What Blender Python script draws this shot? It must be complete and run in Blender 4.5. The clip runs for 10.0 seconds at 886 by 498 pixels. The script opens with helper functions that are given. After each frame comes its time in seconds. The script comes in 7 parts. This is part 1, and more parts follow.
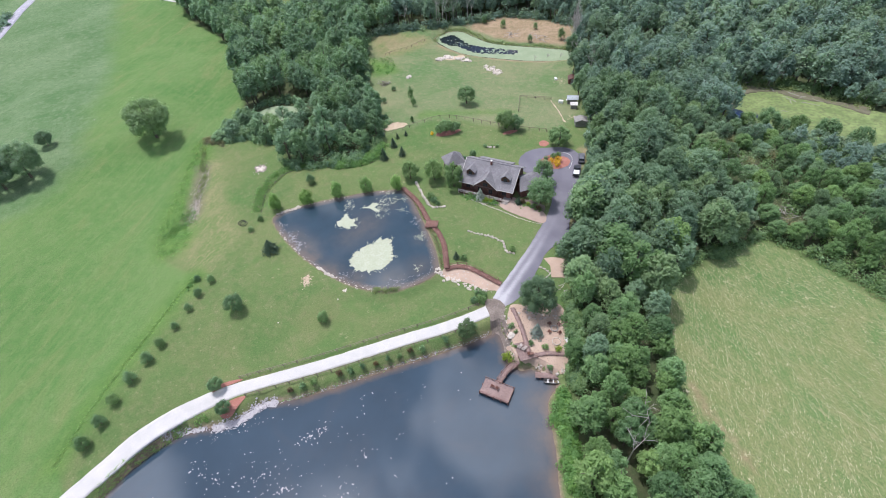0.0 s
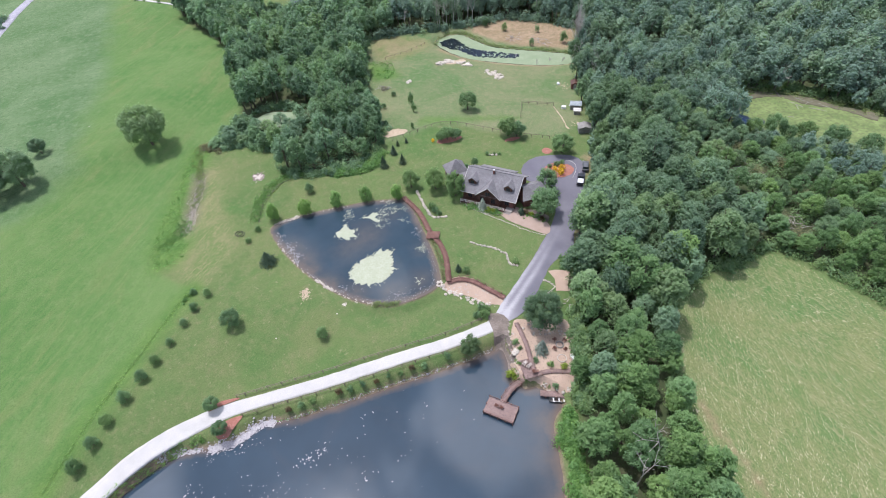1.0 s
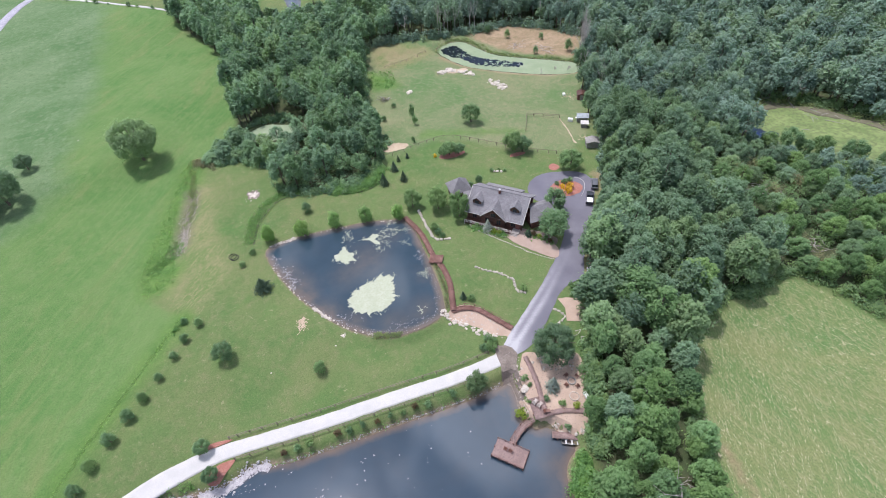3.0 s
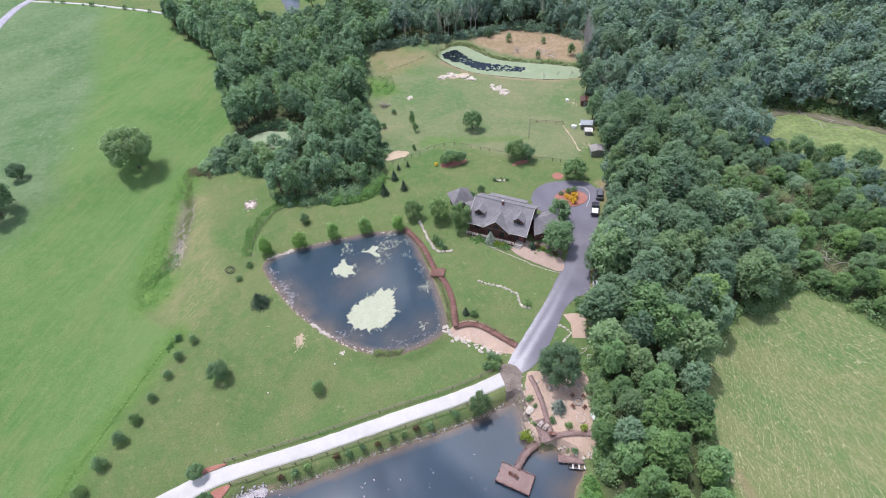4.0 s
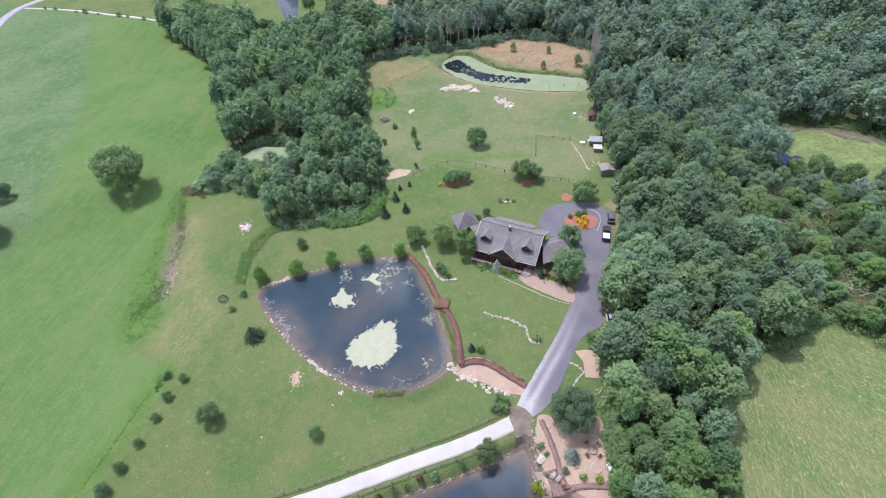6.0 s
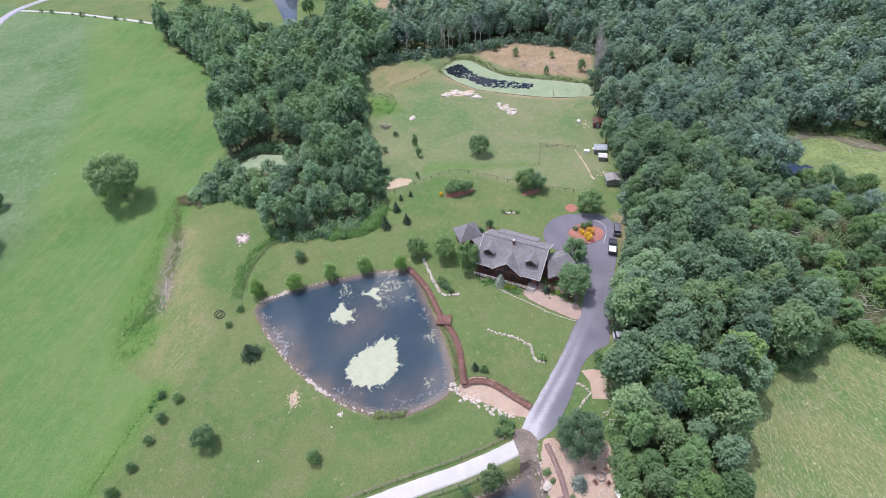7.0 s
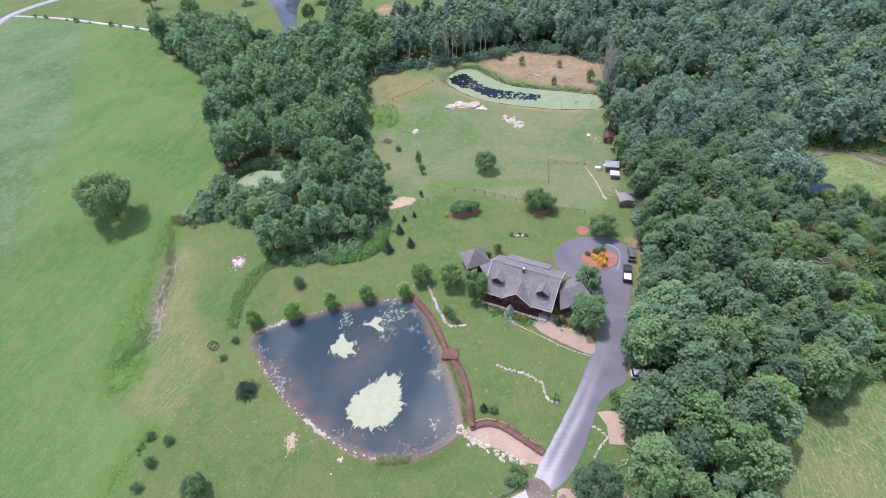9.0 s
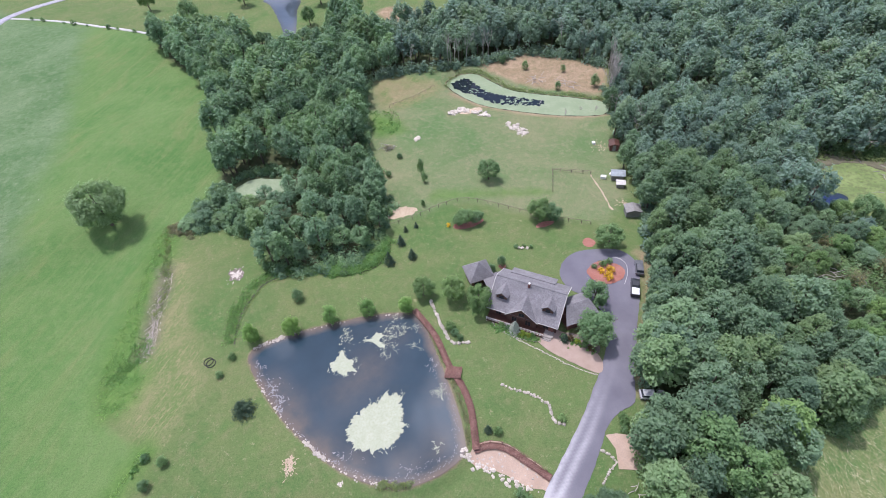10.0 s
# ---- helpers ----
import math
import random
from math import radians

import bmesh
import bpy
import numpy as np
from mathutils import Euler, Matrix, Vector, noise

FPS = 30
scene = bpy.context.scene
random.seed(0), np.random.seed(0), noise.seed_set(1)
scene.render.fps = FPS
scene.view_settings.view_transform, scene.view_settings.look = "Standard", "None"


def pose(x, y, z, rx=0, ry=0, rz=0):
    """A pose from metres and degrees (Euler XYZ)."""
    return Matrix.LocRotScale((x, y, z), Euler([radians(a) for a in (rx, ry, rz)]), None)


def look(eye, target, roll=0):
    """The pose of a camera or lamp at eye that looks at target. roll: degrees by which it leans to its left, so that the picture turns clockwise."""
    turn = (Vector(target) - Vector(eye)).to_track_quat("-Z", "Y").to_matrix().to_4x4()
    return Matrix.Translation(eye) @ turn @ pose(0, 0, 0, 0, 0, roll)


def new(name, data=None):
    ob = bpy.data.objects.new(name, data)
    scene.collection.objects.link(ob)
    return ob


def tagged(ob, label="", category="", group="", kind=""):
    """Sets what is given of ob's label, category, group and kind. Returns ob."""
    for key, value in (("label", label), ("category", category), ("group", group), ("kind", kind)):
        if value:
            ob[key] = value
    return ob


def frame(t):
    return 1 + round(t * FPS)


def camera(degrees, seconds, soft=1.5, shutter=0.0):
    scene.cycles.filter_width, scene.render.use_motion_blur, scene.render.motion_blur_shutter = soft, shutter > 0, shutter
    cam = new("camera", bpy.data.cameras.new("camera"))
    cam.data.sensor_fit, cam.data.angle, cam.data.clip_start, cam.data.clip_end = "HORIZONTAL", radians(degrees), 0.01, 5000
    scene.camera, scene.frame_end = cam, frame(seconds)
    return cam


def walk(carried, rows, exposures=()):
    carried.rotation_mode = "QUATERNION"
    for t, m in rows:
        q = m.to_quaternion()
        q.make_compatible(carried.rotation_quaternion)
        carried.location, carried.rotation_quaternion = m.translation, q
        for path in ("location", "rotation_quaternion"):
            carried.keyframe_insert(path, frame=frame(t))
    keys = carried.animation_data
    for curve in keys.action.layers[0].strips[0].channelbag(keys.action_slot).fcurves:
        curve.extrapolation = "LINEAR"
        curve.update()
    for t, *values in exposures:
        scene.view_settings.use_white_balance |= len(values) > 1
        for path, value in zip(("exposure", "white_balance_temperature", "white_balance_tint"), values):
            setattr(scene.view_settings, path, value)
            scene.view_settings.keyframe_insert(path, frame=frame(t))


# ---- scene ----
cam = camera(84.3, 10.0, 0.95)
METRES, EYE, TILT, LEAN, TURN = 45.0, 88.9, 0.0, 0.0, -13.9
ROWS = [
    (0.0, 0.0, 0.0, 0.0, -4.06, -45.77, 3.96),
    (0.5, -0.0022, 0.0472, 0.0028, -4.13, -45.82, 3.98),
    (1.0, -0.0056, 0.0953, 0.005, -4.18, -45.87, 3.99),
    (1.5, -0.0086, 0.143, 0.0059, -4.25, -45.9, 4.0),
    (2.0, -0.0107, 0.1917, 0.0074, -4.28, -45.93, 4.03),
    (2.5, -0.0126, 0.2406, 0.0089, -4.31, -45.96, 4.04),
    (4.0, -0.0161, 0.3906, 0.0096, -4.38, -46.02, 4.08),
    (4.5, -0.017, 0.4426, 0.0112, -4.36, -46.02, 4.09),
    (5.0, -0.0172, 0.4944, 0.0139, -4.37, -46.05, 4.11),
    (5.5, -0.0185, 0.5452, 0.0164, -4.38, -46.05, 4.11),
    (7.0, -0.0217, 0.6999, 0.0247, -4.35, -46.17, 4.11),
    (7.5, -0.0228, 0.7502, 0.0273, -4.32, -46.2, 4.12),
    (8.0, -0.0252, 0.8003, 0.029, -4.27, -46.23, 4.11),
    (8.5, -0.0284, 0.8502, 0.0304, -4.25, -46.26, 4.12),
    (9.0, -0.0321, 0.8993, 0.0307, -4.23, -46.29, 4.13),
    (9.5, -0.0349, 0.9489, 0.0307, -4.21, -46.3, 4.13),
    (10.0, -0.0377, 0.9983, 0.0319, -4.18, -46.34, 4.13),
]
walk(cam, [(t, pose(0, 0, EYE, TILT, LEAN, TURN) @ pose(METRES * x, METRES * y, METRES * z, 90 + pitch, roll, yaw)) for t, x, y, z, yaw, pitch, roll in ROWS], [(0.0, 0.02, 6150, 17.5), (5.0, 0.01, 6130, 20.5), (10.0, 0.01, 6040, 23.5)])

# ---- world, sun ----
SUN_AZ, SUN_EL = radians(-27), radians(70)
world = bpy.data.worlds.new("sky_world")
scene.world = world
world.use_nodes = True
wt = world.node_tree
wt.nodes.clear()
w_out = wt.nodes.new("ShaderNodeOutputWorld")
w_bg = wt.nodes.new("ShaderNodeBackground")
w_bg.inputs["Strength"].default_value = 0.15
w_sky = wt.nodes.new("ShaderNodeTexSky")
w_sky.sky_type = "NISHITA"
w_sky.sun_disc = False
w_sky.sun_elevation = SUN_EL
w_sky.sun_rotation = SUN_AZ
w_sky.dust_density = 1.5
# broken fair-weather cumulus, seen only as mirror images in the ponds
w_tc = wt.nodes.new("ShaderNodeTexCoord")
w_sep = wt.nodes.new("ShaderNodeSeparateXYZ")
wt.links.new(w_tc.outputs["Generated"], w_sep.inputs[0])
w_add = wt.nodes.new("ShaderNodeMath")
w_add.inputs[1].default_value = 0.2
wt.links.new(w_sep.outputs["Z"], w_add.inputs[0])
w_div = wt.nodes.new("ShaderNodeVectorMath")
w_div.operation = "DIVIDE"
w_cmb = wt.nodes.new("ShaderNodeCombineXYZ")
for k in ("X", "Y", "Z"):
    wt.links.new(w_add.outputs[0], w_cmb.inputs[k])
wt.links.new(w_tc.outputs["Generated"], w_div.inputs[0])
wt.links.new(w_cmb.outputs[0], w_div.inputs[1])
w_noise = wt.nodes.new("ShaderNodeTexNoise")
w_noise.inputs["Scale"].default_value = 4.6
w_noise.inputs["Detail"].default_value = 6
w_noise.inputs["Distortion"].default_value = 0.4
wt.links.new(w_div.outputs[0], w_noise.inputs["Vector"])
w_ramp = wt.nodes.new("ShaderNodeValToRGB")
w_ramp.color_ramp.elements[0].position = 0.50
w_ramp.color_ramp.elements[1].position = 0.64
# two thicker cloud banks, as the lake mirrors them
w_sum = w_noise.outputs["Fac"]
for place, reach, gain in (((-0.41, 0.455, 0.80), 0.14, 0.24), ((0.12, 0.32, 0.822), 0.19, 0.13), ((-0.15, 0.43, 0.815), 0.18, -0.06)):
    w_far = wt.nodes.new("ShaderNodeVectorMath")
    w_far.operation = "DISTANCE"
    wt.links.new(w_div.outputs[0], w_far.inputs[0])
    w_far.inputs[1].default_value = place
    w_lift = wt.nodes.new("ShaderNodeMapRange")
    w_lift.interpolation_type = "SMOOTHSTEP"
    w_lift.inputs["From Min"].default_value = 0.0
    w_lift.inputs["From Max"].default_value = reach
    w_lift.inputs["To Min"].default_value = gain
    w_lift.inputs["To Max"].default_value = 0.0
    wt.links.new(w_far.outputs["Value"], w_lift.inputs["Value"])
    w_plus = wt.nodes.new("ShaderNodeMath")
    wt.links.new(w_sum, w_plus.inputs[0])
    wt.links.new(w_lift.outputs[0], w_plus.inputs[1])
    w_sum = w_plus.outputs[0]
wt.links.new(w_sum, w_ramp.inputs[0])
w_mix = wt.nodes.new("ShaderNodeMix")
w_mix.data_type = "RGBA"
wt.links.new(w_ramp.outputs[0], w_mix.inputs["Factor"])
wt.links.new(w_sky.outputs[0], w_mix.inputs["A"])
# clouds glow more strongly close to the sun
w_dot = wt.nodes.new("ShaderNodeVectorMath")
w_dot.operation = "DOT_PRODUCT"
wt.links.new(w_tc.outputs["Generated"], w_dot.inputs[0])
w_dot.inputs[1].default_value = (math.sin(SUN_AZ) * math.cos(SUN_EL), math.cos(SUN_AZ) * math.cos(SUN_EL), math.sin(SUN_EL))
w_near = wt.nodes.new("ShaderNodeMapRange")
w_near.inputs["From Min"].default_value = 0.78
w_near.inputs["From Max"].default_value = 1.0
w_near.inputs["To Min"].default_value = 10.0
w_near.inputs["To Max"].default_value = 46.0
wt.links.new(w_dot.outputs["Value"], w_near.inputs["Value"])
wt.links.new(w_near.outputs[0], w_mix.inputs["B"])
wt.links.new(w_mix.outputs["Result"], w_bg.inputs["Color"])
wt.links.new(w_bg.outputs[0], w_out.inputs["Surface"])

sun = new("sun", bpy.data.lights.new("sun", "SUN"))
sun.data.energy = 3.45
sun.data.angle = radians(0.55)
sun.data.color = (1.0, 0.965, 0.90)
sun.matrix_world = look((0, 0, 200), Vector((0, 0, 200)) + Vector((-math.sin(SUN_AZ) * math.cos(SUN_EL), -math.cos(SUN_AZ) * math.cos(SUN_EL), -math.sin(SUN_EL))))


# ---- materials ----
def node(nt, kind, **values):
    n = nt.nodes.new(kind)
    for key, value in values.items():
        n.inputs[key.replace("_", " ")].default_value = value
    return n


def noise_node(nt, vec, scale, detail=4.0, rough=0.6, distort=0.0):
    n = node(nt, "ShaderNodeTexNoise", Scale=scale, Detail=detail, Roughness=rough, Distortion=distort)
    nt.links.new(vec, n.inputs["Vector"])
    return n.outputs["Fac"]


def ramp_node(nt, fac, stops):
    n = nt.nodes.new("ShaderNodeValToRGB")
    els = n.color_ramp.elements
    while len(els) < len(stops):
        els.new(0.5)
    for e, (p, c) in zip(els, stops):
        e.position = p
        e.color = (*c, 1)
    nt.links.new(fac, n.inputs[0])
    return n.outputs[0]


def mix_node(nt, fac, a, b, blend="MIX"):
    n = nt.nodes.new("ShaderNodeMix")
    n.data_type = "RGBA"
    n.blend_type = blend
    for value, key in ((fac, "Factor"), (a, "A"), (b, "B")):
        if isinstance(value, (int, float)):
            n.inputs[key].default_value = value
        elif isinstance(value, tuple):
            n.inputs[key].default_value = (*value, 1)
        else:
            nt.links.new(value, n.inputs[key])
    return n.outputs["Result"]


def math_node(nt, op, a, b=0.0, clamp=False):
    n = nt.nodes.new("ShaderNodeMath")
    n.operation = op
    n.use_clamp = clamp
    for i, v in enumerate((a, b)):
        if isinstance(v, (int, float)):
            n.inputs[i].default_value = v
        else:
            nt.links.new(v, n.inputs[i])
    return n.outputs[0]


def bump_node(nt, height, strength, distance):
    n = node(nt, "ShaderNodeBump", Strength=strength, Distance=distance)
    nt.links.new(height, n.inputs["Height"])
    return n.outputs[0]


def start_material(name):
    m = bpy.data.materials.new(name)
    m.use_nodes = True
    return m, m.node_tree, m.node_tree.nodes["Principled BSDF"]


def surface(name, a, b, c=None, coarse=0.3, fine=6.0, rough=0.85, relief=0.3, metal=0.0, spread=0.0, depth=0.02):
    """A solid surface: two tones at a coarse scale, a third as fine flecks, fine relief."""
    m, nt, bsdf = start_material(name)
    pos = nt.nodes.new("ShaderNodeNewGeometry").outputs["Position"]
    n1 = noise_node(nt, pos, coarse, 5)
    n2 = noise_node(nt, pos, fine, 4, 0.7)
    col = ramp_node(nt, n1, [(0.35, a), (0.65, b)])
    col = mix_node(nt, ramp_node(nt, n2, [(0.42, (0, 0, 0)), (0.72, (1, 1, 1))]), col, c if c else tuple(v * 0.65 for v in a))
    if spread:
        rnd = nt.nodes.new("ShaderNodeObjectInfo").outputs["Random"]
        gain = math_node(nt, "ADD", math_node(nt, "MULTIPLY", rnd, 2 * spread), 1 - spread)
        cmb = nt.nodes.new("ShaderNodeCombineColor")
        for k in range(3):
            nt.links.new(gain, cmb.inputs[k])
        col = mix_node(nt, 1.0, col, cmb.outputs[0], "MULTIPLY")
    nt.links.new(col, bsdf.inputs["Base Color"])
    bsdf.inputs["Roughness"].default_value = rough
    bsdf.inputs["Metallic"].default_value = metal
    nt.links.new(bump_node(nt, n2, relief, depth), bsdf.inputs["Normal"])
    return m


def foliage(name, dark, light, per_tree="object", glow=0.35):
    """Leaves: tone by tree and by leaf, a little light passing through."""
    m, nt, bsdf = start_material(name)
    nt.nodes.remove(bsdf)
    geo = nt.nodes.new("ShaderNodeNewGeometry")
    leaf = geo.outputs["Random Per Island"]
    if per_tree == "object":
        tree = nt.nodes.new("ShaderNodeObjectInfo").outputs["Random"]
    else:
        at = nt.nodes.new("ShaderNodeAttribute")
        at.attribute_name = "tone"
        tree = at.outputs["Fac"]
    f = math_node(nt, "ADD", math_node(nt, "MULTIPLY", leaf, 0.3), math_node(nt, "MULTIPLY", tree, 0.7))
    big = noise_node(nt, geo.outputs["Position"], 0.9, 3)
    f = math_node(nt, "ADD", math_node(nt, "MULTIPLY", f, 0.75), math_node(nt, "MULTIPLY", big, 0.3))
    col = ramp_node(nt, f, [(0.15, dark), (0.85, light)])
    # some trees lean to olive, some to blue-green
    hue = math_node(nt, "FRACT", math_node(nt, "MULTIPLY", tree, 7.31))
    tint = ramp_node(nt, hue, [(0.0, (0.96, 0.98, 1.05)), (0.4, (1, 1, 1.03)), (0.75, (1.02, 1.03, 0.90)), (1.0, (1.11, 1.05, 0.85))])
    col = mix_node(nt, 1.0, col, tint, "MULTIPLY")
    d = node(nt, "ShaderNodeBsdfPrincipled", Roughness=0.6)
    d.inputs["Specular IOR Level"].default_value = 0.32
    tr = nt.nodes.new("ShaderNodeBsdfTranslucent")
    nt.links.new(col, d.inputs["Base Color"])
    nt.links.new(mix_node(nt, 1.0, col, (1.1, 1.25, 0.6), "MULTIPLY"), tr.inputs["Color"])
    ms = nt.nodes.new("ShaderNodeMixShader")
    ms.inputs[0].default_value = glow
    nt.links.new(d.outputs[0], ms.inputs[1])
    nt.links.new(tr.outputs[0], ms.inputs[2])
    nt.links.new(ms.outputs[0], nt.nodes["Material Output"].inputs["Surface"])
    return m


def zone_mask(nt, pos, name, amp, scale, width):
    """0..1 from a distance stored on the ground, its edge broken by noise."""
    at = nt.nodes.new("ShaderNodeAttribute")
    at.attribute_name = name
    n = math_node(nt, "MULTIPLY", math_node(nt, "SUBTRACT", noise_node(nt, pos, scale, 4), 0.5), 2 * amp)
    v = math_node(nt, "ADD", at.outputs["Fac"], n)
    mr = nt.nodes.new("ShaderNodeMapRange")
    nt.links.new(v, mr.inputs["Value"])
    mr.inputs["From Min"].default_value = -width
    mr.inputs["From Max"].default_value = width
    return mr.outputs[0]


def grass_tone(nt, pos, a, b, c, coarse, mid):
    n1 = noise_node(nt, pos, coarse, 6, 0.62, 0.6)
    n2 = noise_node(nt, pos, mid, 5, 0.7)
    col = ramp_node(nt, n1, [(0.36, a), (0.62, b)])
    return mix_node(nt, ramp_node(nt, n2, [(0.48, (0, 0, 0)), (0.78, (0.8, 0.8, 0.8))]), col, c)


def streak_vector(nt, pos, turn, along_, across):
    """Coordinates stretched along one direction, for mowing marks."""
    mp = nt.nodes.new("ShaderNodeMapping")
    mp.vector_type = "TEXTURE"
    mp.inputs["Rotation"].default_value = (0, 0, radians(turn))
    mp.inputs["Scale"].default_value = (along_, across, 1)
    nt.links.new(pos, mp.inputs["Vector"])
    return mp.outputs[0]


def ground_material():
    m, nt, bsdf = start_material("grass_ground")
    pos = nt.nodes.new("ShaderNodeNewGeometry").outputs["Position"]
    col = grass_tone(nt, pos, (0.092, 0.160, 0.052), (0.147, 0.184, 0.073), (0.198, 0.194, 0.100), 0.055, 0.5)
    thin = ramp_node(nt, noise_node(nt, pos, 0.16, 6, 0.7), [(0.56, (0, 0, 0)), (0.76, (0.45, 0.45, 0.45))])
    col = mix_node(nt, thin, col, (0.235, 0.205, 0.120))
    lush = ramp_node(nt, noise_node(nt, pos, 0.09, 5, 0.65, 0.8), [(0.50, (0, 0, 0)), (0.68, (0.55, 0.55, 0.55))])
    col = mix_node(nt, lush, col, (0.088, 0.176, 0.050))
    dry = ramp_node(nt, noise_node(nt, pos, 1.1, 4, 0.7, 0.6), [(0.60, (0, 0, 0)), (0.72, (0.7, 0.7, 0.7))])
    col = mix_node(nt, dry, col, (0.300, 0.285, 0.165))
    mead = grass_tone(nt, pos, (0.104, 0.182, 0.070), (0.202, 0.218, 0.116), (0.268, 0.240, 0.154), 0.035, 0.6)
    col = mix_node(nt, zone_mask(nt, pos, "meadow", 3, 0.15, 2), col, mead)
    field = grass_tone(nt, pos, (0.080, 0.178, 0.048), (0.123, 0.210, 0.068), (0.164, 0.226, 0.092), 0.035, 0.4)
    mow = ramp_node(nt, noise_node(nt, streak_vector(nt, pos, 62, 14, 1.1), 1.0, 4, 0.6), [(0.45, (0, 0, 0)), (0.75, (0.5, 0.5, 0.5))])
    field = mix_node(nt, mow, field, (0.165, 0.235, 0.085))
    worn = ramp_node(nt, noise_node(nt, streak_vector(nt, pos, 62, 30, 9), 1.0, 5, 0.65, 0.5), [(0.52, (0, 0, 0)), (0.72, (0.6, 0.6, 0.6))])
    field = mix_node(nt, worn, field, (0.195, 0.215, 0.090))
    col = mix_node(nt, zone_mask(nt, pos, "field", 0.35, 0.8, 0.45), col, field)
    pale = grass_tone(nt, pos, (0.088, 0.168, 0.068), (0.145, 0.218, 0.108), (0.215, 0.268, 0.155), 0.05, 0.42)
    tuft = ramp_node(nt, noise_node(nt, pos, 0.75, 3, 0.6, 0.5), [(0.30, (0.75, 0.75, 0.75)), (0.46, (0, 0, 0))])
    pale = mix_node(nt, tuft, pale, (0.075, 0.135, 0.055))
    col = mix_node(nt, zone_mask(nt, pos, "pale", 6, 0.10, 5), col, pale)
    hay = grass_tone(nt, pos, (0.096, 0.186, 0.060), (0.178, 0.216, 0.086), (0.232, 0.242, 0.116), 0.06, 0.9)
    swath = ramp_node(nt, noise_node(nt, streak_vector(nt, pos, 70, 2.6, 0.6), 1.0, 4, 0.7, 0.8), [(0.50, (0, 0, 0)), (0.64, (0.6, 0.6, 0.6))])
    hay = mix_node(nt, swath, hay, (0.285, 0.280, 0.145))
    rake = ramp_node(nt, noise_node(nt, streak_vector(nt, pos, 108, 3.4, 0.7), 1.0, 4, 0.7, 0.6), [(0.52, (0, 0, 0)), (0.68, (0.7, 0.7, 0.7))])
    hay = mix_node(nt, rake, hay, (0.300, 0.290, 0.155))
    col = mix_node(nt, zone_mask(nt, pos, "hay", 0.8, 0.5, 0.6), col, hay)
    rough = grass_tone(nt, pos, (0.120, 0.185, 0.062), (0.215, 0.215, 0.105), (0.280, 0.240, 0.140), 0.12, 1.1)
    wisp = ramp_node(nt, noise_node(nt, streak_vector(nt, pos, 52, 2.6, 0.45), 1.0, 4, 0.7, 0.6), [(0.52, (0, 0, 0)), (0.68, (0.7, 0.7, 0.7))])
    rough = mix_node(nt, wisp, rough, (0.310, 0.265, 0.145))
    col = mix_node(nt, zone_mask(nt, pos, "rough", 3, 0.25, 2), col, rough)
    rank = grass_tone(nt, pos, (0.075, 0.165, 0.038), (0.115, 0.210, 0.052), (0.155, 0.225, 0.080), 0.2, 1.4)
    col = mix_node(nt, zone_mask(nt, pos, "rank", 2.4, 0.35, 2.2), col, rank)
    dirt = grass_tone(nt, pos, (0.265, 0.195, 0.120), (0.370, 0.270, 0.185), (0.160, 0.160, 0.080), 0.15, 0.6)
    col = mix_node(nt, zone_mask(nt, pos, "dirt", 2.2, 0.35, 1.4), col, dirt)
    gul = grass_tone(nt, pos, (0.125, 0.118, 0.080), (0.195, 0.180, 0.135), (0.130, 0.150, 0.060), 0.5, 1.4)
    col = mix_node(nt, zone_mask(nt, pos, "gully", 1.6, 0.45, 1.6), col, gul)
    bank = grass_tone(nt, pos, (0.190, 0.145, 0.100), (0.280, 0.215, 0.160), (0.120, 0.110, 0.060), 0.4, 2.2)
    col = mix_node(nt, zone_mask(nt, pos, "bank", 0.5, 0.7, 0.35), col, bank)
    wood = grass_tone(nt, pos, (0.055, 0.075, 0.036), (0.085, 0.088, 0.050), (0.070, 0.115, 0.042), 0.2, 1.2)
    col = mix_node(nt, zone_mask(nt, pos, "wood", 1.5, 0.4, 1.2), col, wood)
    blade = noise_node(nt, pos, 3.6, 5, 0.8)
    col = mix_node(nt, ramp_node(nt, blade, [(0.32, (0.7, 0.7, 0.7)), (0.52, (0, 0, 0))]), col, (0.055, 0.090, 0.034))
    col = mix_node(nt, ramp_node(nt, blade, [(0.56, (0, 0, 0)), (0.74, (0.45, 0.45, 0.45))]), col, (0.27, 0.30, 0.155))
    nt.links.new(col, bsdf.inputs["Base Color"])
    bsdf.inputs["Roughness"].default_value = 0.95
    bsdf.inputs["Specular IOR Level"].default_value = 0.1
    nt.links.new(bump_node(nt, blade, 0.8, 0.14), bsdf.inputs["Normal"])
    return m


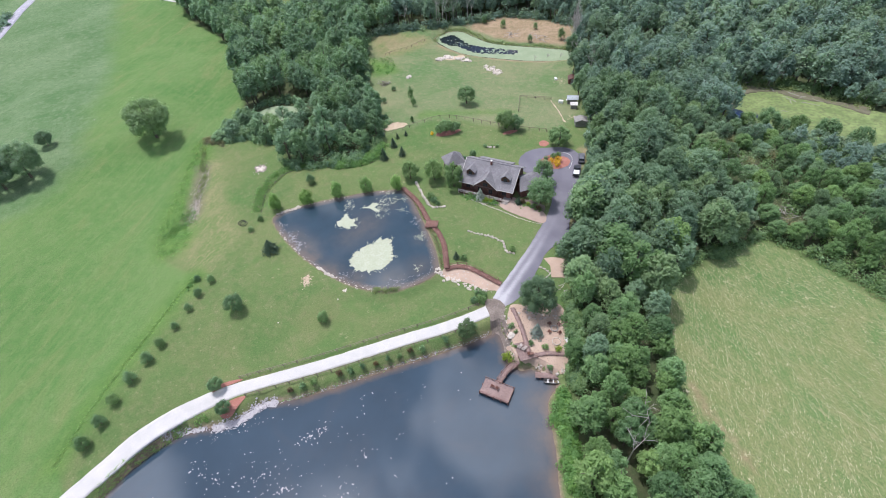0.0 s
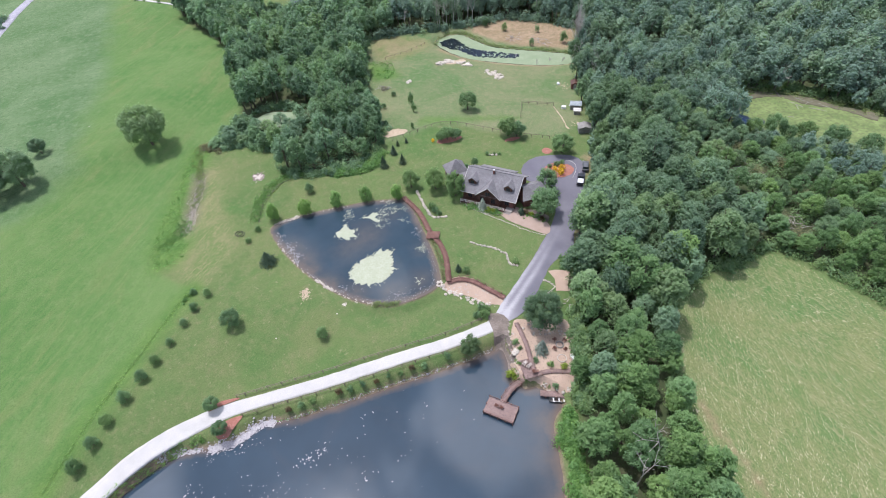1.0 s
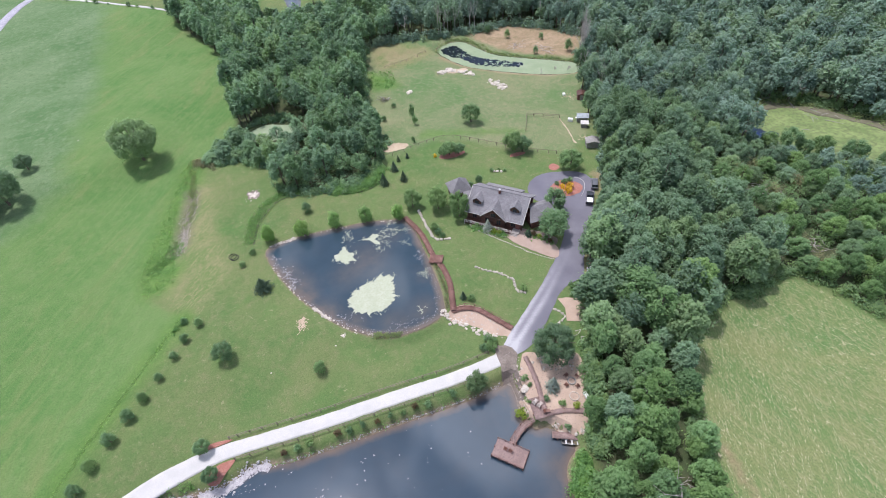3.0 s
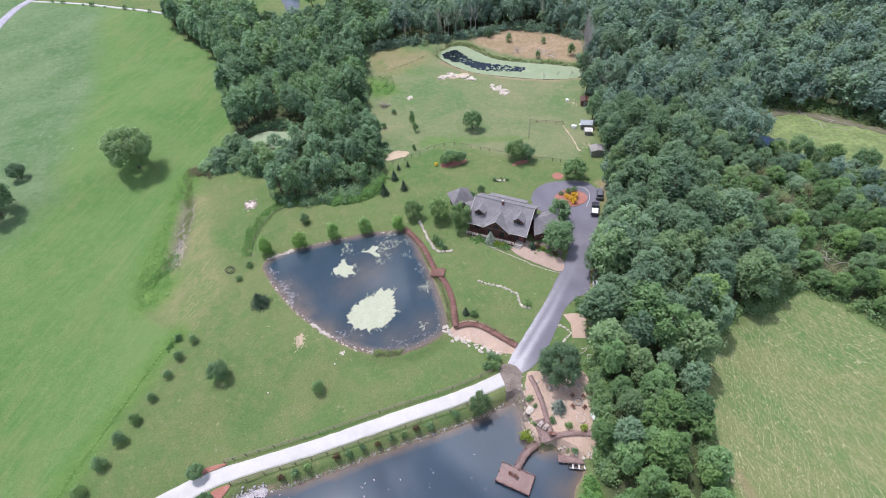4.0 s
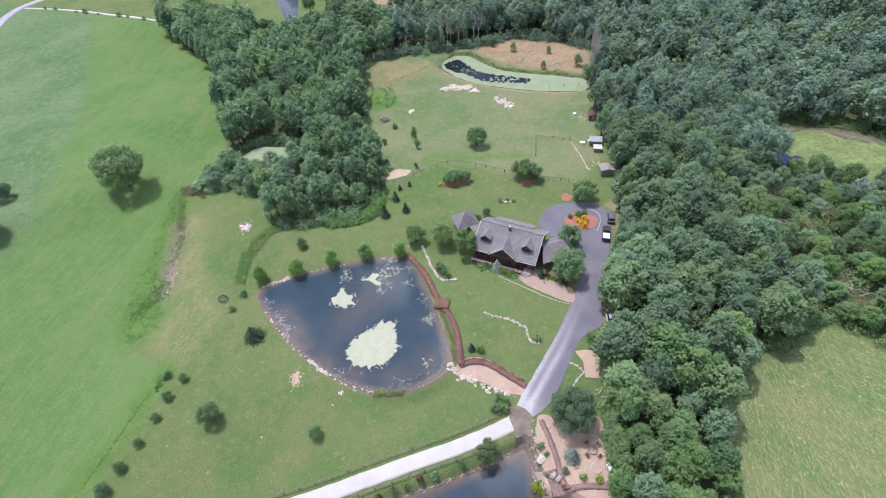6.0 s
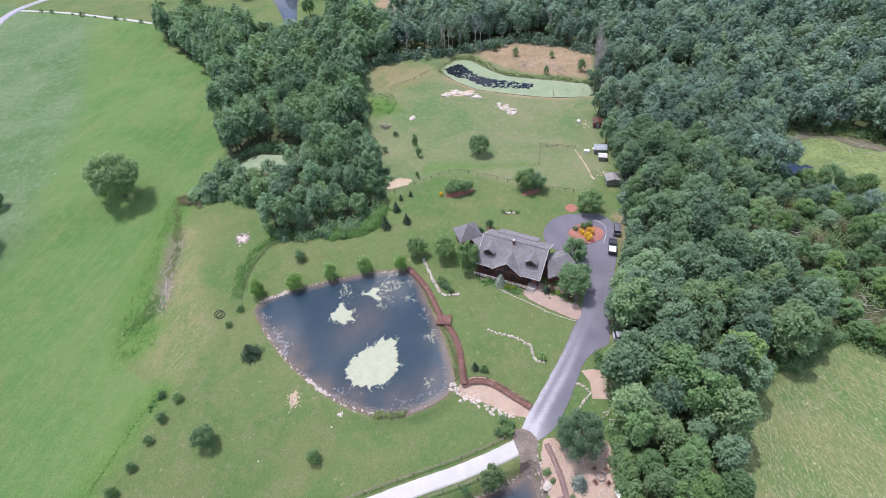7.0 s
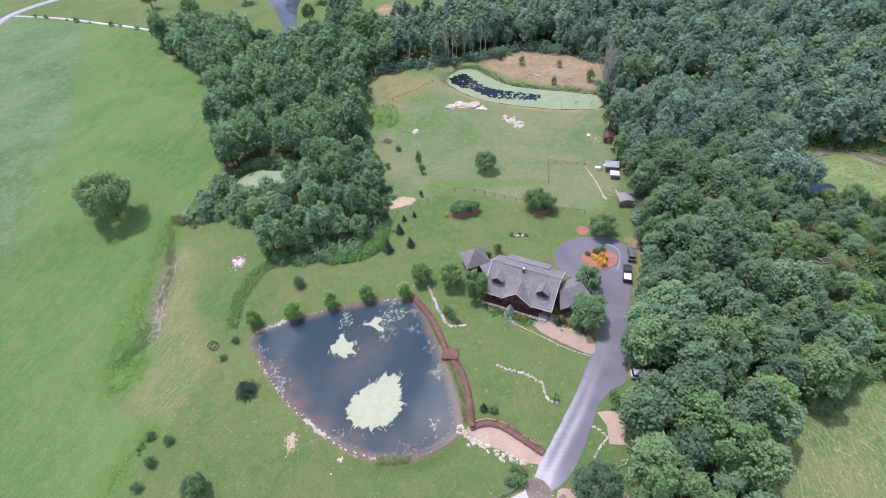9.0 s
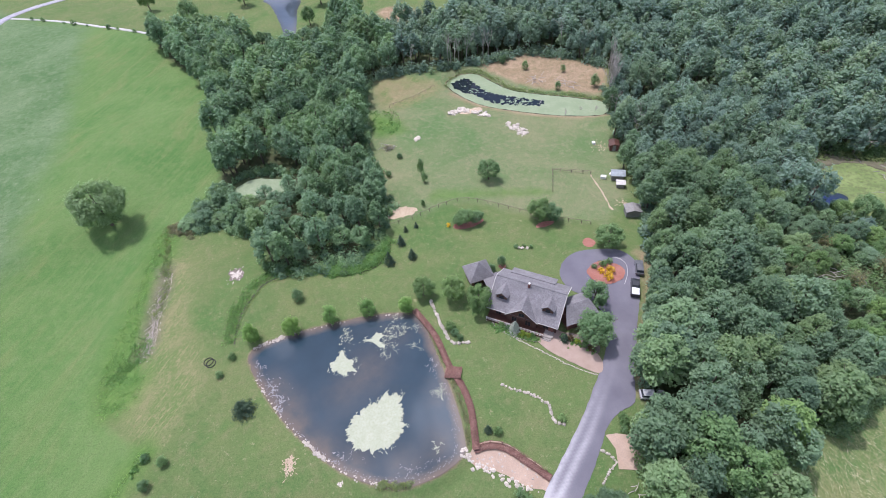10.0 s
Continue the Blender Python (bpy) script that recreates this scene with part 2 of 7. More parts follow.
def water_material(name, deep, shallow):
    """Pond water: turbid body colour by depth, mirror-smooth top with faint ripples."""
    m, nt, bsdf = start_material(name)
    pos = nt.nodes.new("ShaderNodeNewGeometry").outputs["Position"]
    at = nt.nodes.new("ShaderNodeAttribute")
    at.attribute_name = "shore"
    v = math_node(nt, "ADD", at.outputs["Fac"], math_node(nt, "MULTIPLY", noise_node(nt, pos, 0.3, 5), 2.4))
    mr = nt.nodes.new("ShaderNodeMapRange")
    mr.inputs["From Min"].default_value = 1.2
    mr.inputs["From Max"].default_value = 3.0
    nt.links.new(v, mr.inputs["Value"])
    body = ramp_node(nt, noise_node(nt, pos, 0.05, 4), [(0.3, deep), (0.7, tuple(x * 1.35 for x in deep))])
    silt = ramp_node(nt, noise_node(nt, pos, 0.075, 5, 0.6, 0.8), [(0.5, (0, 0, 0)), (0.78, (0.25, 0.25, 0.25))])
    body = mix_node(nt, silt, body, tuple(0.45 * a + 0.55 * b for a, b in zip(shallow, deep)))
    mud = nt.nodes.new("ShaderNodeAttribute")
    mud.attribute_name = "silt"
    cloud = math_node(nt, "MULTIPLY", mud.outputs["Fac"], math_node(nt, "MULTIPLY", noise_node(nt, pos, 0.35, 5, 0.65), 1.9), True)
    body = mix_node(nt, cloud, body, shallow)
    nt.links.new(mix_node(nt, mr.outputs[0], shallow, body), bsdf.inputs["Base Color"])
    bsdf.inputs["Roughness"].default_value = 0.05
    bsdf.inputs["IOR"].default_value = 1.333
    nt.links.new(bump_node(nt, noise_node(nt, pos, 1.6, 3), 0.05, 0.03), bsdf.inputs["Normal"])
    return m


def drive_material():
    """Grey-lilac asphalt, gravel-dusted where wheels run."""
    m, nt, bsdf = start_material("worn_asphalt")
    pos = nt.nodes.new("ShaderNodeNewGeometry").outputs["Position"]
    col = ramp_node(nt, noise_node(nt, pos, 0.15, 5), [(0.3, (0.122, 0.119, 0.146)), (0.7, (0.168, 0.164, 0.194))])
    grit = noise_node(nt, pos, 6.0, 4, 0.75)
    col = mix_node(nt, ramp_node(nt, grit, [(0.45, (0, 0, 0)), (0.8, (0.7, 0.7, 0.7))]), col, (0.12, 0.118, 0.14))
    at = nt.nodes.new("ShaderNodeAttribute")
    at.attribute_name = "wear"
    dust = math_node(nt, "MULTIPLY", at.outputs["Fac"], math_node(nt, "ADD", noise_node(nt, pos, 0.8, 5), 0.35), True)
    col = mix_node(nt, dust, col, (0.40, 0.395, 0.415))
    nt.links.new(col, bsdf.inputs["Base Color"])
    bsdf.inputs["Roughness"].default_value = 0.9
    nt.links.new(bump_node(nt, grit, 0.3, 0.02), bsdf.inputs["Normal"])
    return m


M_GROUND = ground_material()
M_WATER = water_material("pond_water", (0.027, 0.048, 0.066), (0.138, 0.114, 0.094))
M_WATER2 = water_material("lake_water", (0.026, 0.046, 0.067), (0.120, 0.092, 0.074))
M_POOL = water_material("dark_water", (0.012, 0.018, 0.024), (0.020, 0.022, 0.018))
# paler body colour, part of the sky's reflection mixed in
M_SKYWATER = water_material("sky_tinted_far_water", (0.055, 0.072, 0.090), (0.070, 0.080, 0.085))
# blue of the reflected sky put into the pool's body colour
M_SKYPOOL = water_material("sky_tinted_pool_water", (0.020, 0.035, 0.085), (0.030, 0.045, 0.060))
M_ALGAE = surface("pond_algae", (0.345, 0.375, 0.270), (0.400, 0.425, 0.325), (0.300, 0.335, 0.225), 0.5, 2.2, 0.8, 0.3)
M_SCUM = surface("pale_scum", (0.20, 0.20, 0.215), (0.29, 0.29, 0.30), (0.14, 0.14, 0.155), 0.6, 4, 0.7, 0.3)
M_DUCKWEED = surface("duckweed", (0.207, 0.268, 0.158), (0.260, 0.312, 0.202), (0.180, 0.250, 0.130), 0.2, 1.5, 0.8, 0.2)
M_SWAMP = surface("swamp_weed", (0.125, 0.185, 0.058), (0.215, 0.285, 0.098), (0.095, 0.112, 0.046), 0.22, 0.9, 0.9, 0.5)
M_MUD = surface("brown_swamp_mud", (0.105, 0.092, 0.065), (0.170, 0.150, 0.105), (0.120, 0.140, 0.060), 0.4, 2, 0.9, 0.5)
M_GRAVEL = surface("white_gravel", (0.455, 0.45, 0.435), (0.53, 0.52, 0.505), (0.40, 0.39, 0.375), 0.35, 9, 0.95, 0.3)
M_ASPHALT = drive_material()
M_TRACK = surface("gravelly_wheel_track", (0.30, 0.30, 0.34), (0.44, 0.43, 0.48), (0.24, 0.23, 0.27), 0.5, 4, 0.95, 0.4)
M_RIPRAP = surface("brown_wet_gravel", (0.16, 0.13, 0.11), (0.25, 0.21, 0.18), (0.10, 0.085, 0.07), 0.5, 3, 0.9, 0.8)
M_SAND = surface("pink_sand_gravel", (0.373, 0.271, 0.202), (0.466, 0.349, 0.266), (0.31, 0.245, 0.20), 0.3, 5, 0.95, 0.5)
M_PAVER = surface("tan_pavers", (0.311, 0.229, 0.185), (0.385, 0.296, 0.244), (0.34, 0.26, 0.21), 0.5, 3, 0.9, 0.4)
M_MULCH = surface("red_mulch", (0.313, 0.131, 0.102), (0.396, 0.194, 0.156), (0.22, 0.08, 0.055), 0.6, 5, 0.95, 0.7)
M_DIRT = surface("bare_dirt", (0.42, 0.33, 0.23), (0.52, 0.43, 0.32), (0.33, 0.25, 0.17), 0.3, 3, 0.95, 0.5)
M_ROCK = surface("pale_limestone", (0.40, 0.36, 0.31), (0.54, 0.49, 0.43), (0.28, 0.25, 0.21), 0.8, 5, 0.9, 0.5, spread=0.22)
M_RIPROCK = surface("white_limestone", (0.40, 0.385, 0.40), (0.54, 0.52, 0.53), (0.26, 0.25, 0.26), 1.6, 5, 0.9, 0.5)
M_PALEROCK = surface("pale_tan_rock", (0.52, 0.47, 0.40), (0.64, 0.59, 0.52), (0.36, 0.31, 0.26), 0.8, 5, 0.9, 0.5)
M_DECK = surface("red_brown_decking", (0.175, 0.085, 0.066), (0.270, 0.150, 0.122), (0.12, 0.06, 0.048), 0.9, 3, 0.8, 0.3, spread=0.1)
M_DECK2 = surface("faded_decking", (0.245, 0.168, 0.150), (0.325, 0.235, 0.215), (0.18, 0.12, 0.105), 0.5, 4, 0.8, 0.3, spread=0.1)
M_FENCE = surface("weathered_fence_wood", (0.17, 0.14, 0.11), (0.25, 0.21, 0.17), None, 0.8, 5, 0.9, 0.4)
M_LOG = surface("dark_stained_log", (0.075, 0.032, 0.022), (0.115, 0.050, 0.034), None, 0.6, 4, 0.6, 0.4)
M_ROOF = surface("grey_asphalt_shingle", (0.172, 0.168, 0.178), (0.252, 0.246, 0.258), (0.118, 0.112, 0.116), 0.5, 3.5, 0.9, 0.5)
M_TRIM = surface("pale_trim_paint", (0.55, 0.53, 0.50), (0.65, 0.63, 0.60), None, 0.8, 5, 0.6, 0.1)
M_STONE = surface("grey_field_stone", (0.26, 0.24, 0.22), (0.36, 0.33, 0.30), None, 1.0, 4, 0.9, 0.6)
M_BARK = surface("grey_brown_bark", (0.115, 0.090, 0.068), (0.165, 0.135, 0.105), None, 1.2, 6, 0.9, 0.6)
M_DEADWOOD = surface("bleached_dead_wood", (0.40, 0.37, 0.34), (0.52, 0.49, 0.45), None, 1.2, 6, 0.9, 0.4)
M_STRAW = surface("dry_straw", (0.38, 0.365, 0.22), (0.49, 0.465, 0.30), (0.32, 0.31, 0.18), 0.4, 3, 0.95, 0.3)
M_METAL = surface("galvanised_sheet", (0.27, 0.32, 0.35), (0.36, 0.41, 0.44), (0.22, 0.24, 0.24), 0.6, 2, 0.6, 0.1, metal=0.1)
M_REDWOOD = surface("red_barn_board", (0.16, 0.065, 0.055), (0.22, 0.095, 0.08), None, 0.6, 4, 0.85, 0.3)
M_GREYBOARD = surface("grey_weathered_board", (0.22, 0.21, 0.20), (0.32, 0.31, 0.29), None, 0.6, 4, 0.85, 0.3)
M_RUBBER = surface("black_rubber", (0.015, 0.015, 0.016), (0.028, 0.028, 0.03), None, 1, 8, 0.8, 0.2)
M_BOAT = surface("dull_aluminium", (0.46, 0.46, 0.45), (0.56, 0.56, 0.55), None, 0.8, 4, 0.45, 0.1, metal=0.5)
M_LEAF = foliage("oak_leaves", (0.097, 0.168, 0.098), (0.236, 0.360, 0.210))
M_LEAF_SUNNY = foliage("sunny_thicket_leaves", (0.090, 0.174, 0.070), (0.214, 0.354, 0.150))
M_YARD = foliage("lawn_tree_leaves", (0.079, 0.155, 0.070), (0.186, 0.306, 0.142))
# distance haze put into the leaf colour: bluer and paler than the other woods
M_LEAF_HAZE = foliage("hazed_woodland_leaves", (0.105, 0.176, 0.135), (0.246, 0.361, 0.276), "tone")
M_LEAF_L = foliage("green_woodland_leaves", (0.097, 0.177, 0.103), (0.232, 0.369, 0.208), "tone")
M_SCRUB = foliage("scrub_leaves", (0.105, 0.187, 0.084), (0.240, 0.366, 0.173), "tone")
M_MARGIN = foliage("margin_grass", (0.160, 0.290, 0.085), (0.255, 0.405, 0.145), "tone")
M_SEAR = foliage("browned_scrub_leaves", (0.165, 0.165, 0.090), (0.265, 0.255, 0.155), "tone")
M_LEAF_BRIGHT = foliage("fresh_leaves", (0.125, 0.245, 0.070), (0.235, 0.400, 0.130))
M_LEAF_DARK = foliage("dark_conifer_needles", (0.035, 0.070, 0.042), (0.070, 0.115, 0.068), glow=0.1)
M_LEAF_BLUE = foliage("blue_spruce_needles", (0.17, 0.22, 0.22), (0.32, 0.38, 0.37), glow=0.1)
M_OAKLEAF = foliage("dark_oak_leaves", (0.058, 0.108, 0.060), (0.130, 0.212, 0.116))
M_LEAF_RED = foliage("reddish_leaves", (0.090, 0.065, 0.035), (0.150, 0.105, 0.050))
M_LEAF_YELLOW = foliage("yellow_flowers", (0.55, 0.33, 0.02), (0.75, 0.50, 0.04))
M_LEAF_LIME = foliage("lime_leaves", (0.16, 0.24, 0.03), (0.28, 0.36, 0.06))
M_RUSH = foliage("olive_tall_grass", (0.150, 0.215, 0.085), (0.260, 0.315, 0.140), "tone")
M_WEED = foliage("rank_weeds", (0.105, 0.230, 0.064), (0.192, 0.350, 0.115), "tone")


def paint(name, col, rough=0.3, coat=0.5):
    m, nt, bsdf = start_material(name)
    pos = nt.nodes.new("ShaderNodeNewGeometry").outputs["Position"]
    n = noise_node(nt, pos, 2.5, 4)
    nt.links.new(ramp_node(nt, n, [(0.3, col), (0.8, tuple(min(1, v * 1.25 + 0.01) for v in col))]), bsdf.inputs["Base Color"])
    bsdf.inputs["Roughness"].default_value = rough
    bsdf.inputs["Coat Weight"].default_value = coat
    return m


M_CARDARK = paint("black_car_paint", (0.020, 0.021, 0.025))
M_CARWHITE = paint("white_car_paint", (0.62, 0.64, 0.66))
M_CARSILVER = paint("silver_car_paint", (0.35, 0.36, 0.38))
M_CARGREY = paint("grey_car_paint", (0.10, 0.105, 0.115))
M_GLASS = paint("dark_window_glass", (0.020, 0.026, 0.032), 0.06, 0.0)
M_WHITE = paint("white_plastic", (0.72, 0.72, 0.71), 0.45, 0.0)
M_LAMP = paint("lamp_lens", (0.55, 0.50, 0.45), 0.2, 0.3)
M_CHAIR = paint("brown_outdoor_plastic", (0.16, 0.07, 0.05), 0.5, 0.0)
# dark olive colour for the shadow line inside the ditch
M_DITCHSHADE = surface("ditch_shade", (0.040, 0.050, 0.022), (0.075, 0.080, 0.038), None, 0.8, 4, 0.7, 0.4)
M_CUSHION = surface("faded_cushion", (0.42, 0.38, 0.34), (0.52, 0.48, 0.44), (0.28, 0.20, 0.16), 1.5, 6, 0.9, 0.2)


# ---- building helpers ----
from mathutils import geometry



def raw_mesh(name, verts, faces, mats=(), smooth=False):
    me = bpy.data.meshes.new(name)
    me.from_pydata([tuple(map(float, v)) for v in verts], [], [tuple(map(int, f)) for f in faces])
    for m in mats:
        me.materials.append(m)
    if smooth:
        me.shade_smooth()
    me.update()
    return me


def quad_mesh(name, verts, quads, mats=(), slots=None):
    """A mesh of quads or triangles straight from arrays, for leaves and other large counts."""
    me = bpy.data.meshes.new(name)
    quads = np.asarray(quads)
    n, side = quads.shape
    me.vertices.add(len(verts))
    me.vertices.foreach_set("co", np.ascontiguousarray(verts, dtype=np.float32).ravel())
    me.loops.add(n * side)
    me.loops.foreach_set("vertex_index", np.ascontiguousarray(quads, dtype=np.int32).ravel())
    me.polygons.add(n)
    me.polygons.foreach_set("loop_start", np.arange(0, n * side, side, dtype=np.int32))
    for m in mats:
        me.materials.append(m)
    if slots is not None:
        me.polygons.foreach_set("material_index", np.ascontiguousarray(slots, dtype=np.int32))
    me.update(calc_edges=True)
    return me


def attribute(me, name, values):
    a = me.attributes.new(name, "FLOAT", "POINT")
    a.data.foreach_set("value", np.ascontiguousarray(values, dtype=np.float32))


def empty(name, place=(0, 0, 0), turn=0.0):
    ob = new(name)
    ob.empty_display_size = 0.3
    ob.matrix_basis = pose(*place, 0, 0, turn)
    return ob


def part(name, data, material, parent, label=""):
    """Links a bmesh or mesh as one object under a thing or a part."""
    if isinstance(data, bmesh.types.BMesh):
        me = bpy.data.meshes.new(name)
        data.to_mesh(me)
        data.free()
        me.materials.append(material)
    else:
        me = data
        if material is not None and not me.materials:
            me.materials.append(material)
    ob = new(name, me)
    ob.parent = parent
    if label:
        ob["label"] = label
    return ob


def box(bm, x0, x1, y0, y1, z0, z1, turn=None, bevel=0.0):
    r = bmesh.ops.create_cube(bm, size=1.0)
    m = Matrix.Translation(((x0 + x1) / 2, (y0 + y1) / 2, (z0 + z1) / 2)) @ Matrix.Diagonal((x1 - x0, y1 - y0, z1 - z0, 1))
    bmesh.ops.transform(bm, matrix=(turn @ m) if turn else m, verts=r["verts"])
    if bevel:
        edges = list({e for v in r["verts"] for e in v.link_edges})
        bmesh.ops.bevel(bm, geom=edges, offset=bevel, segments=1, affect="EDGES")
    return bm


def boxed(*args, **kw):
    return box(bmesh.new(), *args, **kw)


def tube(bm, a, b, r0, r1, sides=7):
    a, b = Vector(a), Vector(b)
    d = b - a
    m = Matrix.Translation((a + b) / 2) @ d.to_track_quat("Z", "Y").to_matrix().to_4x4()
    bmesh.ops.create_cone(bm, cap_ends=True, segments=sides, radius1=r0, radius2=r1, depth=d.length, matrix=m)
    return bm


def smooth_line(points, step=1.0, closed=False):
    """A rounded curve through a few plan points, at even steps."""
    p = np.array(points, float)
    n = len(p)
    out = []
    for i in range(n if closed else n - 1):
        if closed:
            a, b, c, d = (p[(i + k - 1) % n] for k in range(4))
        else:
            a, b, c, d = p[max(i - 1, 0)], p[i], p[i + 1], p[min(i + 2, n - 1)]
        m = max(2, int(np.linalg.norm(c - b) / step + 0.5))
        for t in np.linspace(0, 1, m, endpoint=False):
            out.append(0.5 * (2 * b + (c - a) * t + (2 * a - 5 * b + 4 * c - d) * t * t + (3 * b - a - 3 * c + d) * t**3))
    if not closed:
        out.append(p[-1])
    return np.array(out)


def inside_distance(poly, x, y):
    """Distance to a closed outline, positive within."""
    x, y = np.asarray(x, float), np.asarray(y, float)
    best = np.full(x.shape, 1e9)
    inside = np.zeros(x.shape, bool)
    for (ax, ay), (bx, by) in zip(poly, np.roll(poly, -1, axis=0)):
        dx, dy = bx - ax, by - ay
        t = np.clip(((x - ax) * dx + (y - ay) * dy) / (dx * dx + dy * dy + 1e-12), 0, 1)
        best = np.minimum(best, (x - ax - t * dx) ** 2 + (y - ay - t * dy) ** 2)
        cross = ((ay > y) != (by > y)) & (x < dx * (y - ay) / (dy + 1e-12 * (dy == 0)) + ax)
        inside ^= cross
    return np.where(inside, 1, -1) * np.sqrt(best)


def line_distance(line, x, y):
    best = np.full(np.shape(x), 1e9)
    for (ax, ay), (bx, by) in zip(line[:-1], line[1:]):
        dx, dy = bx - ax, by - ay
        t = np.clip(((x - ax) * dx + (y - ay) * dy) / (dx * dx + dy * dy + 1e-12), 0, 1)
        best = np.minimum(best, (x - ax - t * dx) ** 2 + (y - ay - t * dy) ** 2)
    return np.sqrt(best)


def ease(a, b, v):
    t = np.clip((v - a) / (b - a), 0, 1)
    return t * t * (3 - 2 * t)


# ---- plan: outlines of water, fields and woods ----
POND = smooth_line([(-19.3, 114), (-12.3, 115.6), (-2.7, 115.2), (6.9, 114.2), (13.9, 112.5), (17.9, 110), (18.7, 99.7), (19, 89.3), (18, 80), (16.6, 77.5), (11.2, 75.8), (4, 76.4), (-3.2, 81.1), (-8.5, 87.3), (-14, 96.3), (-18.4, 107.1)], 1.0, True)
LAKE = smooth_line([(-70, 30), (-62, 44), (-56.9, 50.1), (-52.5, 54.7), (-47.6, 57.4), (-42.2, 58.1), (-34.4, 57), (-30, 57.8), (-26.4, 59), (-19.5, 57.6), (-11.2, 57.3), (-1.2, 57.7), (8.9, 57.6), (18.2, 57.8), (23.4, 58.3), (25.3, 58.6), (25.3, 54.7), (24.1, 50.7), (25.8, 47.9), (29.1, 46.7), (31.5, 42.3), (28.2, 39.6), (26.6, 35.2), (24.7, 29.1), (22.1, 22.6), (18, 8), (-5, -12), (-45, -10)], 1.0, True)
MARSH = smooth_line([(59.7, 216.5), (66, 221), (72.8, 219.4), (76.5, 210.8), (80.7, 201.5), (89.7, 193.4), (98.2, 187.2), (107.4, 178.9), (103.2, 172.6), (92.4, 176.2), (80.7, 183.8), (67.8, 194.9), (61.8, 205.8)], 1.5, True)
FARPOND = smooth_line([(-3, 350), (0.5, 338), (3.5, 304), (3.5, 280), (8, 290), (12.5, 323), (15.8, 340), (8, 358)], 2.0, True)
SWAMP = smooth_line([(129, 108), (133, 116), (140, 121.5), (149, 125.5), (158, 120.5), (167, 109), (175, 97), (188, 82), (180, 68), (162, 72), (151, 84), (142, 95), (134, 102)], 2.0, True)
POOL_RIM = smooth_line([(129.5, 110), (132, 113), (134, 115.6), (136.6, 116.4), (137.6, 114), (138.2, 112.4), (140.2, 111), (139.6, 109.2), (137.2, 108.2), (133.2, 108.2), (131, 108.2)], 0.5, True)
POOL = POOL_RIM + np.array([[0.9 * noise.noise(Vector((a * 0.9, b * 0.9, 1.5))), 0.9 * noise.noise(Vector((a * 0.9, b * 0.9, 8.5)))] for a, b in POOL_RIM])
SMALLPOND = smooth_line([(-21.5, 176), (-16.5, 179.5), (-10.5, 177.5), (-5.5, 174), (-7, 170), (-14, 168), (-20.5, 170.5)], 1.5, True)
HAY = smooth_line([(51.6, 10), (51.6, 20), (52.2, 27), (54.2, 33), (57, 40), (60.5, 47), (66, 53.6), (76, 57), (88, 58.5), (98.6, 60), (103, 52.5), (106, 42), (108, 32), (106, 0), (80, -25), (56, -20)], 2.0, True)
FIELD = np.array([(-64.9, 58), (-51.2, 80.6), (-39.7, 97.8), (-48, 107), (-51, 118), (-48.5, 132), (-45, 148), (-41, 163), (-31, 172), (-25, 185), (-23, 229), (-34, 261), (-46, 284), (-52, 304), (-105, 350), (-131, 366), (-400, 700), (-700, 300), (-300, -100), (-66, 40), (-62.6, 50.8)], float)
PALE = np.array([(-89, 335), (-83.5, 275), (-79, 230), (-79, 196), (-78, 162), (-90, 145), (-300, 60), (-500, 300), (-250, 500), (-115, 355)], float)
GULLY = smooth_line([(-41.0, 157), (-40.0, 147), (-40.4, 140.2), (-41.5, 133.2), (-42.0, 126.6), (-43.2, 122.3), (-46.4, 119.2), (-49.2, 116)], 1.0)
ROUGH = smooth_line([(-38, 156), (-33, 146), (-33, 128), (-30, 114), (-33, 105), (-38, 99.5), (-44, 104), (-50, 113), (-46, 132), (-44, 148)], 1.0, True)
RANK = smooth_line([(-37.5, 161), (-39.4, 150.5), (-42, 146), (-44, 139), (-44, 126), (-44.5, 121), (-42, 116), (-44.5, 109.4), (-50, 109.2), (-51.5, 118), (-49.5, 131), (-46, 146), (-42.8, 163)], 1.0, True)
MEADOW = np.array([(19, 141), (25.4, 141.6), (35.9, 143.8), (42.3, 143.1), (51.2, 135.9), (58.1, 129.3), (72, 121), (84, 130), (110, 182), (118, 203), (100, 234), (60, 236), (30, 236), (24, 205), (20, 165)], float)
DIRT_FAR = smooth_line([(77, 225), (80.5, 214), (85.5, 204), (92, 196.5), (100, 190), (108, 184), (114, 190), (119.5, 201), (111, 214), (105, 224), (106, 234), (101, 233), (98, 226), (88, 227)], 1.5, True)
DIRT_TAN = smooth_line([(33, 220), (40, 228), (55, 217), (51, 209.5), (34, 204)], 1.5, True)
MEADOW_RANK = smooth_line([(34.6, 151.5), (50, 146.5), (64.8, 141.3), (64.3, 137.2), (48, 141.5), (31.7, 146.1)], 1.0, True)
WEED_PATCH = smooth_line([(28.4, 202.4), (35.3, 193.5), (35, 185.7), (25.8, 186.7), (25, 196)], 1.0, True)
HAY_VERGE = smooth_line([(56.0, 33), (55.6, 28), (55.6, 23), (56, 16)], 1.0)
DRIVE_RIM = smooth_line([(74.6, 108.5), (73.2, 103), (69.6, 97.4), (65.6, 92.2), (61.6, 87), (57.4, 82), (54, 77)], 1.0)
MARSH_RIM = smooth_line([(59.5, 206), (66.5, 194), (79.5, 182.4), (92, 174.6), (103, 171)], 1.0)
DIRT_BACK = smooth_line([(50, 296), (56, 302), (66, 296), (70, 284), (63, 278), (54, 284)], 2.0, True)
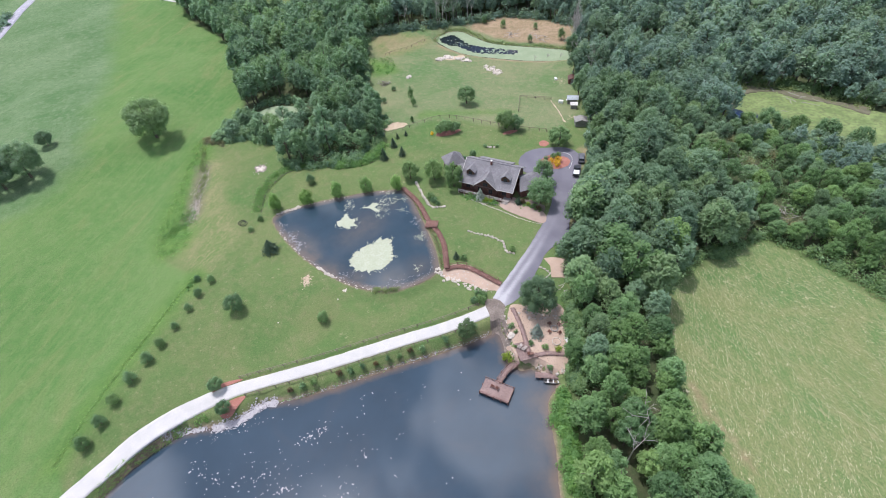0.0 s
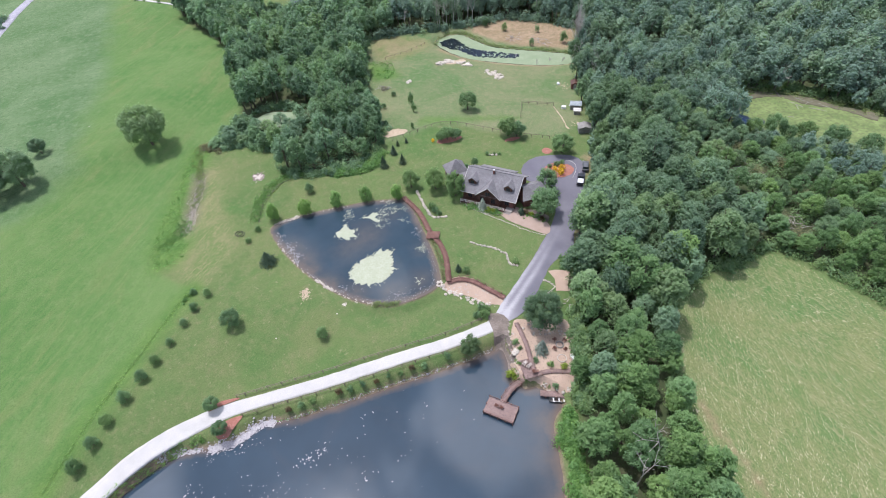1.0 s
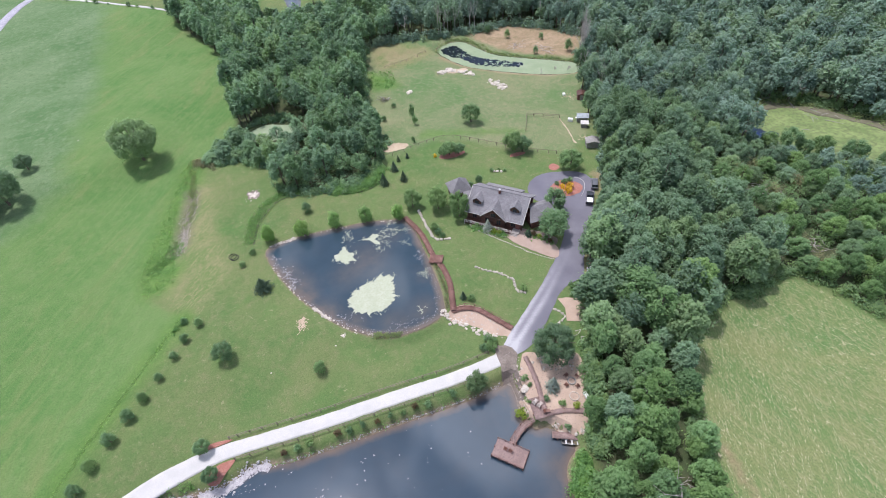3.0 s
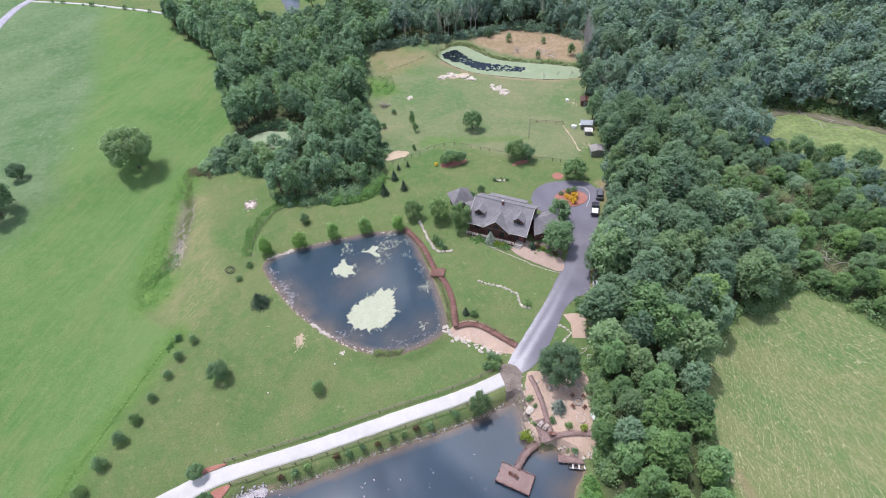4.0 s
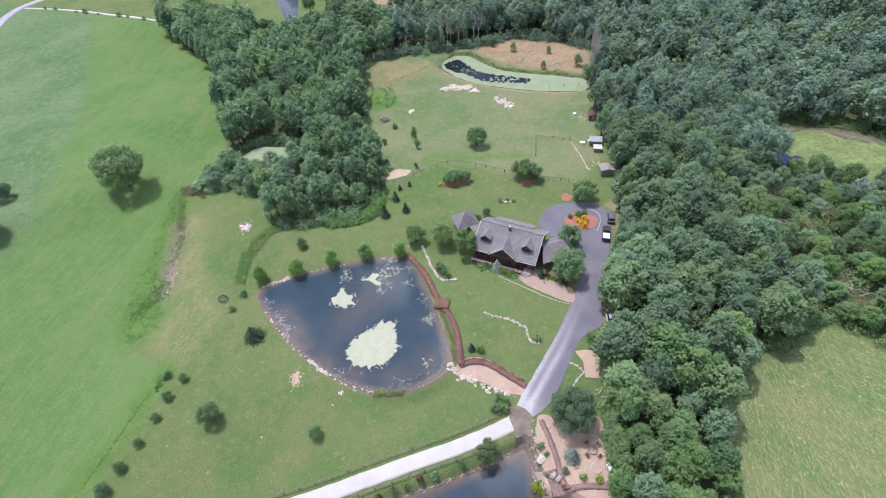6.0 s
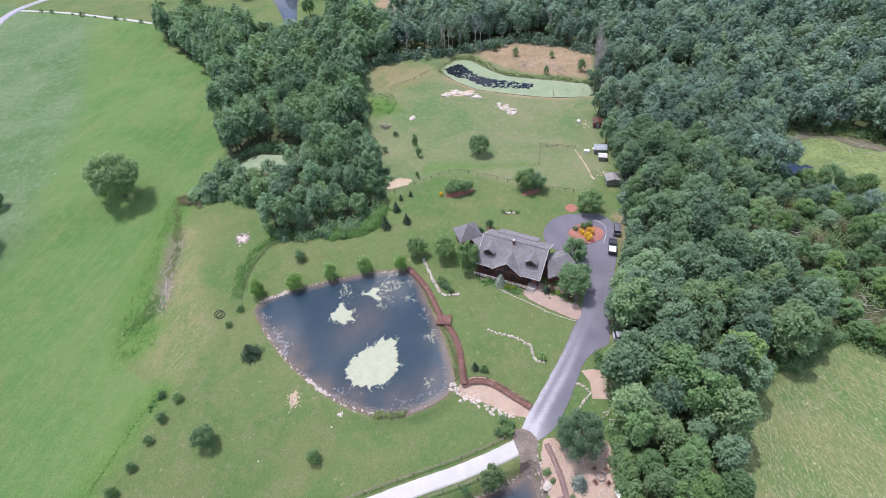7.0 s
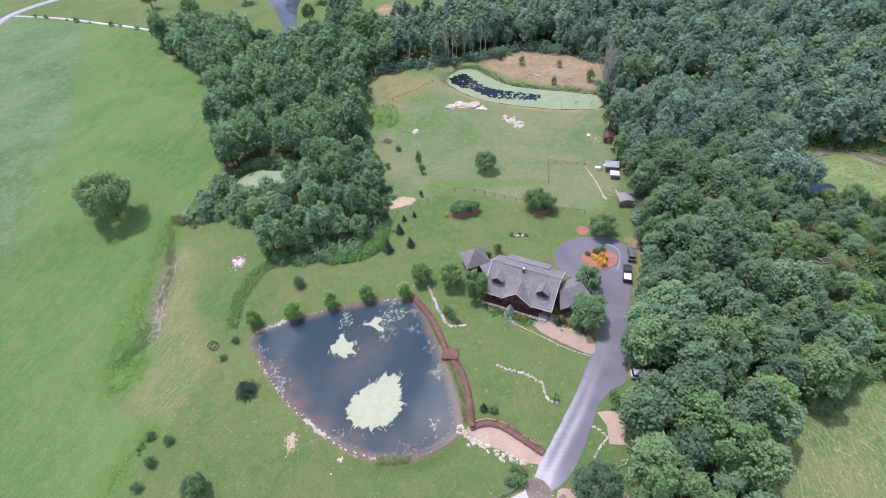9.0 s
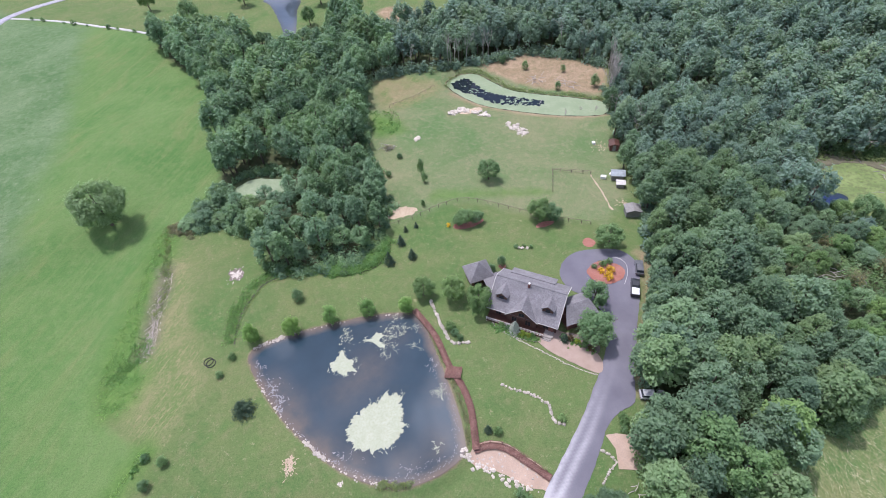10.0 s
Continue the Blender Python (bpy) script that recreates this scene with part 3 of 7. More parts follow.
WOOD_LEFT = np.array([(-37, 164), (-30, 168), (-26, 180), (-27, 195), (-25, 229), (-36, 260), (-48, 284), (-54, 303), (-41, 308), (-18, 303), (0, 284), (12, 286), (38, 290), (60, 268), (75, 262), (95, 290), (140, 340), (340, 330), (330, 40), (210, 20), (125, 0), (110, -40), (44, -30), (30, -10), (21.5, 8), (27, 23), (32.0, 36.5), (37.5, 48.5), (41.5, 56.5), (45.6, 62.3), (49, 70), (57.6, 81), (66, 89), (75, 100), (80, 114), (89.5, 131.5), (95, 150), (103.5, 168), (109.5, 179.5), (113, 187), (121, 201), (112, 214.5), (105, 225), (88, 227), (76, 228), (60, 229), (40, 232), (29, 228), (26, 212), (20, 186), (20, 168), (20, 153), (16.5, 141), (11.5, 133.5), (3, 132.5), (-10, 136.5), (-14, 141), (-14.5, 150), (-24, 159)], float)
ROAD = smooth_line([(-76, 36), (-67, 46), (-60.8, 51.1), (-54.9, 54.9), (-49.2, 58.2), (-42.5, 60.9), (-33.7, 62.8), (-24.4, 62.8), (-14.8, 62.4), (-4.9, 62.3), (5.3, 62.3), (14.4, 62.2), (24, 62.7), (27.5, 63.6)], 1.0)
DITCH = smooth_line([(-23, 117.6), (-22.2, 122), (-20.6, 126.7), (-18.6, 129.7), (-16.4, 132.6), (-13.1, 134.2), (-8.9, 133.8), (-0.8, 131.4), (8.3, 128.4), (12.7, 128.9), (16, 132.5), (19.4, 138.6)], 1.0)

POND_Z, LAKE_Z, MARSH_Z, FAR_Z, SWAMP_Z, SMALL_Z = 0.0, -3.4, -4.1, -3.2, -5.3, -0.6
RISES = np.array([(-10, 85, 0.3), (0, 72, -1.2), (20, 92, 0.4), (45, 105, 0.8), (45, 75, 0), (30, 62, -0.8), (-50, 65, 0.8), (-30, 85, 0.5), (-77, 190, 4), (-110, 120, 3), (-80, 330, 4.5), (-150, 330, 5), (-45, 142, -0.3), (-22, 139, 0.3), (23, 145, 0.5), (38, 180, -0.8), (65, 190, -2.8), (85, 200, -4), (110, 200, -3.5), (-13, 176, -0.5), (0, 320, -3), (80, 30, -4.5), (98, 49, -4.3), (115, 52, -3.8), (140, 112, -5), (175, 119, -5.5), (100, 150, -2.5), (75, 75, -1.5)])
RISES = np.vstack([RISES, [(75, 110, 0), (0, 40, -2.6), (40, 30, -2.8), (-60, 25, -1), (150, 30, -4), (150, 220, -3.5), (60, 260, -2), (-45, 58.5, -1.7), (-33, 61, -1.6), (-57, 52, -1.5), (-15, 62, -1.5), (10, 62, -1.3), (-24, 62, -1.6)]])


def height(x, y):
    """The lie of the land: gentle rises, pond basins, a small gully."""
    x, y = np.asarray(x, float), np.asarray(y, float)
    num, den = np.zeros(x.shape), np.zeros(x.shape)
    for cx, cy, cz in RISES:
        w = 1 / ((x - cx) ** 2 + (y - cy) ** 2 + 60.0) ** 2
        num += w * cz
        den += w
    z = num / den
    nat = z.copy()
    z = z - 0.7 * np.exp(-((line_distance(GULLY, x, y) / 2.0) ** 2)) - 0.35 * np.exp(-((line_distance(DITCH, x, y) / 1.0) ** 2))
    for poly, level, bank, deep in ((POND, POND_Z, 2.5, 1.6), (LAKE, LAKE_Z, 1.6, 2.5), (MARSH, MARSH_Z, 3.0, 0.8), (FARPOND, FAR_Z, 4.0, 1.0), (SWAMP, SWAMP_Z, 5.0, 0.5), (SMALLPOND, SMALL_Z, 3.0, 0.6)):
        cx, cy = poly.mean(axis=0)
        reach = np.max(np.hypot(poly[:, 0] - cx, poly[:, 1] - cy)) + bank + 1
        near = np.hypot(x - cx, y - cy) < reach
        if not near.any():
            continue
        d = inside_distance(poly, x[near], y[near])
        zn = z[near]
        zn = np.where(d > 0, level - np.minimum(deep, 0.4 * d), level + (zn - level) * ease(0, bank, -d))
        z[near] = zn
    road = (x > -85) & (x < 35) & (y > 25) & (y < 72)
    if road.any():
        k = ease(1.9, 2.7, line_distance(ROAD[::2], x[road], y[road]))
        z[road] = nat[road] * (1 - k) + z[road] * k
    return z


LAND = {}


def h1(x, y):
    """Height of the built ground at one place."""
    xs, ys, zs = LAND["x"], LAND["y"], LAND["z"]
    i = min(max(int(np.searchsorted(xs, x)) - 1, 0), len(xs) - 2)
    j = min(max(int(np.searchsorted(ys, y)) - 1, 0), len(ys) - 2)
    u, v = (x - xs[i]) / (xs[i + 1] - xs[i]), (y - ys[j]) / (ys[j + 1] - ys[j])
    return float((zs[j, i] * (1 - u) + zs[j, i + 1] * u) * (1 - v) + (zs[j + 1, i] * (1 - u) + zs[j + 1, i + 1] * u) * v)


def axis_steps(lo, hi, fine, mid_lo, mid_hi, mid, far):
    core = np.arange(lo, hi + 1e-6, fine)
    left = np.arange(lo - mid, mid_lo - 1e-6, -mid)[::-1]
    right = np.arange(hi + mid, mid_hi + 1e-6, mid)
    g = np.cumsum(mid * 1.35 ** np.arange(1, 19))
    g = g[g < far]
    return np.concatenate([mid_lo - g[::-1], left, core, right, mid_hi + g])


def build_ground():
    xs = axis_steps(-70, 112, 0.9, -190, 270, 3.0, 2600)
    ys = axis_steps(15, 222, 0.9, -30, 440, 3.0, 2600)
    gx, gy = np.meshgrid(xs, ys)
    x, y = gx.ravel(), gy.ravel()
    nx, ny = len(xs), len(ys)
    i = (np.arange(ny - 1)[:, None] * nx + np.arange(nx - 1)).ravel()
    z = height(x, y)
    LAND["x"], LAND["y"], LAND["z"] = xs, ys, z.reshape(ny, nx)
    me = quad_mesh("ground", np.stack([x, y, z], 1), np.stack([i, i + 1, i + nx + 1, i + nx], 1), [M_GROUND])
    me.shade_smooth()
    attribute(me, "field", inside_distance(FIELD, x, y))
    attribute(me, "pale", inside_distance(PALE, x, y))
    attribute(me, "hay", inside_distance(HAY, x, y))
    attribute(me, "rough", np.maximum(inside_distance(ROUGH, x, y), inside_distance(DIRT_TAN, x, y) + 1.5))
    attribute(me, "rank", np.maximum.reduce([inside_distance(RANK, x, y) + 0.9, inside_distance(MEADOW_RANK, x, y) - 1.8, inside_distance(WEED_PATCH, x, y) - 0.4, 2.3 - line_distance(FIELD[:3], x + 0.8, y - 0.5)]))
    attribute(me, "meadow", inside_distance(MEADOW, x, y))
    attribute(me, "dirt", np.maximum.reduce([inside_distance(DIRT_FAR, x, y), 0.12 * inside_distance(DIRT_TAN, x, y) - 1.0, inside_distance(DIRT_BACK, x, y), 0.2 - line_distance(HAY_VERGE, x, y), 1.2 - line_distance(DRIVE_RIM, x, y), 1.4 - line_distance(MARSH_RIM, x, y)]))
    attribute(me, "gully", 1.9 - line_distance(GULLY[(GULLY[:, 1] > 122.5) & (GULLY[:, 1] < 150)], x, y))
    bank = np.maximum.reduce([inside_distance(p, x, y) for p in (POND, LAKE, MARSH, SMALLPOND)])
    attribute(me, "bank", bank + 0.5)
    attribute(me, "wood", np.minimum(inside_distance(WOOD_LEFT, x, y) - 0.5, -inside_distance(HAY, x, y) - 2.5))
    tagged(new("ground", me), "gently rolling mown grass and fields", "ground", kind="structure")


def drape(name, outline, material, lift, grid=1.0, level=None, jag=0.0, thick=0.0):
    """A sheet over the land within an outline; jag roughens its edge, thick gives it a rim."""
    o = np.array(outline, float)
    if jag:
        nrm = np.roll(o, -1, 0) - np.roll(o, 1, 0)
        nrm = np.stack([nrm[:, 1], -nrm[:, 0]], 1) / (np.linalg.norm(nrm, axis=1, keepdims=True) + 1e-9)
        k = np.array([noise.fractal(Vector((p[0] * 0.9, p[1] * 0.9, 3.3)), 0.8, 2.2, 4) for p in o])
        o = o + nrm * (jag * k)[:, None]
    gx, gy = np.meshgrid(np.arange(o[:, 0].min(), o[:, 0].max(), grid), np.arange(o[:, 1].min(), o[:, 1].max(), grid))
    gx, gy = gx.ravel(), gy.ravel()
    d = inside_distance(o, gx, gy)
    inner = np.stack([gx[d > 0.35 * grid], gy[d > 0.35 * grid]], 1)
    pts = [Vector(p) for p in np.vstack([o, inner])]
    n = len(o)
    vs, _, fs, *_ = geometry.delaunay_2d_cdt(pts, [(i, (i + 1) % n) for i in range(n)], [list(range(n))], 1, 1e-5)
    vx, vy = np.array([v[0] for v in vs]), np.array([v[1] for v in vs])
    z = np.full(len(vs), level + lift) if level is not None else height(vx, vy) + lift
    verts = np.stack([vx, vy, z], 1)
    faces = [tuple(f) for f in fs]
    if thick:
        ring = list(range(n))
        base = len(verts)
        verts = np.vstack([verts, verts[:n] - (0, 0, thick)])
        faces += [(ring[i], base + i, base + (i + 1) % n, ring[(i + 1) % n]) for i in range(n)]
    me = raw_mesh(name, verts, faces, [material])
    bm = bmesh.new()
    bm.from_mesh(me)
    bmesh.ops.recalc_face_normals(bm, faces=bm.faces)
    if sum(f.normal.z for f in bm.faces) < 0:
        bmesh.ops.reverse_faces(bm, faces=bm.faces)
    bm.to_mesh(me)
    bm.free()
    return new(name, me)


def ribbon(name, line, half, material, lift, across=5, edge=0.0):
    """A road along a line, draped over the land, its rims sunk into the ground."""
    p = np.array(line)
    d = np.gradient(p, axis=0)
    nrm = np.stack([-d[:, 1], d[:, 0]], 1) / np.linalg.norm(d, axis=1, keepdims=True)
    w = half if np.ndim(half) else np.full(len(p), half)
    rows = []
    for k in np.linspace(-1, 1, across):
        wob = np.array([noise.noise(Vector((q[0] * 0.5, q[1] * 0.5, 5 * k))) for q in p]) * edge * abs(k)
        q = p + nrm * (k * (w + wob))[:, None]
        crown = 0.06 * (1 - k * k)
        rows.append(np.column_stack([q, height(q[:, 0], q[:, 1]) + lift + crown]))
    rows[0][:, 2] -= 0.02
    m, n = len(p), across
    base = [r[:, 2].copy() for r in rows]
    mean = np.maximum(np.mean(base, axis=0), np.max(base, axis=0) - 0.15)
    for r in rows:
        r[:, 2] = np.maximum(r[:, 2], mean - 0.08)
    low0, low1 = rows[0].copy(), rows[-1].copy()
    low0[:, 2] -= 0.45
    low1[:, 2] -= 0.45
    rows = [low0] + rows + [low1]
    n += 2
    verts = np.concatenate(rows)
    quads = [(j * m + i, j * m + i + 1, (j + 1) * m + i + 1, (j + 1) * m + i) for j in range(n - 1) for i in range(m - 1)]
    me = raw_mesh(name, verts, quads, [material], True)
    bm = bmesh.new()
    bm.from_mesh(me)
    if sum(f.normal.z for f in bm.faces) < 0:
        bmesh.ops.reverse_faces(bm, faces=bm.faces)
    bm.to_mesh(me)
    bm.free()
    return new(name, me)


def water(name, poly, level, material, label, silt=()):
    o = poly + (poly - poly.mean(axis=0)) * 0.0
    nrm = np.roll(o, -1, 0) - np.roll(o, 1, 0)
    nrm = np.stack([nrm[:, 1], -nrm[:, 0]], 1) / np.linalg.norm(nrm, axis=1, keepdims=True)
    if inside_distance(poly, *(o[:1] + nrm[:1] * 0.3).T)[0] > 0:
        nrm = -nrm
    ob = drape(name, o + nrm * 0.35, material, 0.0, 1.5, level)
    co = np.array([v.co[:2] for v in ob.data.vertices])
    attribute(ob.data, "shore", inside_distance(poly, co[:, 0], co[:, 1]))
    if silt:
        attribute(ob.data, "silt", sum(0.75 * k * np.exp(-((co[:, 0] - a) ** 2 + (co[:, 1] - b) ** 2) / (r * r)) for a, b, r, k in silt))
    return tagged(ob, label, "water", kind="structure")


# ---- ground, water, roads ----
build_ground()
water("water_upper_pond", POND, POND_Z, M_WATER, "still blue-grey pond water, brown in the shallows", ((4.6, 100.6, 4.5, 0.55), (-1.7, 97, 4, 0.35), (-15.5, 104, 3.2, 0.75), (-13, 99, 3.2, 0.7), (-11.5, 94, 2.6, 0.9), (-7.5, 88, 2.6, 0.8), (-2, 83, 3, 0.55), (6, 79, 3.5, 0.5), (14, 80.5, 3.5, 0.5), (17, 90, 2.5, 0.35), (12, 107, 4, 0.3)))
water("water_lake", LAKE, LAKE_Z, M_WATER2, "dark blue still lake water mirroring the clouds", ((26, 57, 3.5, 0.6), (27, 40, 3.0, 0.7), (25, 33, 3.2, 0.7), (22.5, 25, 3.5, 0.7), (19, 15, 4, 0.7), (30, 46, 2.5, 0.6)))
water("water_marsh", MARSH, MARSH_Z, M_POOL, "black marsh water between duckweed")
water("water_far_pond", FARPOND, FAR_Z, M_SKYWATER, "far pond with the mirrored sky's paleness in its colour")
water("water_wood_pool", POOL, SWAMP_Z + 0.25, M_SKYPOOL, "dark open pool in the swamp, tinted with sky blue")
tagged(drape("swamp_weed", SWAMP, M_SWAMP, 0.12, 2.5, SWAMP_Z, 1.2), "yellow-green weed covering the swamp", "swamp", kind="structure")
SHORE = smooth_line([(131, 115), (139.5, 121), (149, 124.6), (157.6, 119.6), (166, 108.5), (174, 97)], 1.5)
tagged(ribbon("swamp_shore", SHORE, 1.7 + 0.8 * np.sin(np.arange(len(SHORE)) * 0.55), M_MUD, 0.45, 5, 1.2), "brown mud along the far swamp shore", "mud", kind="structure")
tagged(drape("water_small_pond", SMALLPOND, M_DUCKWEED, 0.06, 1.5, SMALL_Z, 0.5), "small pond covered with pale algae", "water", kind="structure")

tagged(ribbon("road", ROAD, 1.95 - 0.5 * ease(-45, -25, ROAD[:, 0]), M_GRAVEL, 0.07, 7, 0.12), "white crushed limestone causeway road", "road", kind="structure")
DRIVE = smooth_line([(26.6, 65.2), (29.5, 68), (31.7, 69.7), (36.1, 73), (41.3, 77.2), (45.6, 81.2), (49.1, 84.4), (51.9, 87.5), (54.5, 91), (56.5, 95.5), (55, 101), (52.6, 105), (52.8, 109.3), (55.6, 112.8), (59.9, 114.6), (64.3, 114), (69.4, 112), (71.5, 108.6), (70.6, 104), (67.2, 98.2), (63.4, 93.1), (59.9, 88.2), (55, 81.6), (51.5, 76), (48, 75.2), (45, 74), (42.5, 72), (40, 69.6), (36.7, 66.6), (33.3, 64), (30, 62.8), (27, 63)], 1.0, True)
tagged(drape("driveway", DRIVE, M_ASPHALT, 0.09, 0.5, None, 0.12, 0.3), "worn grey-lilac asphalt drive with a loop", "driveway", kind="structure")
co = np.array([v.co[:2] for v in bpy.data.objects["driveway"].data.vertices])
wear = np.zeros(len(co))
for off in (-1.0, 1.0):
    track = smooth_line([(27.4 + off * 0.6, 64.6 - off * 0.75), (33.5 + off * 0.62, 69.4 - off * 0.75), (39 + off * 0.65, 73.6 - off * 0.75), (45, 78.6 - off), (51, 84.2 - off), (58, 92 - off)], 1.0)
    wear += np.exp(-((line_distance(track, co[:, 0], co[:, 1]) / 0.62) ** 2)) * (1 - 0.9 * ease(32, 52, co[:, 0]))
wear += 0.8 * np.exp(-(((co[:, 0] - 28) ** 2 + (co[:, 1] - 64.8) ** 2) / 9.0))
attribute(bpy.data.objects["driveway"].data, "wear", wear)
FORD = smooth_line([(24.8, 65.4), (26.6, 65.8), (28.2, 64.4), (28.6, 62.4), (27.6, 60.6), (26.9, 57.5), (26.4, 54), (24.6, 53), (24.4, 56.5), (23.6, 58.6), (24.4, 61)], 0.8, True)
tagged(drape("spillway", FORD, M_RIPRAP, 0.13, 0.8, None, 0.3), "brown stony spillway running to the lake", "spillway", kind="structure")
PAD = [(42.9, 72.2), (44.9, 71.8), (48.6, 69.8), (46.2, 64.4), (42, 66.2), (43.3, 69.4)]
tagged(drape("gravel_pad", PAD, M_SAND, 0.10, 1.0, None, 0, 0.2), "pink gravel parking pad with a timber edge", "pad", kind="structure")
WALKWAY = smooth_line([(39.6, 97.4), (42.5, 97.8), (46.5, 93.8), (49.6, 89.4), (50.3, 85.9), (48.3, 83.6), (44.3, 87.7), (40.6, 92.7)], 0.7, True)
tagged(drape("front_walk", WALKWAY, M_PAVER, 0.11, 0.8, None, 0.1, 0.2), "tan paver walk curving to the house steps", "path", kind="structure")
SANDS = smooth_line([(29.8, 62.2), (33, 61.3), (39.8, 59), (40, 54), (38.4, 51), (36.5, 48), (35.2, 43.8), (31.5, 43.8), (29.5, 45.6), (28.9, 47.4), (26.5, 48.6), (25, 50.6), (25.4, 54.5), (27, 58)], 0.8, True)
tagged(drape("sand_terrace", SANDS, M_SAND, 0.10, 0.8, None, 0.2), "pinkish sand and gravel terrace by the lake", "terrace", kind="structure")
WASH = smooth_line([(19.3, 78.4), (22.5, 78.6), (25.6, 76.6), (28.8, 72.4), (30.4, 69.2), (29.3, 67.2), (26.4, 68.6), (22.3, 72.6), (18.2, 75.8)], 0.8, True)
tagged(drape("gravel_wash", WASH, M_SAND, 0.08, 0.8, None, 0.25), "pink gravel wash beside the boardwalk", "wash", kind="structure")
tagged(ribbon("far_road", smooth_line([(-152, 230), (-140, 290), (-138, 340), (-134, 366), (-124, 379), (-109, 388), (-70, 410)], 4), 2.6, M_TRACK, 0.12, 5, 0.4), "pale far farm road", "road", kind="structure")
tagged(ribbon("far_track", smooth_line([(-130, 367), (-105, 350.6), (-80, 329.4), (-58, 311), (-48, 306)], 3), 0.8, M_GRAVEL, 0.10, 3, 0.4), "pale dirt track along the field", "road", kind="structure")
tagged(ribbon("pasture_track", smooth_line([(80.2, 142.4), (78.5, 134), (76.4, 125)], 1), 0.16, M_DIRT, 0.08, 3, 0.6), "bare pale footpath in the pasture", "path", kind="structure")


# ---- trees ----
def leaf_cards(rng, centers, normals, size, flat=0.55):
    """One small pointed leaf spray at each centre, facing roughly outward."""
    n = len(centers)
    nr = normals + rng.normal(0, flat, (n, 3))
    nr /= np.linalg.norm(nr, axis=1, keepdims=True) + 1e-9
    a = np.cross(nr, rng.normal(0, 1, (n, 3)))
    a /= np.linalg.norm(a, axis=1, keepdims=True) + 1e-9
    b = np.cross(nr, a)
    s = size * rng.uniform(0.6, 1.35, (n, 1))
    w = rng.uniform(0.35, 0.65, (n, 1))
    v = np.stack([centers - a * s * 0.6 - b * s * w, centers + a * s * rng.uniform(0.5, 0.9, (n, 1)), centers - a * s * 0.35 + b * s * w], 1).reshape(-1, 3)
    q = np.arange(3 * n).reshape(-1, 3)
    return v, q


def crown_leaves(rng, radius, bottom, top, count, size, lobes=9, shape=0.0, low=-0.75, puff=1.0, floor=0.0):
    """A crown of rounded boughs with gaps between them; boughs below the floor, closed in by neighbours, stay bare."""
    mid, half = (bottom + top) / 2, (top - bottom) / 2
    cs, rs = [], []
    for k in range(lobes):
        ang = k * 2.399 + rng.uniform(-0.4, 0.4)
        u = (k + 0.5) / lobes
        zz = low + (0.7 - low) * u + rng.uniform(-0.12, 0.12)
        wide = math.sqrt(max(0.08, 1 - zz * zz)) * (1 - shape * (zz + 1) / 2)
        rr = radius * wide * rng.uniform(0.5, 0.82)
        cs.append((rr * math.cos(ang), rr * math.sin(ang), mid + half * zz * 0.72))
        rs.append(radius * rng.uniform(0.85, 1.35) * puff * lobes**-0.42 * (1 - 0.35 * shape * (zz + 1) / 2))
    # the leader closes the crown on top
    cs.append((0.0, 0.0, mid + half * 0.66))
    rs.append(radius * 1.15 * puff * lobes**-0.42)
    cs, rs = np.array(cs), np.array(rs)
    full = cs[:, 2] + rs > floor
    cs, rs = cs[full], rs[full]
    lobes = len(rs)
    which = rng.choice(lobes, count, p=rs**2 / np.sum(rs**2))
    d = rng.normal(0, 1, (count, 3))
    d[:, 2] += 0.25
    d /= np.linalg.norm(d, axis=1, keepdims=True)
    # twigs cluster: directions are drawn to a few tufts on each bough
    tufts = rng.normal(0, 1, (lobes, 9, 3))
    tufts /= np.linalg.norm(tufts, axis=2, keepdims=True)
    pick = tufts[which, rng.integers(0, 9, count)]
    blend = rng.uniform(0, 0.6, (count, 1))
    d = d * (1 - blend) + pick * blend
    d /= np.linalg.norm(d, axis=1, keepdims=True) + 1e-9
    bump = 1 + 0.20 * np.sin(5 * d[:, :1] + which[:, None] * 1.7) * np.cos(4 * d[:, 1:2] + 2.0 * d[:, 2:3])
    reach = rng.uniform(0.55, 1.08, (count, 1)) ** 1.0 * bump * np.where(rng.uniform(0, 1, (count, 1)) < 0.12, rng.uniform(1.05, 1.45, (count, 1)), 1.0)
    squash = np.array([1, 1, min(1.35, half / radius + 0.3)])
    c = cs[which] + d * rs[which][:, None] * reach * squash
    return leaf_cards(rng, c, d + np.array([0, 0, 0.75]), size, 0.55)


def trunk_bm(rng, height_, r, spread, limbs=5, sides=7):
    bm = bmesh.new()
    lean = Vector((rng.uniform(-0.3, 0.3), rng.uniform(-0.3, 0.3), height_ * 0.55))
    tube(bm, (0, 0, -0.3), lean, r, r * 0.6, sides)
    tube(bm, lean, lean + Vector((rng.uniform(-0.4, 0.4), rng.uniform(-0.4, 0.4), height_ * 0.3)), r * 0.6, r * 0.15, sides - 2)
    for k in range(limbs):
        a = k * 2.4 + rng.uniform(-0.3, 0.3)
        z0 = lean * rng.uniform(0.55, 1.0)
        out = Vector((math.cos(a), math.sin(a), 0)) * spread * rng.uniform(0.5, 0.8)
        tube(bm, z0, z0 + out + Vector((0, 0, height_ * rng.uniform(0.15, 0.3))), r * 0.34, r * 0.08, 5)
    return bm


def arrays_of(bm):
    """Vertices and triangles of a bmesh."""
    bmesh.ops.triangulate(bm, faces=bm.faces[:])
    bm.verts.index_update()
    v = np.array([tuple(x.co) for x in bm.verts])
    q = np.array([[x.index for x in f.verts] for f in bm.faces])
    bm.free()
    return v, q


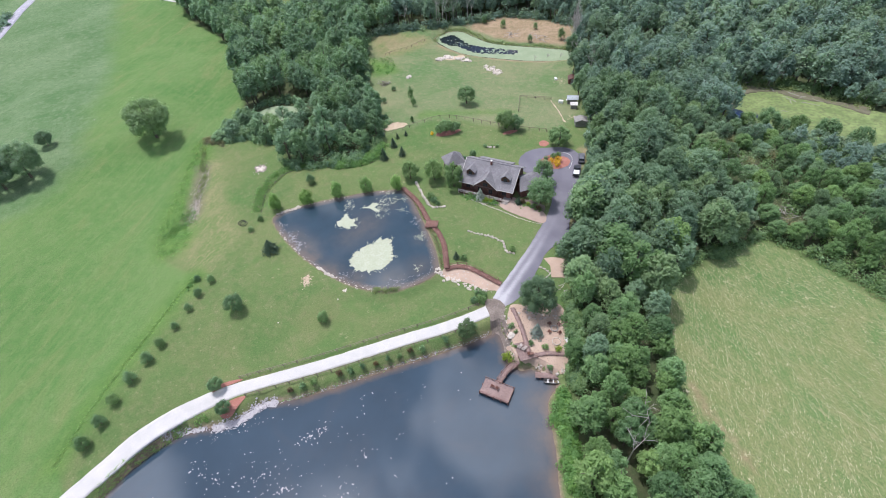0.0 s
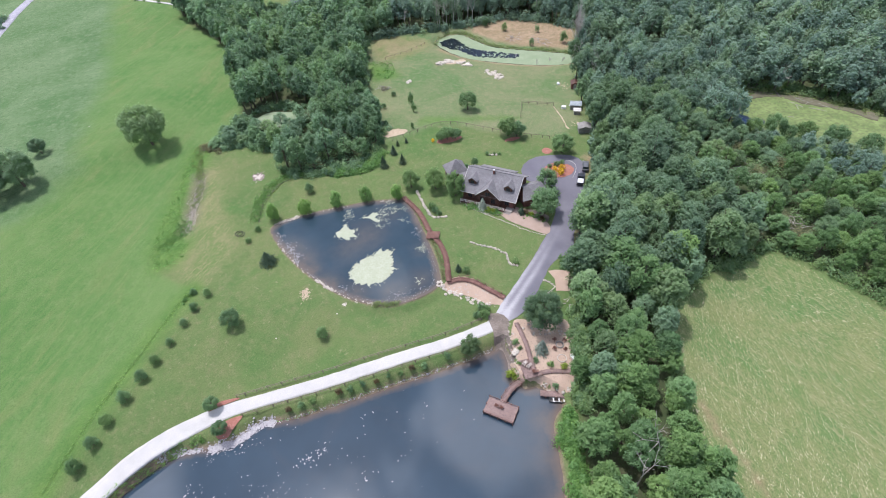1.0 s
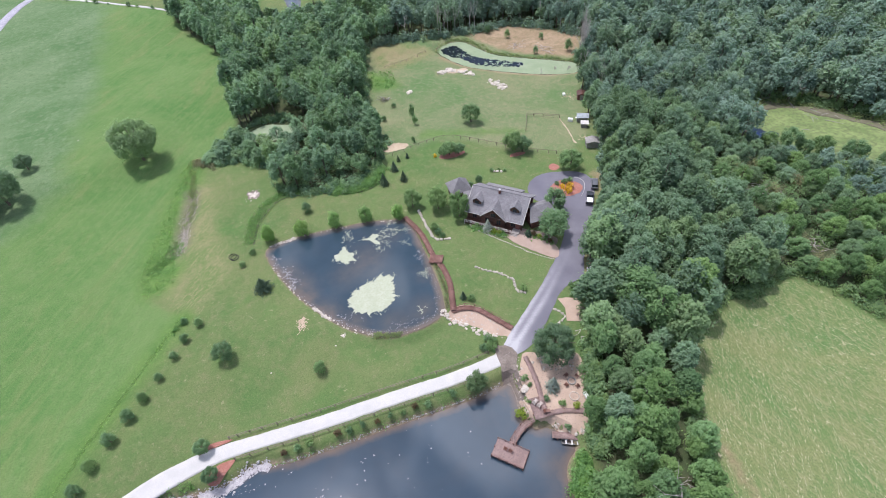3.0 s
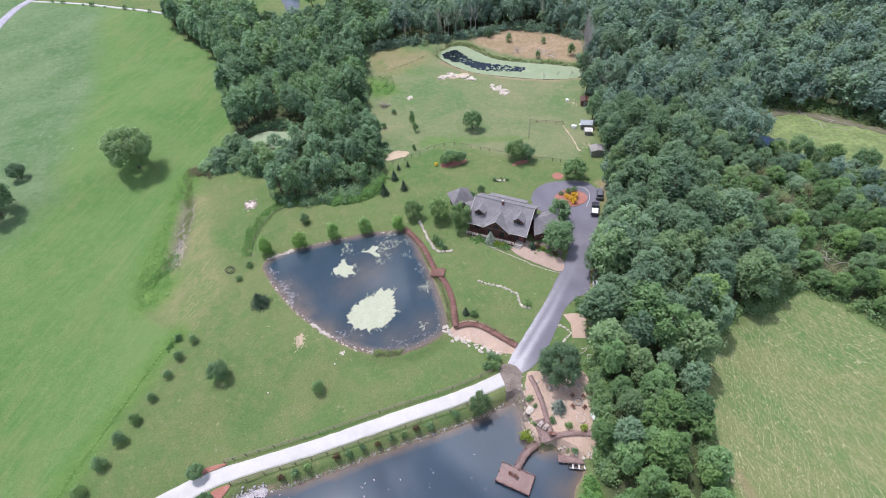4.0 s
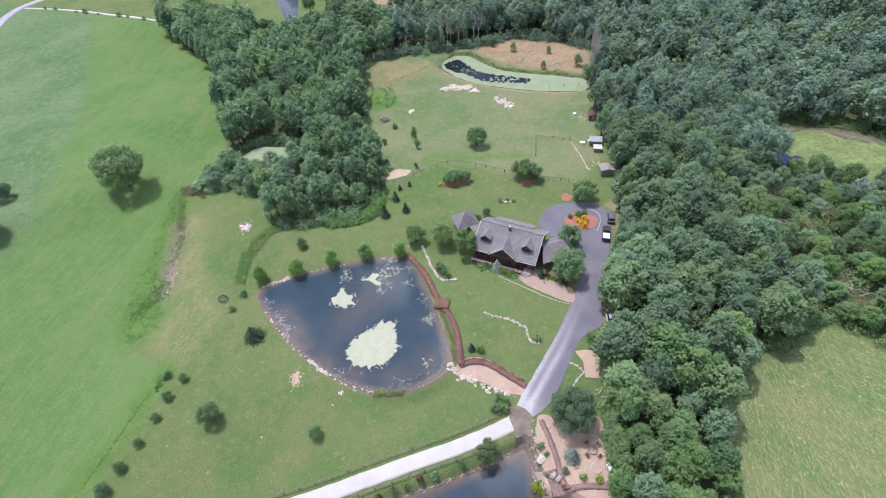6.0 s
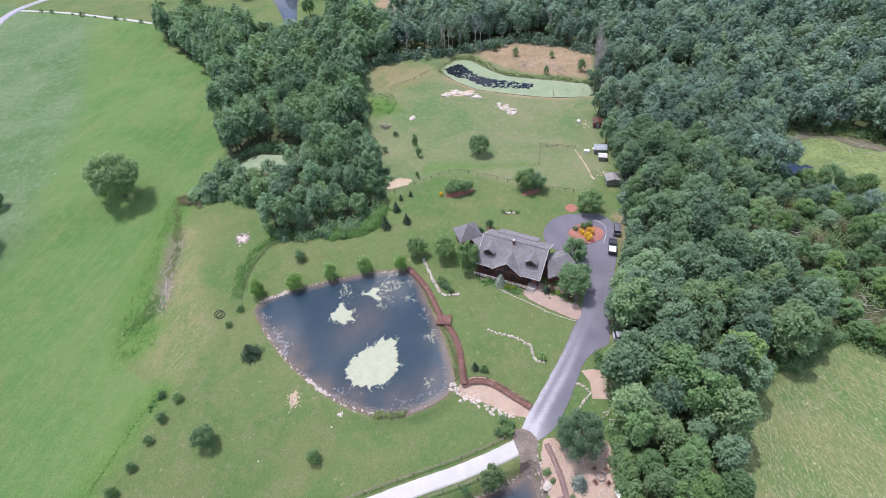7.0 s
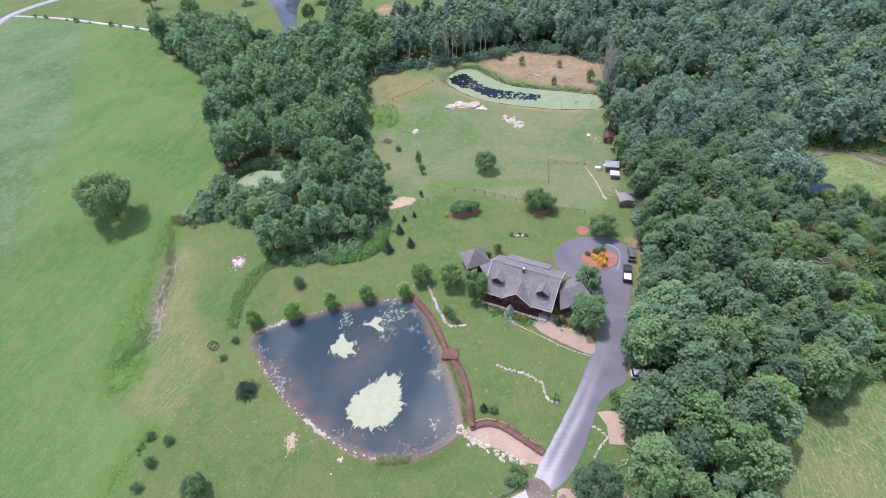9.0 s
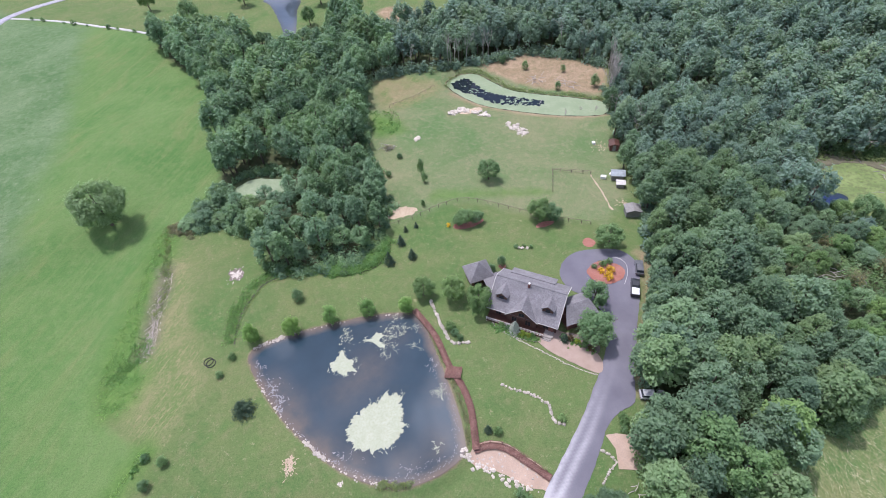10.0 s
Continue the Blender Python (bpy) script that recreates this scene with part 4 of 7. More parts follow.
def tree_meshes(seed, radius, height_, count, size, leaf, base=0.3, lobes=9, shape=0.0, trunk=0.2, puff=1.0, floor=0.0):
    rng = np.random.default_rng(seed)
    v, q = crown_leaves(rng, radius, height_ * base, height_, count, size, lobes, shape, -0.75, puff, floor)
    crown = quad_mesh("crown", v, q, [leaf])
    bm = trunk_bm(rng, height_, trunk, radius)
    tm = bpy.data.meshes.new("trunk")
    bm.to_mesh(tm)
    bm.free()
    tm.materials.append(M_BARK)
    return crown, tm


def conifer_meshes(seed, radius, height_, count, size, leaf):
    rng = np.random.default_rng(seed)
    u = rng.uniform(0, 1, count) ** 0.6
    z = height_ * (1 - u) * 0.95 + 0.15
    tier = 1 + 0.18 * np.sin(z / height_ * 34)
    ang = rng.uniform(0, 2 * np.pi, count)
    arm = 1 + 0.22 * np.sin(ang * 7 + z * 3)
    r = radius * u * tier * arm * rng.uniform(0.55, 1.0, count)
    c = np.stack([r * np.cos(ang), r * np.sin(ang), z], 1)
    nrm = np.stack([np.cos(ang) * 0.7, np.sin(ang) * 0.7, np.full(count, 0.75)], 1)
    v, q = leaf_cards(rng, c, nrm, size, 0.4)
    crown = quad_mesh("crown", v, q, [leaf])
    bm = tube(bmesh.new(), (0, 0, -0.2), (0, 0, height_ * 0.9), 0.05 * height_ * 0.6, 0.02, 6)
    tm = bpy.data.meshes.new("trunk")
    bm.to_mesh(tm)
    bm.free()
    tm.materials.append(M_BARK)
    return crown, tm


def plant(name, meshes, x, y, scale=1.0, turn=0.0, label="", category="tree", group="", tall=1.0, sink=0.0):
    ob = empty(name, (x, y, h1(x, y) - sink), turn)
    crown, tm = meshes
    for nm, me in (("crown", crown), ("trunk", tm)):
        o = new(nm, me)
        o.parent = ob
        o.scale = (scale, scale, scale * tall)
    return tagged(ob, label, category, group)


def scatter(poly, gap, seed, keep=None):
    """Irregular points about one gap apart within an outline."""
    rng = np.random.default_rng(seed)
    x0, y0 = poly.min(axis=0)
    x1, y1 = poly.max(axis=0)
    rows = []
    for j, y in enumerate(np.arange(y0, y1, gap * 0.87)):
        xs = np.arange(x0 + (j % 2) * gap / 2, x1, gap)
        rows.append(np.stack([xs, np.full(len(xs), y)], 1))
    p = np.concatenate(rows)
    p = p + rng.uniform(-0.36, 0.36, p.shape) * gap
    p = p[inside_distance(poly, p[:, 0], p[:, 1]) > 0]
    return p[keep(p[:, 0], p[:, 1])] if keep else p


def wood_ok(x, y):
    ok = (inside_distance(HAY, x, y) < -2.6) & (inside_distance(SWAMP, x, y) < -2) & (inside_distance(FARPOND, x, y) < -4) & (inside_distance(SMALLPOND, x, y - 2.0) < -3.6)
    ok &= np.hypot(x - 53.5, y - 75) > 4.6
    ok &= ~((np.hypot(x - 113, y - 85) < 7) | (np.hypot(x - 109, y - 67) < 5))
    ok &= ~((x > -30) & (x < 30) & (y > 300)) & ~((x > 40) & (x < 72) & (y > 268))
    ok &= inside_distance(REACH, x, y) > 0
    return ok


# how far the woods are built
REACH = np.array([(-80, 40), (-185, 400), (-150, 450), (95, 312), (268, 208), (262, 160), (84, -12), (15, -12)], float)
FOREST = scatter(WOOD_LEFT, 5.1, 11, wood_ok)


def forest_height(x, y):
    """Tree height by place: tall woods, low thickets by the swamp and the field's tip."""
    h_ = np.full(np.shape(x), 13.0)
    h_ = np.where((x > 96) & (y < 108) & (y < 0.4 * x + 60), 7.5, h_)
    h_ = np.where((x < 20) & (y < 176) & (y > 120), 10.5, h_)
    h_ = np.where((x < -10) & (y < 178) & (y > 150), 4.2, h_)
    h_ = np.where((x > -24) & (x < -2) & (y > 150) & (y < 168), 5.5, h_)
    h_ = np.where((y < 52) & (x < 60), 10.0, h_)
    h_ = np.where((x > 110) & (x < 136) & (y > 84) & (y < 108), 6.5, h_)
    h_ = np.where((x > -12) & (x < 24) & (y > 258), 6.0, h_)
    h_ = np.where((x > 104) & (x < 142) & (y > 160) & (y < 172), 6.5, h_)
    return h_


def build_forest():
    rng = np.random.default_rng(23)
    p = FOREST
    hts = forest_height(p[:, 0], p[:, 1]) * rng.uniform(0.66, 1.3, len(p))
    # the stretch beside the drive and the hay field holds the trees told apart singly
    near = np.hypot(p[:, 0] - 52, p[:, 1] - 62)
    order = np.argsort(near)
    single, rest = order[:285], order[285:]
    edge = np.minimum(inside_distance(WOOD_LEFT, p[:, 0], p[:, 1]), -inside_distance(HAY, p[:, 0], p[:, 1]) - 2.6)
    edge = np.minimum(edge, -inside_distance(SWAMP, p[:, 0], p[:, 1]) - 2)
    # trees at the rim are leafy to the ground, those within only where light reaches
    forms, tops = ([tree_meshes(40 + k, 3.2 + 0.25 * (k % 3), 12.0, 3300, size, M_LEAF if k < 6 else M_LEAF_SUNNY, 0.08 + 0.04 * (k % 3), 34 + 6 * (k % 3), 0.25 + 0.16 * (k % 3), puff=0.95, floor=floor) for k in range(9)] for size, floor in ((0.30, 0.0), (0.265, 4.6)))
    for i in single:
        s = hts[i] / 12.0
        wide = max(s, 0.8) * rng.uniform(0.98, 1.3)
        # haze by colour: nearer trees mostly take greener leaves, farther ones bluer
        sunny = p[i, 1] < 52 + rng.uniform(-12, 14) or (p[i, 0] > 98 and p[i, 1] < 96 and rng.uniform() < 0.6)
        plant("forest_tree", (forms if edge[i] < 5.5 else tops)[rng.integers(6, 9) if sunny else rng.integers(6)], p[i, 0], p[i, 1], wide, rng.uniform(0, 360), "leafy green broadleaf tree in the dense wood", "tree", "woodland trees", s / wide)
    # crowns that close the wood's edge
    for x, y, ht in ((45.6, 44.2, 11.5), (43, 41, 10), (39.5, 29.5, 11), (90.5, 141.5, 11), (89.8, 135.5, 10), (87.2, 129, 11), (84.4, 122.6, 10), (80.2, 112.5, 10), (97.2, 157.5, 11), (96.8, 147.8, 9.5), (104.6, 172.5, 11), (74.5, 103, 9), (64.6, 88.6, 9.5), (70.2, 95.6, 9), (75.2, 106.4, 9), (61.4, 86.4, 10.5), (57.4, 82.6, 9.5), (58.6, 79.0, 10), (67.6, 94.2, 9.5), (64.9, 91.4, 9.5), (71.6, 99.4, 9), (48.6, 70.4, 9), (70.4, 96.6, 10), (66.6, 91.8, 10), (63.0, 88.2, 10), (74.6, 101.6, 9.5), (77.4, 106.2, 10), (48.2, 28.5, 9), (47.4, 22.5, 9.5), (46.6, 13.5, 9), (49.8, 33.6, 8.5), (46.0, 17.5, 10), (45.2, 24.5, 10), (40.2, 21.0, 10), (38.6, 15.0, 10)):
        s = ht / 12.0
        plant("forest_tree", forms[rng.integers(6, 9) if y < 60 else rng.integers(6)], x, y, s * 1.1, x * 40, "leafy green broadleaf tree in the dense wood", "tree", "woodland trees", 0.9)
    for x, y, ht, w in ((55.7, 80.3, 11, 1.3), (59.4, 84.6, 11.5, 1.25), (47.8, 67.6, 10.5, 1.2)):
        plant("forest_tree", forms[2], x, y, w, x * 40, "broad leafy tree overhanging the drive", "tree", "woodland trees", ht / 12 / w)
    # the far woods
    groups = {"left": [], "far": []}
    for i in rest:
        groups["left" if p[i, 0] < 45 else "far"].append(i)
    for key, idx in groups.items():
        vs, qs, slots, tones, base = [], [], [], [], 0
        lod = []
        for k in range(15):
            r2 = np.random.default_rng(80 + k)
            count, size, floor = ((1430, 0.35, 4.8), (820, 0.47, 5.0), (1650, 0.39, 0.0))[k // 5]
            v, q = crown_leaves(r2, 3.45, 1.2, 12.0, count, size, 34, 0.2 + 0.16 * (k % 4), -0.58, 0.95, floor)
            tv, tq = arrays_of(trunk_bm(r2, 12.0, 0.2, 2.8, 3, 6))
            lod.append((v, q, tv, tq))
        zs = height(p[idx][:, 0], p[idx][:, 1])
        for i, z in zip(idx, zs):
            v, q, tv, tq = lod[rng.integers(5) + (10 if edge[i] < 5 else 5 if math.hypot(p[i, 0] - 12, p[i, 1] - 40) > 175 else 0)]
            s = hts[i] / 12.0
            wide = max(s, 0.8) * rng.uniform(0.98, 1.3)
            a = rng.uniform(0, 2 * np.pi)
            ca, sa = math.cos(a) * wide, math.sin(a) * wide
            for verts, quads, slot in ((v, q, 0), (tv, tq, 1)):
                w = np.stack([verts[:, 0] * ca - verts[:, 1] * sa + p[i, 0], verts[:, 0] * sa + verts[:, 1] * ca + p[i, 1], verts[:, 2] * s + z], 1)
                vs.append(w)
                qs.append(quads + base)
                slots.append(np.full(len(quads), slot))
                base += len(w)
            tones.append(np.full(len(v) + len(tv), rng.uniform()))
        # the far group's leaves carry the blue of haze in their base colour
        me = quad_mesh("woodland", np.concatenate(vs), np.concatenate(qs), [M_LEAF_L if key == "left" else M_LEAF_HAZE, M_BARK], np.concatenate(slots))
        attribute(me, "tone", np.concatenate(tones))
        tagged(new("woodland", me), "dense far broadleaf woodland" if key == "far" else "dense green woodland beside the fields", "woods", kind="stuff")


build_forest()

# single trees on the lawns and fields: place, crown radius, height
T_ROUND = [tree_meshes(100 + k, 3.0, 6.6, 4200, 0.21, M_YARD, 0.18, 24, 0.15, puff=0.85) for k in range(3)]
T_YARD = [tree_meshes(110 + k, 3.0, 6.6, 4200, 0.21, M_YARD, 0.12, 26, 0.3, puff=0.85) for k in range(3)]
T_BRIGHT = [tree_meshes(120 + k, 3.0, 6.4, 2600, 0.28, M_LEAF_BRIGHT, 0.02, 14, 0.35) for k in range(2)]
T_OAK = [tree_meshes(130 + k, 7.6, 13.0, 12500, 0.33, M_LEAF, 0.10, 80, 0.12, 0.4, 1.0) for k in range(2)]
T_SMALL = [tree_meshes(140 + k, 1.5, 3.0, 1200, 0.18, M_YARD, 0.05, 9, 0.25, 0.07) for k in range(3)]
T_CEDAR = [conifer_meshes(150 + k, 1.2, 3.6, 700, 0.24, M_LEAF_DARK) for k in range(2)]
T_SPRUCE = [conifer_meshes(160, 1.6, 4.2, 900, 0.24, M_LEAF_BLUE)]
T_DARK = [conifer_meshes(165, 2.4, 4.4, 1500, 0.30, M_LEAF_DARK)]
T_SHRUB = [tree_meshes(170 + k, 0.8, 1.3, 260, 0.20, M_LEAF_RED if k == 2 else M_YARD, 0.0, 6, 0.1, 0.04) for k in range(3)]
T_LIME = [tree_meshes(180, 1.6, 2.4, 520, 0.26, M_LEAF_LIME, 0.0, 7, 0.1, 0.06)]

for x, y, r, ht in ((27.2, 111.8, 3.6, 7.4), (31.4, 106.6, 3.8, 8.6), (55.6, 98.8, 3.8, 7.6), (51.0, 90.9, 4.9, 8.6), (20.9, 115.4, 3.1, 6.2)):
    plant("yard_tree", T_YARD[int(x) % 3], x, y, r / 3.0, x * 37, "rounded green yard tree beside the log house", "tree", "yard trees", ht / 6.6 * 3.0 / r)
plant("oak", tree_meshes(128, 5.6, 10.6, 11500, 0.25, M_OAKLEAF, 0.04, 56, 0.35, 0.3, 0.9), 35.2, 59.4, 1.0, 40, "large leafy oak beside the drive", "tree")
plant("lone_oak", T_OAK[0], -55, 171, 1.14, 20, "spreading lone oak standing in the green field", "tree")
for x, y, s, a in ((-91.5, 160.5, 1.0, 80), (-89.6, 177.1, 0.45, 200), (-98, 157, 0.95, 310), (-106, 163, 0.9, 10)):
    plant("field_oak", T_OAK[1], x, y, s, a, "large oak in the pale field", "tree", "field oaks")
plant("spreading_tree", T_YARD[1], 68.4, 113.8, 1.45, 0, "broad grey-green tree at the loop drive", "tree", tall=0.72)
for x, y, s in ((57, 129, 1.35), (59.5, 127.5, 1.1)):
    plant("meadow_tree", T_ROUND[2], x, y, s, x * 11, "broad bushy tree in the back meadow", "tree", "meadow trees", 0.75)
plant("meadow_tree", T_ROUND[0], 51.3, 150.7, 1.3, 15, "broad bushy tree in the back meadow", "tree", "meadow trees", 0.8)
for x, y, s in ((38.3, 134.6, 1.0), (41, 134, 0.8), (36.4, 134.8, 0.7)):
    plant("bed_shrub", T_ROUND[int(x) % 3], x, y, s, x * 9, "leafy shrub in a red mulch bed", "shrub", "bed shrubs", 0.7)
for x, y, s, t in ((33.4, 160.2, 0.8, 2.4), (33.2, 156, 0.7, 1.7), (29.7, 145.6, 0.45, 1.6), (21.2, 165.5, 1.0, 1.4), (24, 163, 0.7, 1.0), (41.2, 117, 0.85, 1.2), (38, 116, 0.9, 0.9), (-7.5, 125.2, 1.05, 1.0), (-11.3, 73.4, 1.0, 1.0), (29.6, 172, 0.7, 0.8)):
    plant("sapling", T_SMALL[int(x * 3) % 3], x, y, s, x * 50, "slender young tree on the grass", "tree", "saplings", t)
plant("mulberry", T_ROUND[1], -30.1, 82.9, 0.9, 10, "young full-leaved tree on the lawn", "tree", tall=0.85)
plant("spruce", T_DARK[0], -21.2, 100.3, 0.95, 0, "dark dense evergreen on the lawn", "tree")
plant("lake_tree", tree_meshes(127, 2.5, 4.6, 3600, 0.19, M_OAKLEAF, 0.06, 24, 0.2, 0.12, 0.9), 18.2, 59.0, 1.0, 60, "dark rounded tree on the lake bank", "tree")
for x, y in ((-35.2, 64.4), (-33.7, 58.6)):
    plant("gate_tree", T_ROUND[0], x, y, 0.62, x * 3, "grey-green tree in a gateway bed", "tree", "gateway trees", 0.9)
for k in range(10):
    u = k / 9
    x, y = -60.0 + 23.8 * u + 0.25 * math.sin(k * 2.1), 59.8 + 35.2 * u + 0.3 * math.cos(k * 1.7)
    plant("row_tree", T_SMALL[k % 3], x, y, 1.08 - 0.42 * u + 0.1 * math.sin(k * 5), k * 77, "young tree in a planted row along the field edge", "tree", "row of young trees")
for k, (x, y) in enumerate(((-18.4, 117.0), (-9.7, 115.9), (-0.9, 116.0), (7.6, 115.0), (15.9, 112.4))):
    plant("pond_tree", T_BRIGHT[k % 2], x, y, 0.76 - 0.02 * k, k * 70, "bright green rounded tree on the pond bank", "tree", "pond bank trees", 1.12)
for x, y, s in ((15.8, 128.1, 1.2), (21.6, 127.8, 1.0), (20.2, 133.4, 1.0), (22.5, 137.6, 0.6), (25.5, 138.1, 0.55)):
    plant("cedar", T_CEDAR[int(x) % 2], x, y, s, x * 31, "dark conical cedar on the lawn", "tree", "cedars")
for k, x in enumerate((-20.8, -18.2, -15.9, -10.3, -8.0, -5.3, -2.6, 0.1, 2.6, 5.2, 7.9, 13.2)):
    plant("bank_shrub", T_SHRUB[2 if k in (0, 3, 6, 9) else k % 2], x, 58.9 + 0.15 * math.sin(k * 3), 0.85 + 0.1 * math.sin(k * 7), k * 60, "small reddish-green shrub on the causeway bank", "shrub", "causeway shrubs")
plant("dwarf_cedar", T_CEDAR[1], 23.0, 80.2, 0.72, 30, "small dark conical evergreen beside the boardwalk", "tree")
for x, y in ((-25.9, 110.3), (-23.1, 114.1), (-39.5, 96.8), (24.6, 79.2), (36.8, 77.7)):
    plant("lawn_shrub", T_SHRUB[0], x, y, 1.1, x * 20, "small dark shrub on the lawn", "shrub", "lawn shrubs")


# ---- the log house ----
def slab(bm, corners, thick):
    """A roof plane from its corners, with thickness below."""
    c = [Vector(p) for p in corners]
    n = (c[1] - c[0]).cross(c[2] - c[0]).normalized()
    if n.z < 0:
        n = -n
    top = [bm.verts.new(p) for p in c]
    low = [bm.verts.new(p - n * thick) for p in c]
    bm.faces.new(top)
    bm.faces.new(low[::-1])
    k = len(c)
    for i in range(k):
        bm.faces.new((top[i], low[i], low[(i + 1) % k], top[(i + 1) % k]))
    return bm


def prism(bm, outline, y0, y1):
    """An upright outline in x and z, drawn out along y."""
    a = [bm.verts.new((x, y0, z)) for x, z in outline]
    b = [bm.verts.new((x, y1, z)) for x, z in outline]
    bm.faces.new(a)
    bm.faces.new(b[::-1])
    k = len(outline)
    for i in range(k):
        bm.faces.new((a[i], b[i], b[(i + 1) % k], a[(i + 1) % k]))
    bmesh.ops.recalc_face_normals(bm, faces=bm.faces)
    return bm


def log_courses(bm, a, b, z0, z1, step=0.3):
    """Round logs laid one over another along a wall."""
    z = z0 + step / 2
    while z < z1:
        tube(bm, (a[0], a[1], z), (b[0], b[1], z), step * 0.5, step * 0.5, 7)
        z += step
    return bm


def window_part(parent, place, turn, w, h_, name="window"):
    """A framed window with a dark pane, facing local -y."""
    fr = bmesh.new()
    t = 0.09
    for x0, x1, z0, z1 in ((-w / 2 - t, w / 2 + t, h_, h_ + t), (-w / 2 - t, w / 2 + t, -t, 0), (-w / 2 - t, -w / 2, 0, h_), (w / 2, w / 2 + t, 0, h_), (-0.03, 0.03, 0, h_)):
        box(fr, x0, x1, -0.07, 0.05, z0, z1)
    o = part(name, fr, M_LOG, parent)
    o.matrix_basis = pose(*place, 0, 0, turn)
    pane = part("pane", boxed(-w / 2, w / 2, -0.02, 0.03, 0, h_), M_GLASS, o, "dark window pane")
    return o


HOUSE_TURN = -42.4


def build_house():
    g = 0.75
    hs = empty("log_house", (36.5, 109.2, g), HOUSE_TURN)
    tagged(hs, "large dark-stained log house with grey shingle roofs and dormers", "house")
    # walls; local x along the ridge, local -y the front with the porch
    wall = bmesh.new()
    prism_pts = [(-5.3, -0.6), (4.4, -0.6), (4.4, 3.7), (0, 6.55), (-5.3, 2.95)]
    a = [wall.verts.new((0.8, y, z)) for y, z in prism_pts]
    b = [wall.verts.new((15.2, y, z)) for y, z in prism_pts]
    wall.faces.new(a)
    wall.faces.new(b[::-1])
    for i in range(5):
        wall.faces.new((a[i], b[i], b[(i + 1) % 5], a[(i + 1) % 5]))
    bmesh.ops.recalc_face_normals(wall, faces=wall.faces)
    log_courses(wall, (0.5, -5.33), (15.5, -5.33), 0.0, 2.7)
    log_courses(wall, (15.23, -5.5), (15.23, 4.6), 0.0, 3.3)
    log_courses(wall, (0.77, -5.5), (0.77, 4.6), 0.0, 3.3)
    part("wall", wall, M_LOG, hs, "dark stained log wall")
    # main roof
    part("roof", slab(slab(bmesh.new(), [(0.1, -6.2, 2.85), (15.9, -6.2, 2.85), (15.9, 0, 6.95), (0.1, 0, 6.95)], 0.22), [(0.1, 0.02, 6.95), (15.9, 0.02, 6.95), (15.9, 5.1, 3.75), (0.1, 5.1, 3.75)], 0.22), M_ROOF, hs)
    ridge = tube(bmesh.new(), (0.1, 0, 6.97), (15.9, 0, 6.97), 0.11, 0.11, 6)
    part("ridge_cap", ridge, M_ROOF, hs)
    lean = slab(bmesh.new(), [(2.2, 3.6, 4.95), (12.5, 3.6, 4.95), (12.5, 6.4, 3.5), (2.2, 6.4, 3.5)], 0.2)
    part("rear_roof", lean, M_ROOF, hs, "low rear lean-to roof")
    part("rear_wall", boxed(2.6, 12.1, 4.4, 6.1, -0.5, 3.4), M_LOG, hs)
    # front cross gable
    gw = prism(bmesh.new(), [(4.9, -0.3), (11.0, -0.3), (11.0, 2.75), (7.95, 5.35), (4.9, 2.75)], -6.0, -1.0)
    log_courses(gw, (4.7, -6.03), (11.2, -6.03), 0.0, 2.7)
    for k in range(7):
        zz = 2.85 + 0.3 * k
        w = 3.0 * (1 - (zz - 2.75) / 2.7)
        if w > 0.25:
            tube(gw, (7.95 - w, -6.03, zz), (7.95 + w, -6.03, zz), 0.15, 0.15, 7)
    part("gable_wall", gw, M_LOG, hs, "dark log gable wall")
    gr = slab(bmesh.new(), [(4.3, -6.35, 2.55), (7.95, -6.35, 5.75), (7.95, -1.7, 5.75), (4.3, -6.05, 2.95)], 0.2)
    slab(gr, [(11.6, -6.35, 2.55), (7.95, -6.35, 5.75), (7.95, -1.7, 5.75), (11.6, -6.05, 2.95)], 0.2)
    part("gable_roof", gr, M_ROOF, hs)
    for wx in (6.4, 9.5):
        window_part(hs, (wx, -6.2, 0.9), 0, 1.1, 1.5)
    window_part(hs, (7.95, -6.2, 3.2), 0, 1.2, 1.1)
    for wx in (2.6, 13.2):
        window_part(hs, (wx, -5.5, 0.9), 0, 1.1, 1.3)
    # dormers
    for dx in (2.7, 12.95):
        dw = prism(bmesh.new(), [(dx - 1.15, 3.6), (dx + 1.15, 3.6), (dx + 1.15, 5.4), (dx, 6.25), (dx - 1.15, 5.4)], -3.9, -0.8)
        d = part("dormer", dw, M_LOG, hs, "log dormer with a small gable roof")
        dr = slab(bmesh.new(), [(dx - 1.5, -4.15, 5.25), (dx, -4.15, 6.45), (dx, -0.7, 6.45), (dx - 1.5, -2.4, 5.25)], 0.14)
        slab(dr, [(dx + 1.5, -4.15, 5.25), (dx, -4.15, 6.45), (dx, -0.7, 6.45), (dx + 1.5, -2.4, 5.25)], 0.14)
        part("dormer_roof", dr, M_ROOF, d)
        wn = bmesh.new()
        box(wn, dx - 0.5, dx + 0.5, -3.96, -3.90, 4.3, 5.3)
        part("dormer_window", wn, M_GLASS, d, "dark dormer window")
    # chimney and vents
    part("flue", boxed(7.45, 7.95, -0.75, -0.25, 6.0, 7.5, bevel=0.03), M_REDWOOD, hs, "small red-brown flue on the ridge")
    part("vent_cap", tube(tube(bmesh.new(), (7.7, -0.5, 7.4), (7.7, -0.5, 7.8), 0.16, 0.16, 10), (7.7, -0.5, 7.8), (7.7, -0.5, 8.0), 0.28, 0.06, 10), M_WHITE, hs, "white roof vent")
    edge = bmesh.new()
    for x in (0.1, 15.9):
        tube(edge, (x, -6.2, 2.83), (x, 0, 6.93), 0.07, 0.07, 5)
